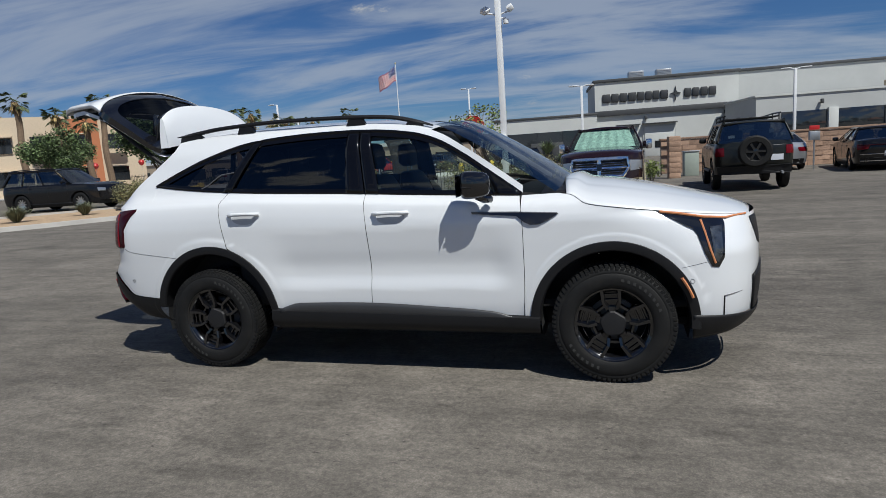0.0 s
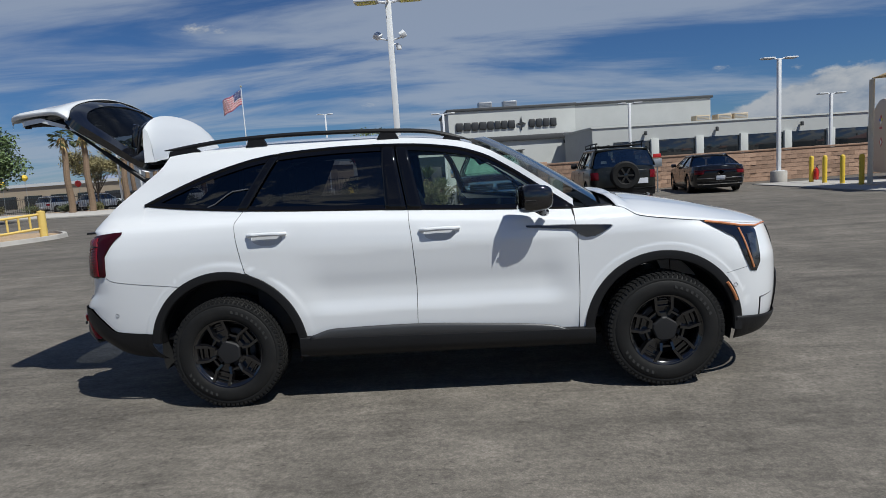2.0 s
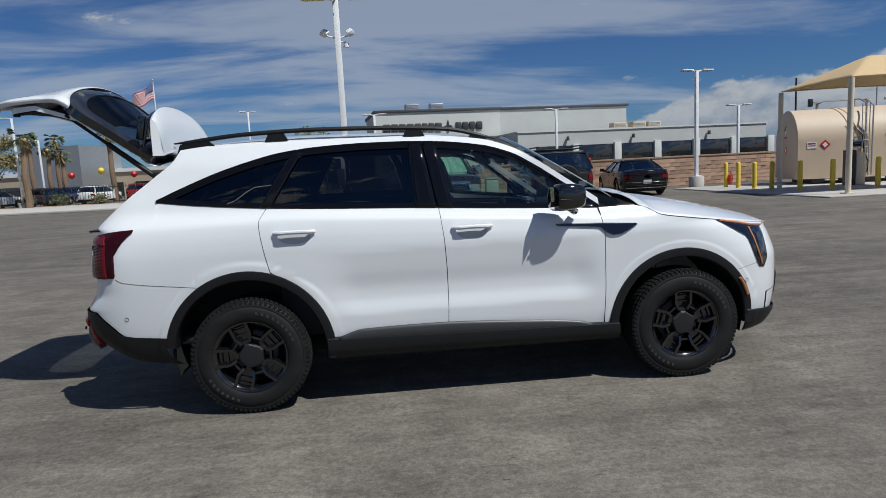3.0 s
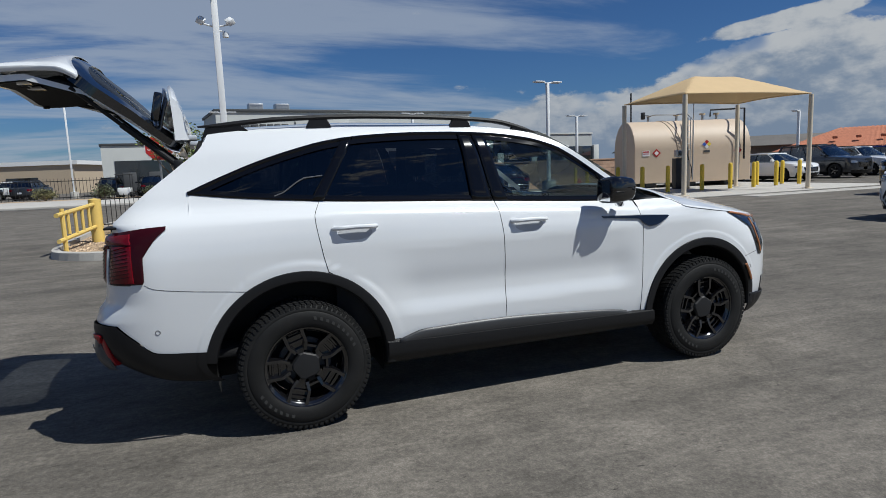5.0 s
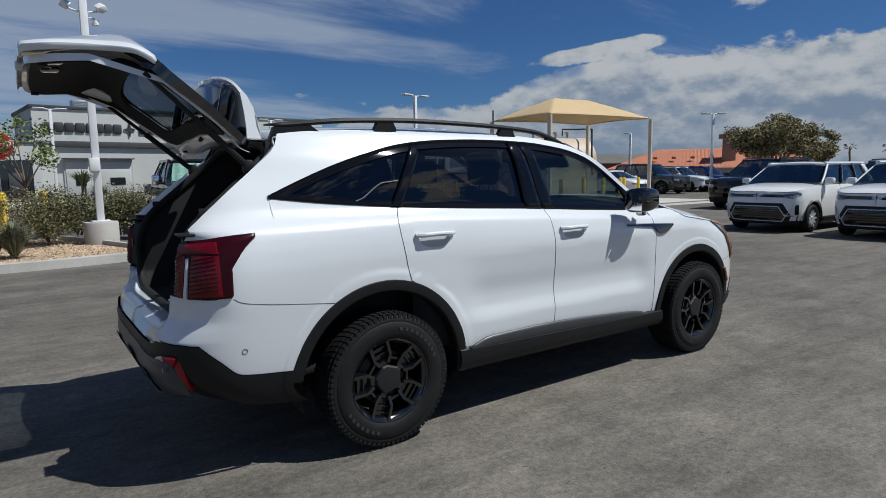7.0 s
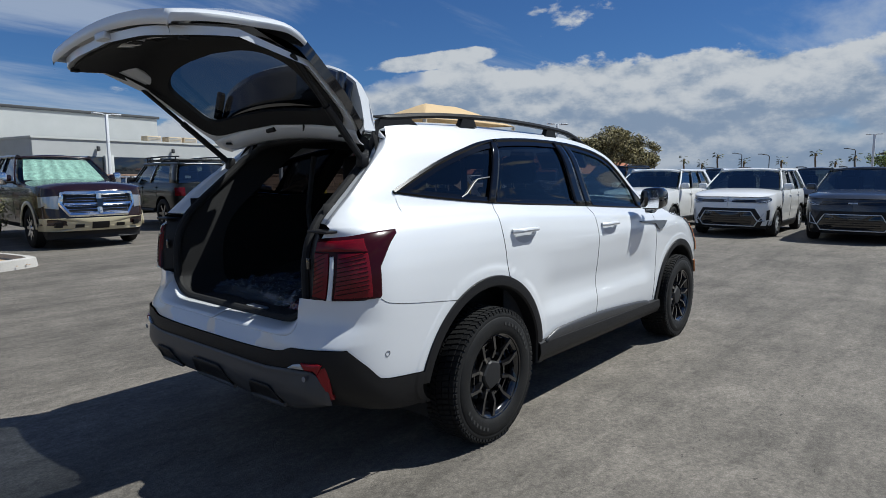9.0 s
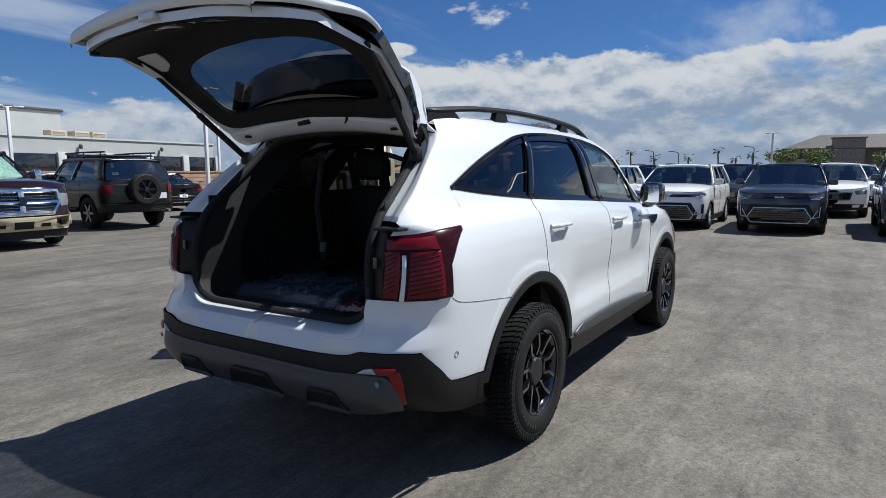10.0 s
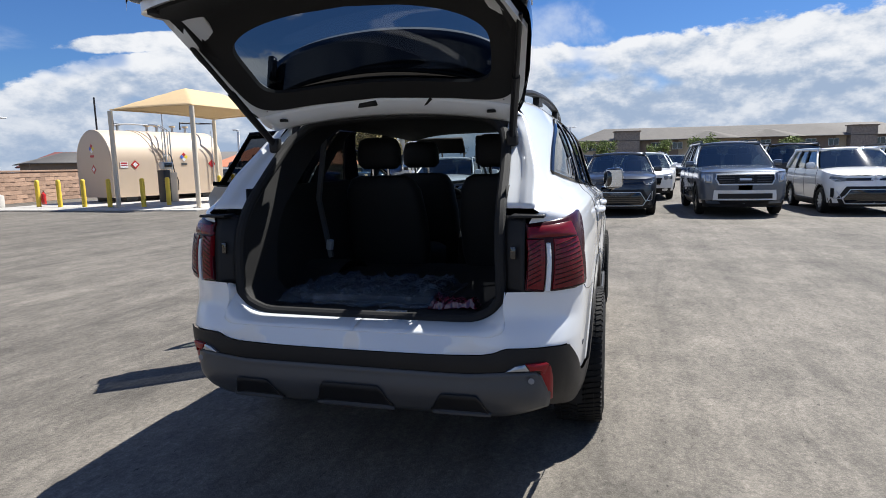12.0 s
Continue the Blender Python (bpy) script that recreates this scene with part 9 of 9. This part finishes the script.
def palm(at, h, label, seed=1, r=0.22, frond=1.5, n=34):
    p = thing("palm_tree", label, "palm tree", "palms", (at[0], at[1], 0))
    rnd = random.Random(seed)
    lean = rnd.uniform(-0.25, 0.25)
    pts = [(lean * (i / 10) ** 2, 0.1 * math.sin(i), h * i / 10) for i in range(11)]
    bar("trunk", pts, r, PALM_BARK, p, "rough palm trunk", seg=10, r_end=r * 0.75)
    verts, faces = [], []
    top = Vector(pts[-1])
    for k in range(n):
        a = 2 * math.pi * k / n * 2.4 + rnd.uniform(-0.2, 0.2)
        up = rnd.uniform(-0.9, 1.0)
        d = Vector((math.cos(a), math.sin(a), 0))
        s = Vector((-math.sin(a), math.cos(a), 0))
        stalk = top + d * frond * 0.45 + Vector((0, 0, up * frond * 0.45))
        for j in range(11):
            q = -1 + 2 * j / 10
            tip = stalk + (d * (0.62 * (1 - 0.5 * abs(q))) + s * 0.55 * q + Vector((0, 0, up * 0.35 - 0.25 * abs(q) - 0.12))) * frond * 0.75
            b = len(verts)
            w = s * 0.022 * frond + Vector((0, 0, 0.014))
            verts += [stalk - w, stalk + w, (stalk + tip) / 2 + w * 1.2 + Vector((0, 0, 0.05)), tip]
            faces += [(b, b + 1, b + 2), (b, b + 2, b + 3)]
        b = len(verts)
        verts += [top - s * 0.02, top + s * 0.02, stalk + s * 0.015, stalk - s * 0.015]
        faces.append((b, b + 1, b + 2, b + 3))
    mesh_ob("crown", verts, faces, LEAF["palm"], p, "fan-shaped fronds", smooth=False)
    # dead skirt under the crown
    verts, faces = [], []
    for k in range(60):
        a = rnd.uniform(0, 6.28)
        d, s = Vector((math.cos(a), math.sin(a), 0)), Vector((-math.sin(a), math.cos(a), 0))
        q = top + d * r * 0.7 + Vector((0, 0, rnd.uniform(-0.5, 0.0)))
        b = len(verts)
        verts += [q - s * 0.07, q + s * 0.07, q + d * 0.35 + Vector((0, 0, -rnd.uniform(0.4, 0.9)))]
        faces.append((b, b + 1, b + 2))
    mesh_ob("dry_skirt", verts, faces, LEAF["straw"], p, smooth=False)
    return p


# the near island
shrub((-2.4, 12.0), 1.15, 1.4, "dense green shrub with sparse red flowers", "shrub", 9000, 3, 0.045, 70)
shrub((-0.9, 12.8), 1.0, 1.35, "dense green shrub beside the lamp post", "shrub", 8000, 4, 0.045, 40)
shrub((-1.75, 13.4), 0.75, 1.10, "dense green shrub on the island", "dark", 5000, 5, 0.045)
tuft((-3.35, 9.9), 0.42, 0.62, "dry straw-coloured grass tuft on gravel", "straw", 420, 1)
tuft((-3.75, 9.7), 0.36, 0.55, "dry straw-coloured grass tuft on gravel", "straw", 320, 2)
tuft((-3.05, 9.6), 0.55, 0.80, "grey-green grass tuft on gravel", "grey", 460, 3)
tuft((-2.5, 13.6), 0.62, 0.75, "spiky green yucca on the island", "yucca", 130, 4, 0.022, "yucca", "yucca", 0.9, "yuccas")
tree((-2.75, 14.3, 0.1), 2.75, 0.85, "young sparse tree tied to stakes", "light", 900, 0.075, 6, 7, 0.34, 0.045, 0.42)
tuft((-1.25, 18.6), 0.75, 0.95, "spiky yucca beside the drive", "yucca", 180, 5, 0.03, "yucca", "yucca", 0.9, "yuccas")
for k, (x, y, h) in enumerate(((-1.2, 18.4, 1.25), (-0.7, 19.2, 0.8))):
    yt = thing("yucca", "tree yucca with a spiky head", "yucca", "yuccas", (x, y, 0))
    bar("trunk", [(0, 0, 0), (0.03, 0, h)], 0.07, BARK, yt, seg=8)
    hd = tuft((0, 0, 0), 0.55, 0.55, "", "yucca", 160, 8 + k, 0.022, "head", "", 0.9, "")
    for key in ("label", "category", "group"):
        if key in hd:
            del hd[key]
    blades = hd.children[0]
    blades.parent = yt
    blades.location = (0, 0, h)
    bpy.data.objects.remove(hd)
shrub((0.6, 19.4, 0.0), 0.55, 0.95, "loose green shrub by the gate pier", "dark", 1400, 9, 0.06)
shrub((2.5, 19.6, 0.0), 0.5, 0.95, "loose green shrub by the gate pier", "light", 900, 10, 0.06)
# the bed along the drive
shrub((-19.9, 17.8, 0.05), 1.25, 1.6, "grey-green rounded shrub by the kerb", "shrub", 6500, 12, 0.06)
tuft((-20.3, 12.6, 0.05), 0.85, 0.80, "grey dry tuft on the bed", "grey", 420, 14, 0.014)
tuft((-19.5, 14.9, 0.05), 0.75, 0.72, "grey dry tuft on the bed", "grey", 380, 15, 0.014)
tuft((-22.5, 8.4, 0.05), 0.6, 0.6, "grey dry tuft on the bed", "grey", 240, 16, 0.016)
tree((-32.2, 25.6), 4.1, 1.45, "feathery green desert tree", "palo", 15000, 0.13, 21, 11, 0.50, 0.10, 0.15, 0.05, 1.0)
tree((-39.6, 24.0), 3.4, 1.5, "feathery green desert tree", "palo", 9000, 0.14, 25, 10, 0.50, 0.10, 0.15, 0.05, 1.0)
tree((-30.2, 32.2), 5.4, 2.1, "broad green desert tree by the drive", "palo", 24000, 0.17, 28, 13, 0.62, 0.12, 0.10, 0.05, 0.85)
tree((-35.0, 52.5), 5.9, 2.3, "olive desert tree behind the fence", "pine", 12000, 0.15, 22, 10, 0.42, 0.10, 0.25, 0.05, 0.8)
for k in range(12):
    x = -44.0 + 3.4 * k + 0.6 * math.sin(k * 7)
    shrub((x, 50.0 - 0.14 * (x + 37.4), 0.1), 1.0 + 0.25 * math.sin(k * 3.1), 1.05 + 0.2 * math.cos(k * 5), "rounded shrub along the far pavement", "dark" if k % 3 else "shrub", 900, 30 + k, 0.11)
# palms
for k, (x, y, h) in enumerate(((-44.8, 33.5, 8.0), (-40.8, 37.9, 8.0), (-41.8, 37.0, 6.3), (-43.0, 35.6, 6.9), (-33.1, 45.6, 6.4), (-32.2, 47.0, 6.6), (-29.5, 47.8, 5.8),
                               (-38.5, 65.5, 6.9), (-37.1, 66.2, 6.0), (-35.9, 67.0, 5.3), (-36.5, 66.9, 6.9), (-27.0, 58.0, 6.6), (-49.0, 30.0, 7.5))):
    palm((x, y), h, "tall fan palm with a rough trunk", 40 + k, 0.28, 1.2, 26)
for k in range(15):
    a = radians(-3 + 2.0 * k + 0.7 * math.sin(k * 5))
    palm((235 * math.cos(a), 235 * math.sin(a)), 7.0 + 1.6 * math.sin(k * 2.3), "distant fan palm on the skyline", 60 + k, 0.35, 2.4, 12)
# big pine beyond the far row and small trees by the flats
tree((37.6, 16.6), 4.3, 2.35, "broad olive pine tree", "pine", 26000, 0.13, 26, 13, 0.42, 0.16, 0.22, 0.05, 0.6)
tree((40.4, 15.2), 3.6, 1.5, "smaller olive pine tree", "pine", 9000, 0.12, 27, 9, 0.36, 0.12, 0.22, 0.05, 0.6)
for k, (x, y) in enumerate(((96.0, 0.5), (97.0, -8.0), (95.0, -14.0), (96.0, 4.5), (98.0, -27.0))):
    tree((x, y), 4.2, 1.9, "light green tree before the flats", "light", 1500, 0.24, 70 + k, 7, 0.45, 0.12, 0.3)

# ---- cars in the far lots ----
ROW = [(c_, (a_[0], a_[1] + 3.0 if a_[0] < -12 else a_[1]), t_) for c_, a_, t_ in [("white", (-28.0, 54.0), 80), ("red", (-24.0, 55.0), 80), ("graphite", (-32.0, 53.0), 80), ("black", (-20.5, 54.5), 80), ("green", (-23.0, 60.5), 80), ("white", (-36.5, 52.5), 80),
       ("silver", (-40.5, 52.0), 80), ("blue", (-33.0, 60.0), 80), ("black", (-10.0, 53.2), 100), ("black", (-7.0, 53.5), 100), ("graphite", (-17.0, 56.0), 80), ("white", (-19.5, 62.0), 80)]]
made = {}
for col, at, turn in ROW:
    if col in made:
        c = copy_thing(made[col], pose(at[0], at[1], 0, 0, 0, turn))
    else:
        made[col] = vehicle("suv", f"{col} SUV parked in a far lot outside", dict(SMALL_SUV, paint=col), at, turn, "cars in the far lots")
for col, at in (("white", (26.5, 4.2)), ("graphite", (33.0, -3.0)), ("white", (33.0, 1.0)), ("silver", (40.0, -5.0)), ("black", (33.0, 4.0)), ("white", (26.0, -9.0)), ("graphite", (40.0, 1.5)), ("blue", (33.0, -8.0)), ("white", (24.5, -13.0)), ("graphite", (19.5, 3.8))):
    copy_thing(made[col], pose(at[0], at[1], 0, 0, 0, 180))
cart = thing("golf_cart", "small golf cart before the service bay", "cart", at=(-8.6, 50.6, 0), turn=90)
part("seat_box", box_bm((1.2, 1.0, 0.6), (0, 0, 0.5), 0.08), PAINT["white"], cart)
part("cart_roof", box_bm((1.8, 1.15, 0.06), (0, 0, 1.85), 0.02), CORNICE, cart)
for sx in (-0.75, 0.75):
    for sy in (-0.5, 0.5):
        bar("roof_post", [(sx, sy, 0.5), (sx, sy, 1.84)], 0.025, BLACK_IRON, cart, seg=6)
        simple_wheel(cart, (sx * 0.9, sy, 0.24), 1 if sy > 0 else -1, 0.24, 5, STEEL, 0.18)

# balloons over the far lot
for k, (x, y, z, m) in enumerate(((-27.0, 50.0, 2.6, "red"), (-25.0, 51.0, 2.9, "yellow"), (-22.5, 51.5, 2.5, "red"), (-30.5, 49.0, 2.6, "yellow"), (-34.5, 49.0, 2.6, "red"), (-40.0, 47.0, 2.9, "yellow"), (-43.0, 44.0, 2.8, "red"), (-45.5, 41.0, 2.7, "red"), (-39.0, 48.5, 3.4, "yellow"))):
    bl = thing("balloon", f"{m} round balloon on a cord over the lot", "balloon", "balloons", (x, y, 0))
    lathe("ball", [(0.0, z - 0.30), (0.10, z - 0.27), (0.24, z - 0.12), (0.28, z + 0.04), (0.20, z + 0.22), (0.0, z + 0.30)], RED_SIGN if m == "red" else YELLOW, bl, seg=16, axis="z")
    bar("cord", [(0, 0, 0), (0.05, 0, z - 0.3)], 0.012, STEEL, bl, seg=4)

# ---- blocks of the wall, last ----
bmesh_block = box_bm((0.585, 0.10, 0.188), (0, 0, 0), 0.0)
for v in bmesh_block.verts:
    v.co += Vector((0, 0.012 * math.sin(v.co.x * 40 + v.co.z * 70), 0))
block_me = bpy.data.meshes.new("block")
bmesh_block.to_mesh(block_me)
bmesh_block.free()
block_me.materials.append(BLOCK)
for row in range(7):
    for k in range(38):
        ob = new("block", block_me)
        ob.parent = wall
        x = -11.2 + 0.60 * k + (0.30 if row % 2 else 0.0)
        if x > 11.3:
            ob.location = (11.2 - 0.6 * 0.5, -0.105, 0.105 + 0.2 * row)
        else:
            ob.location = (x, -0.095 - 0.018 * random.random(), 0.105 + 0.2 * row)
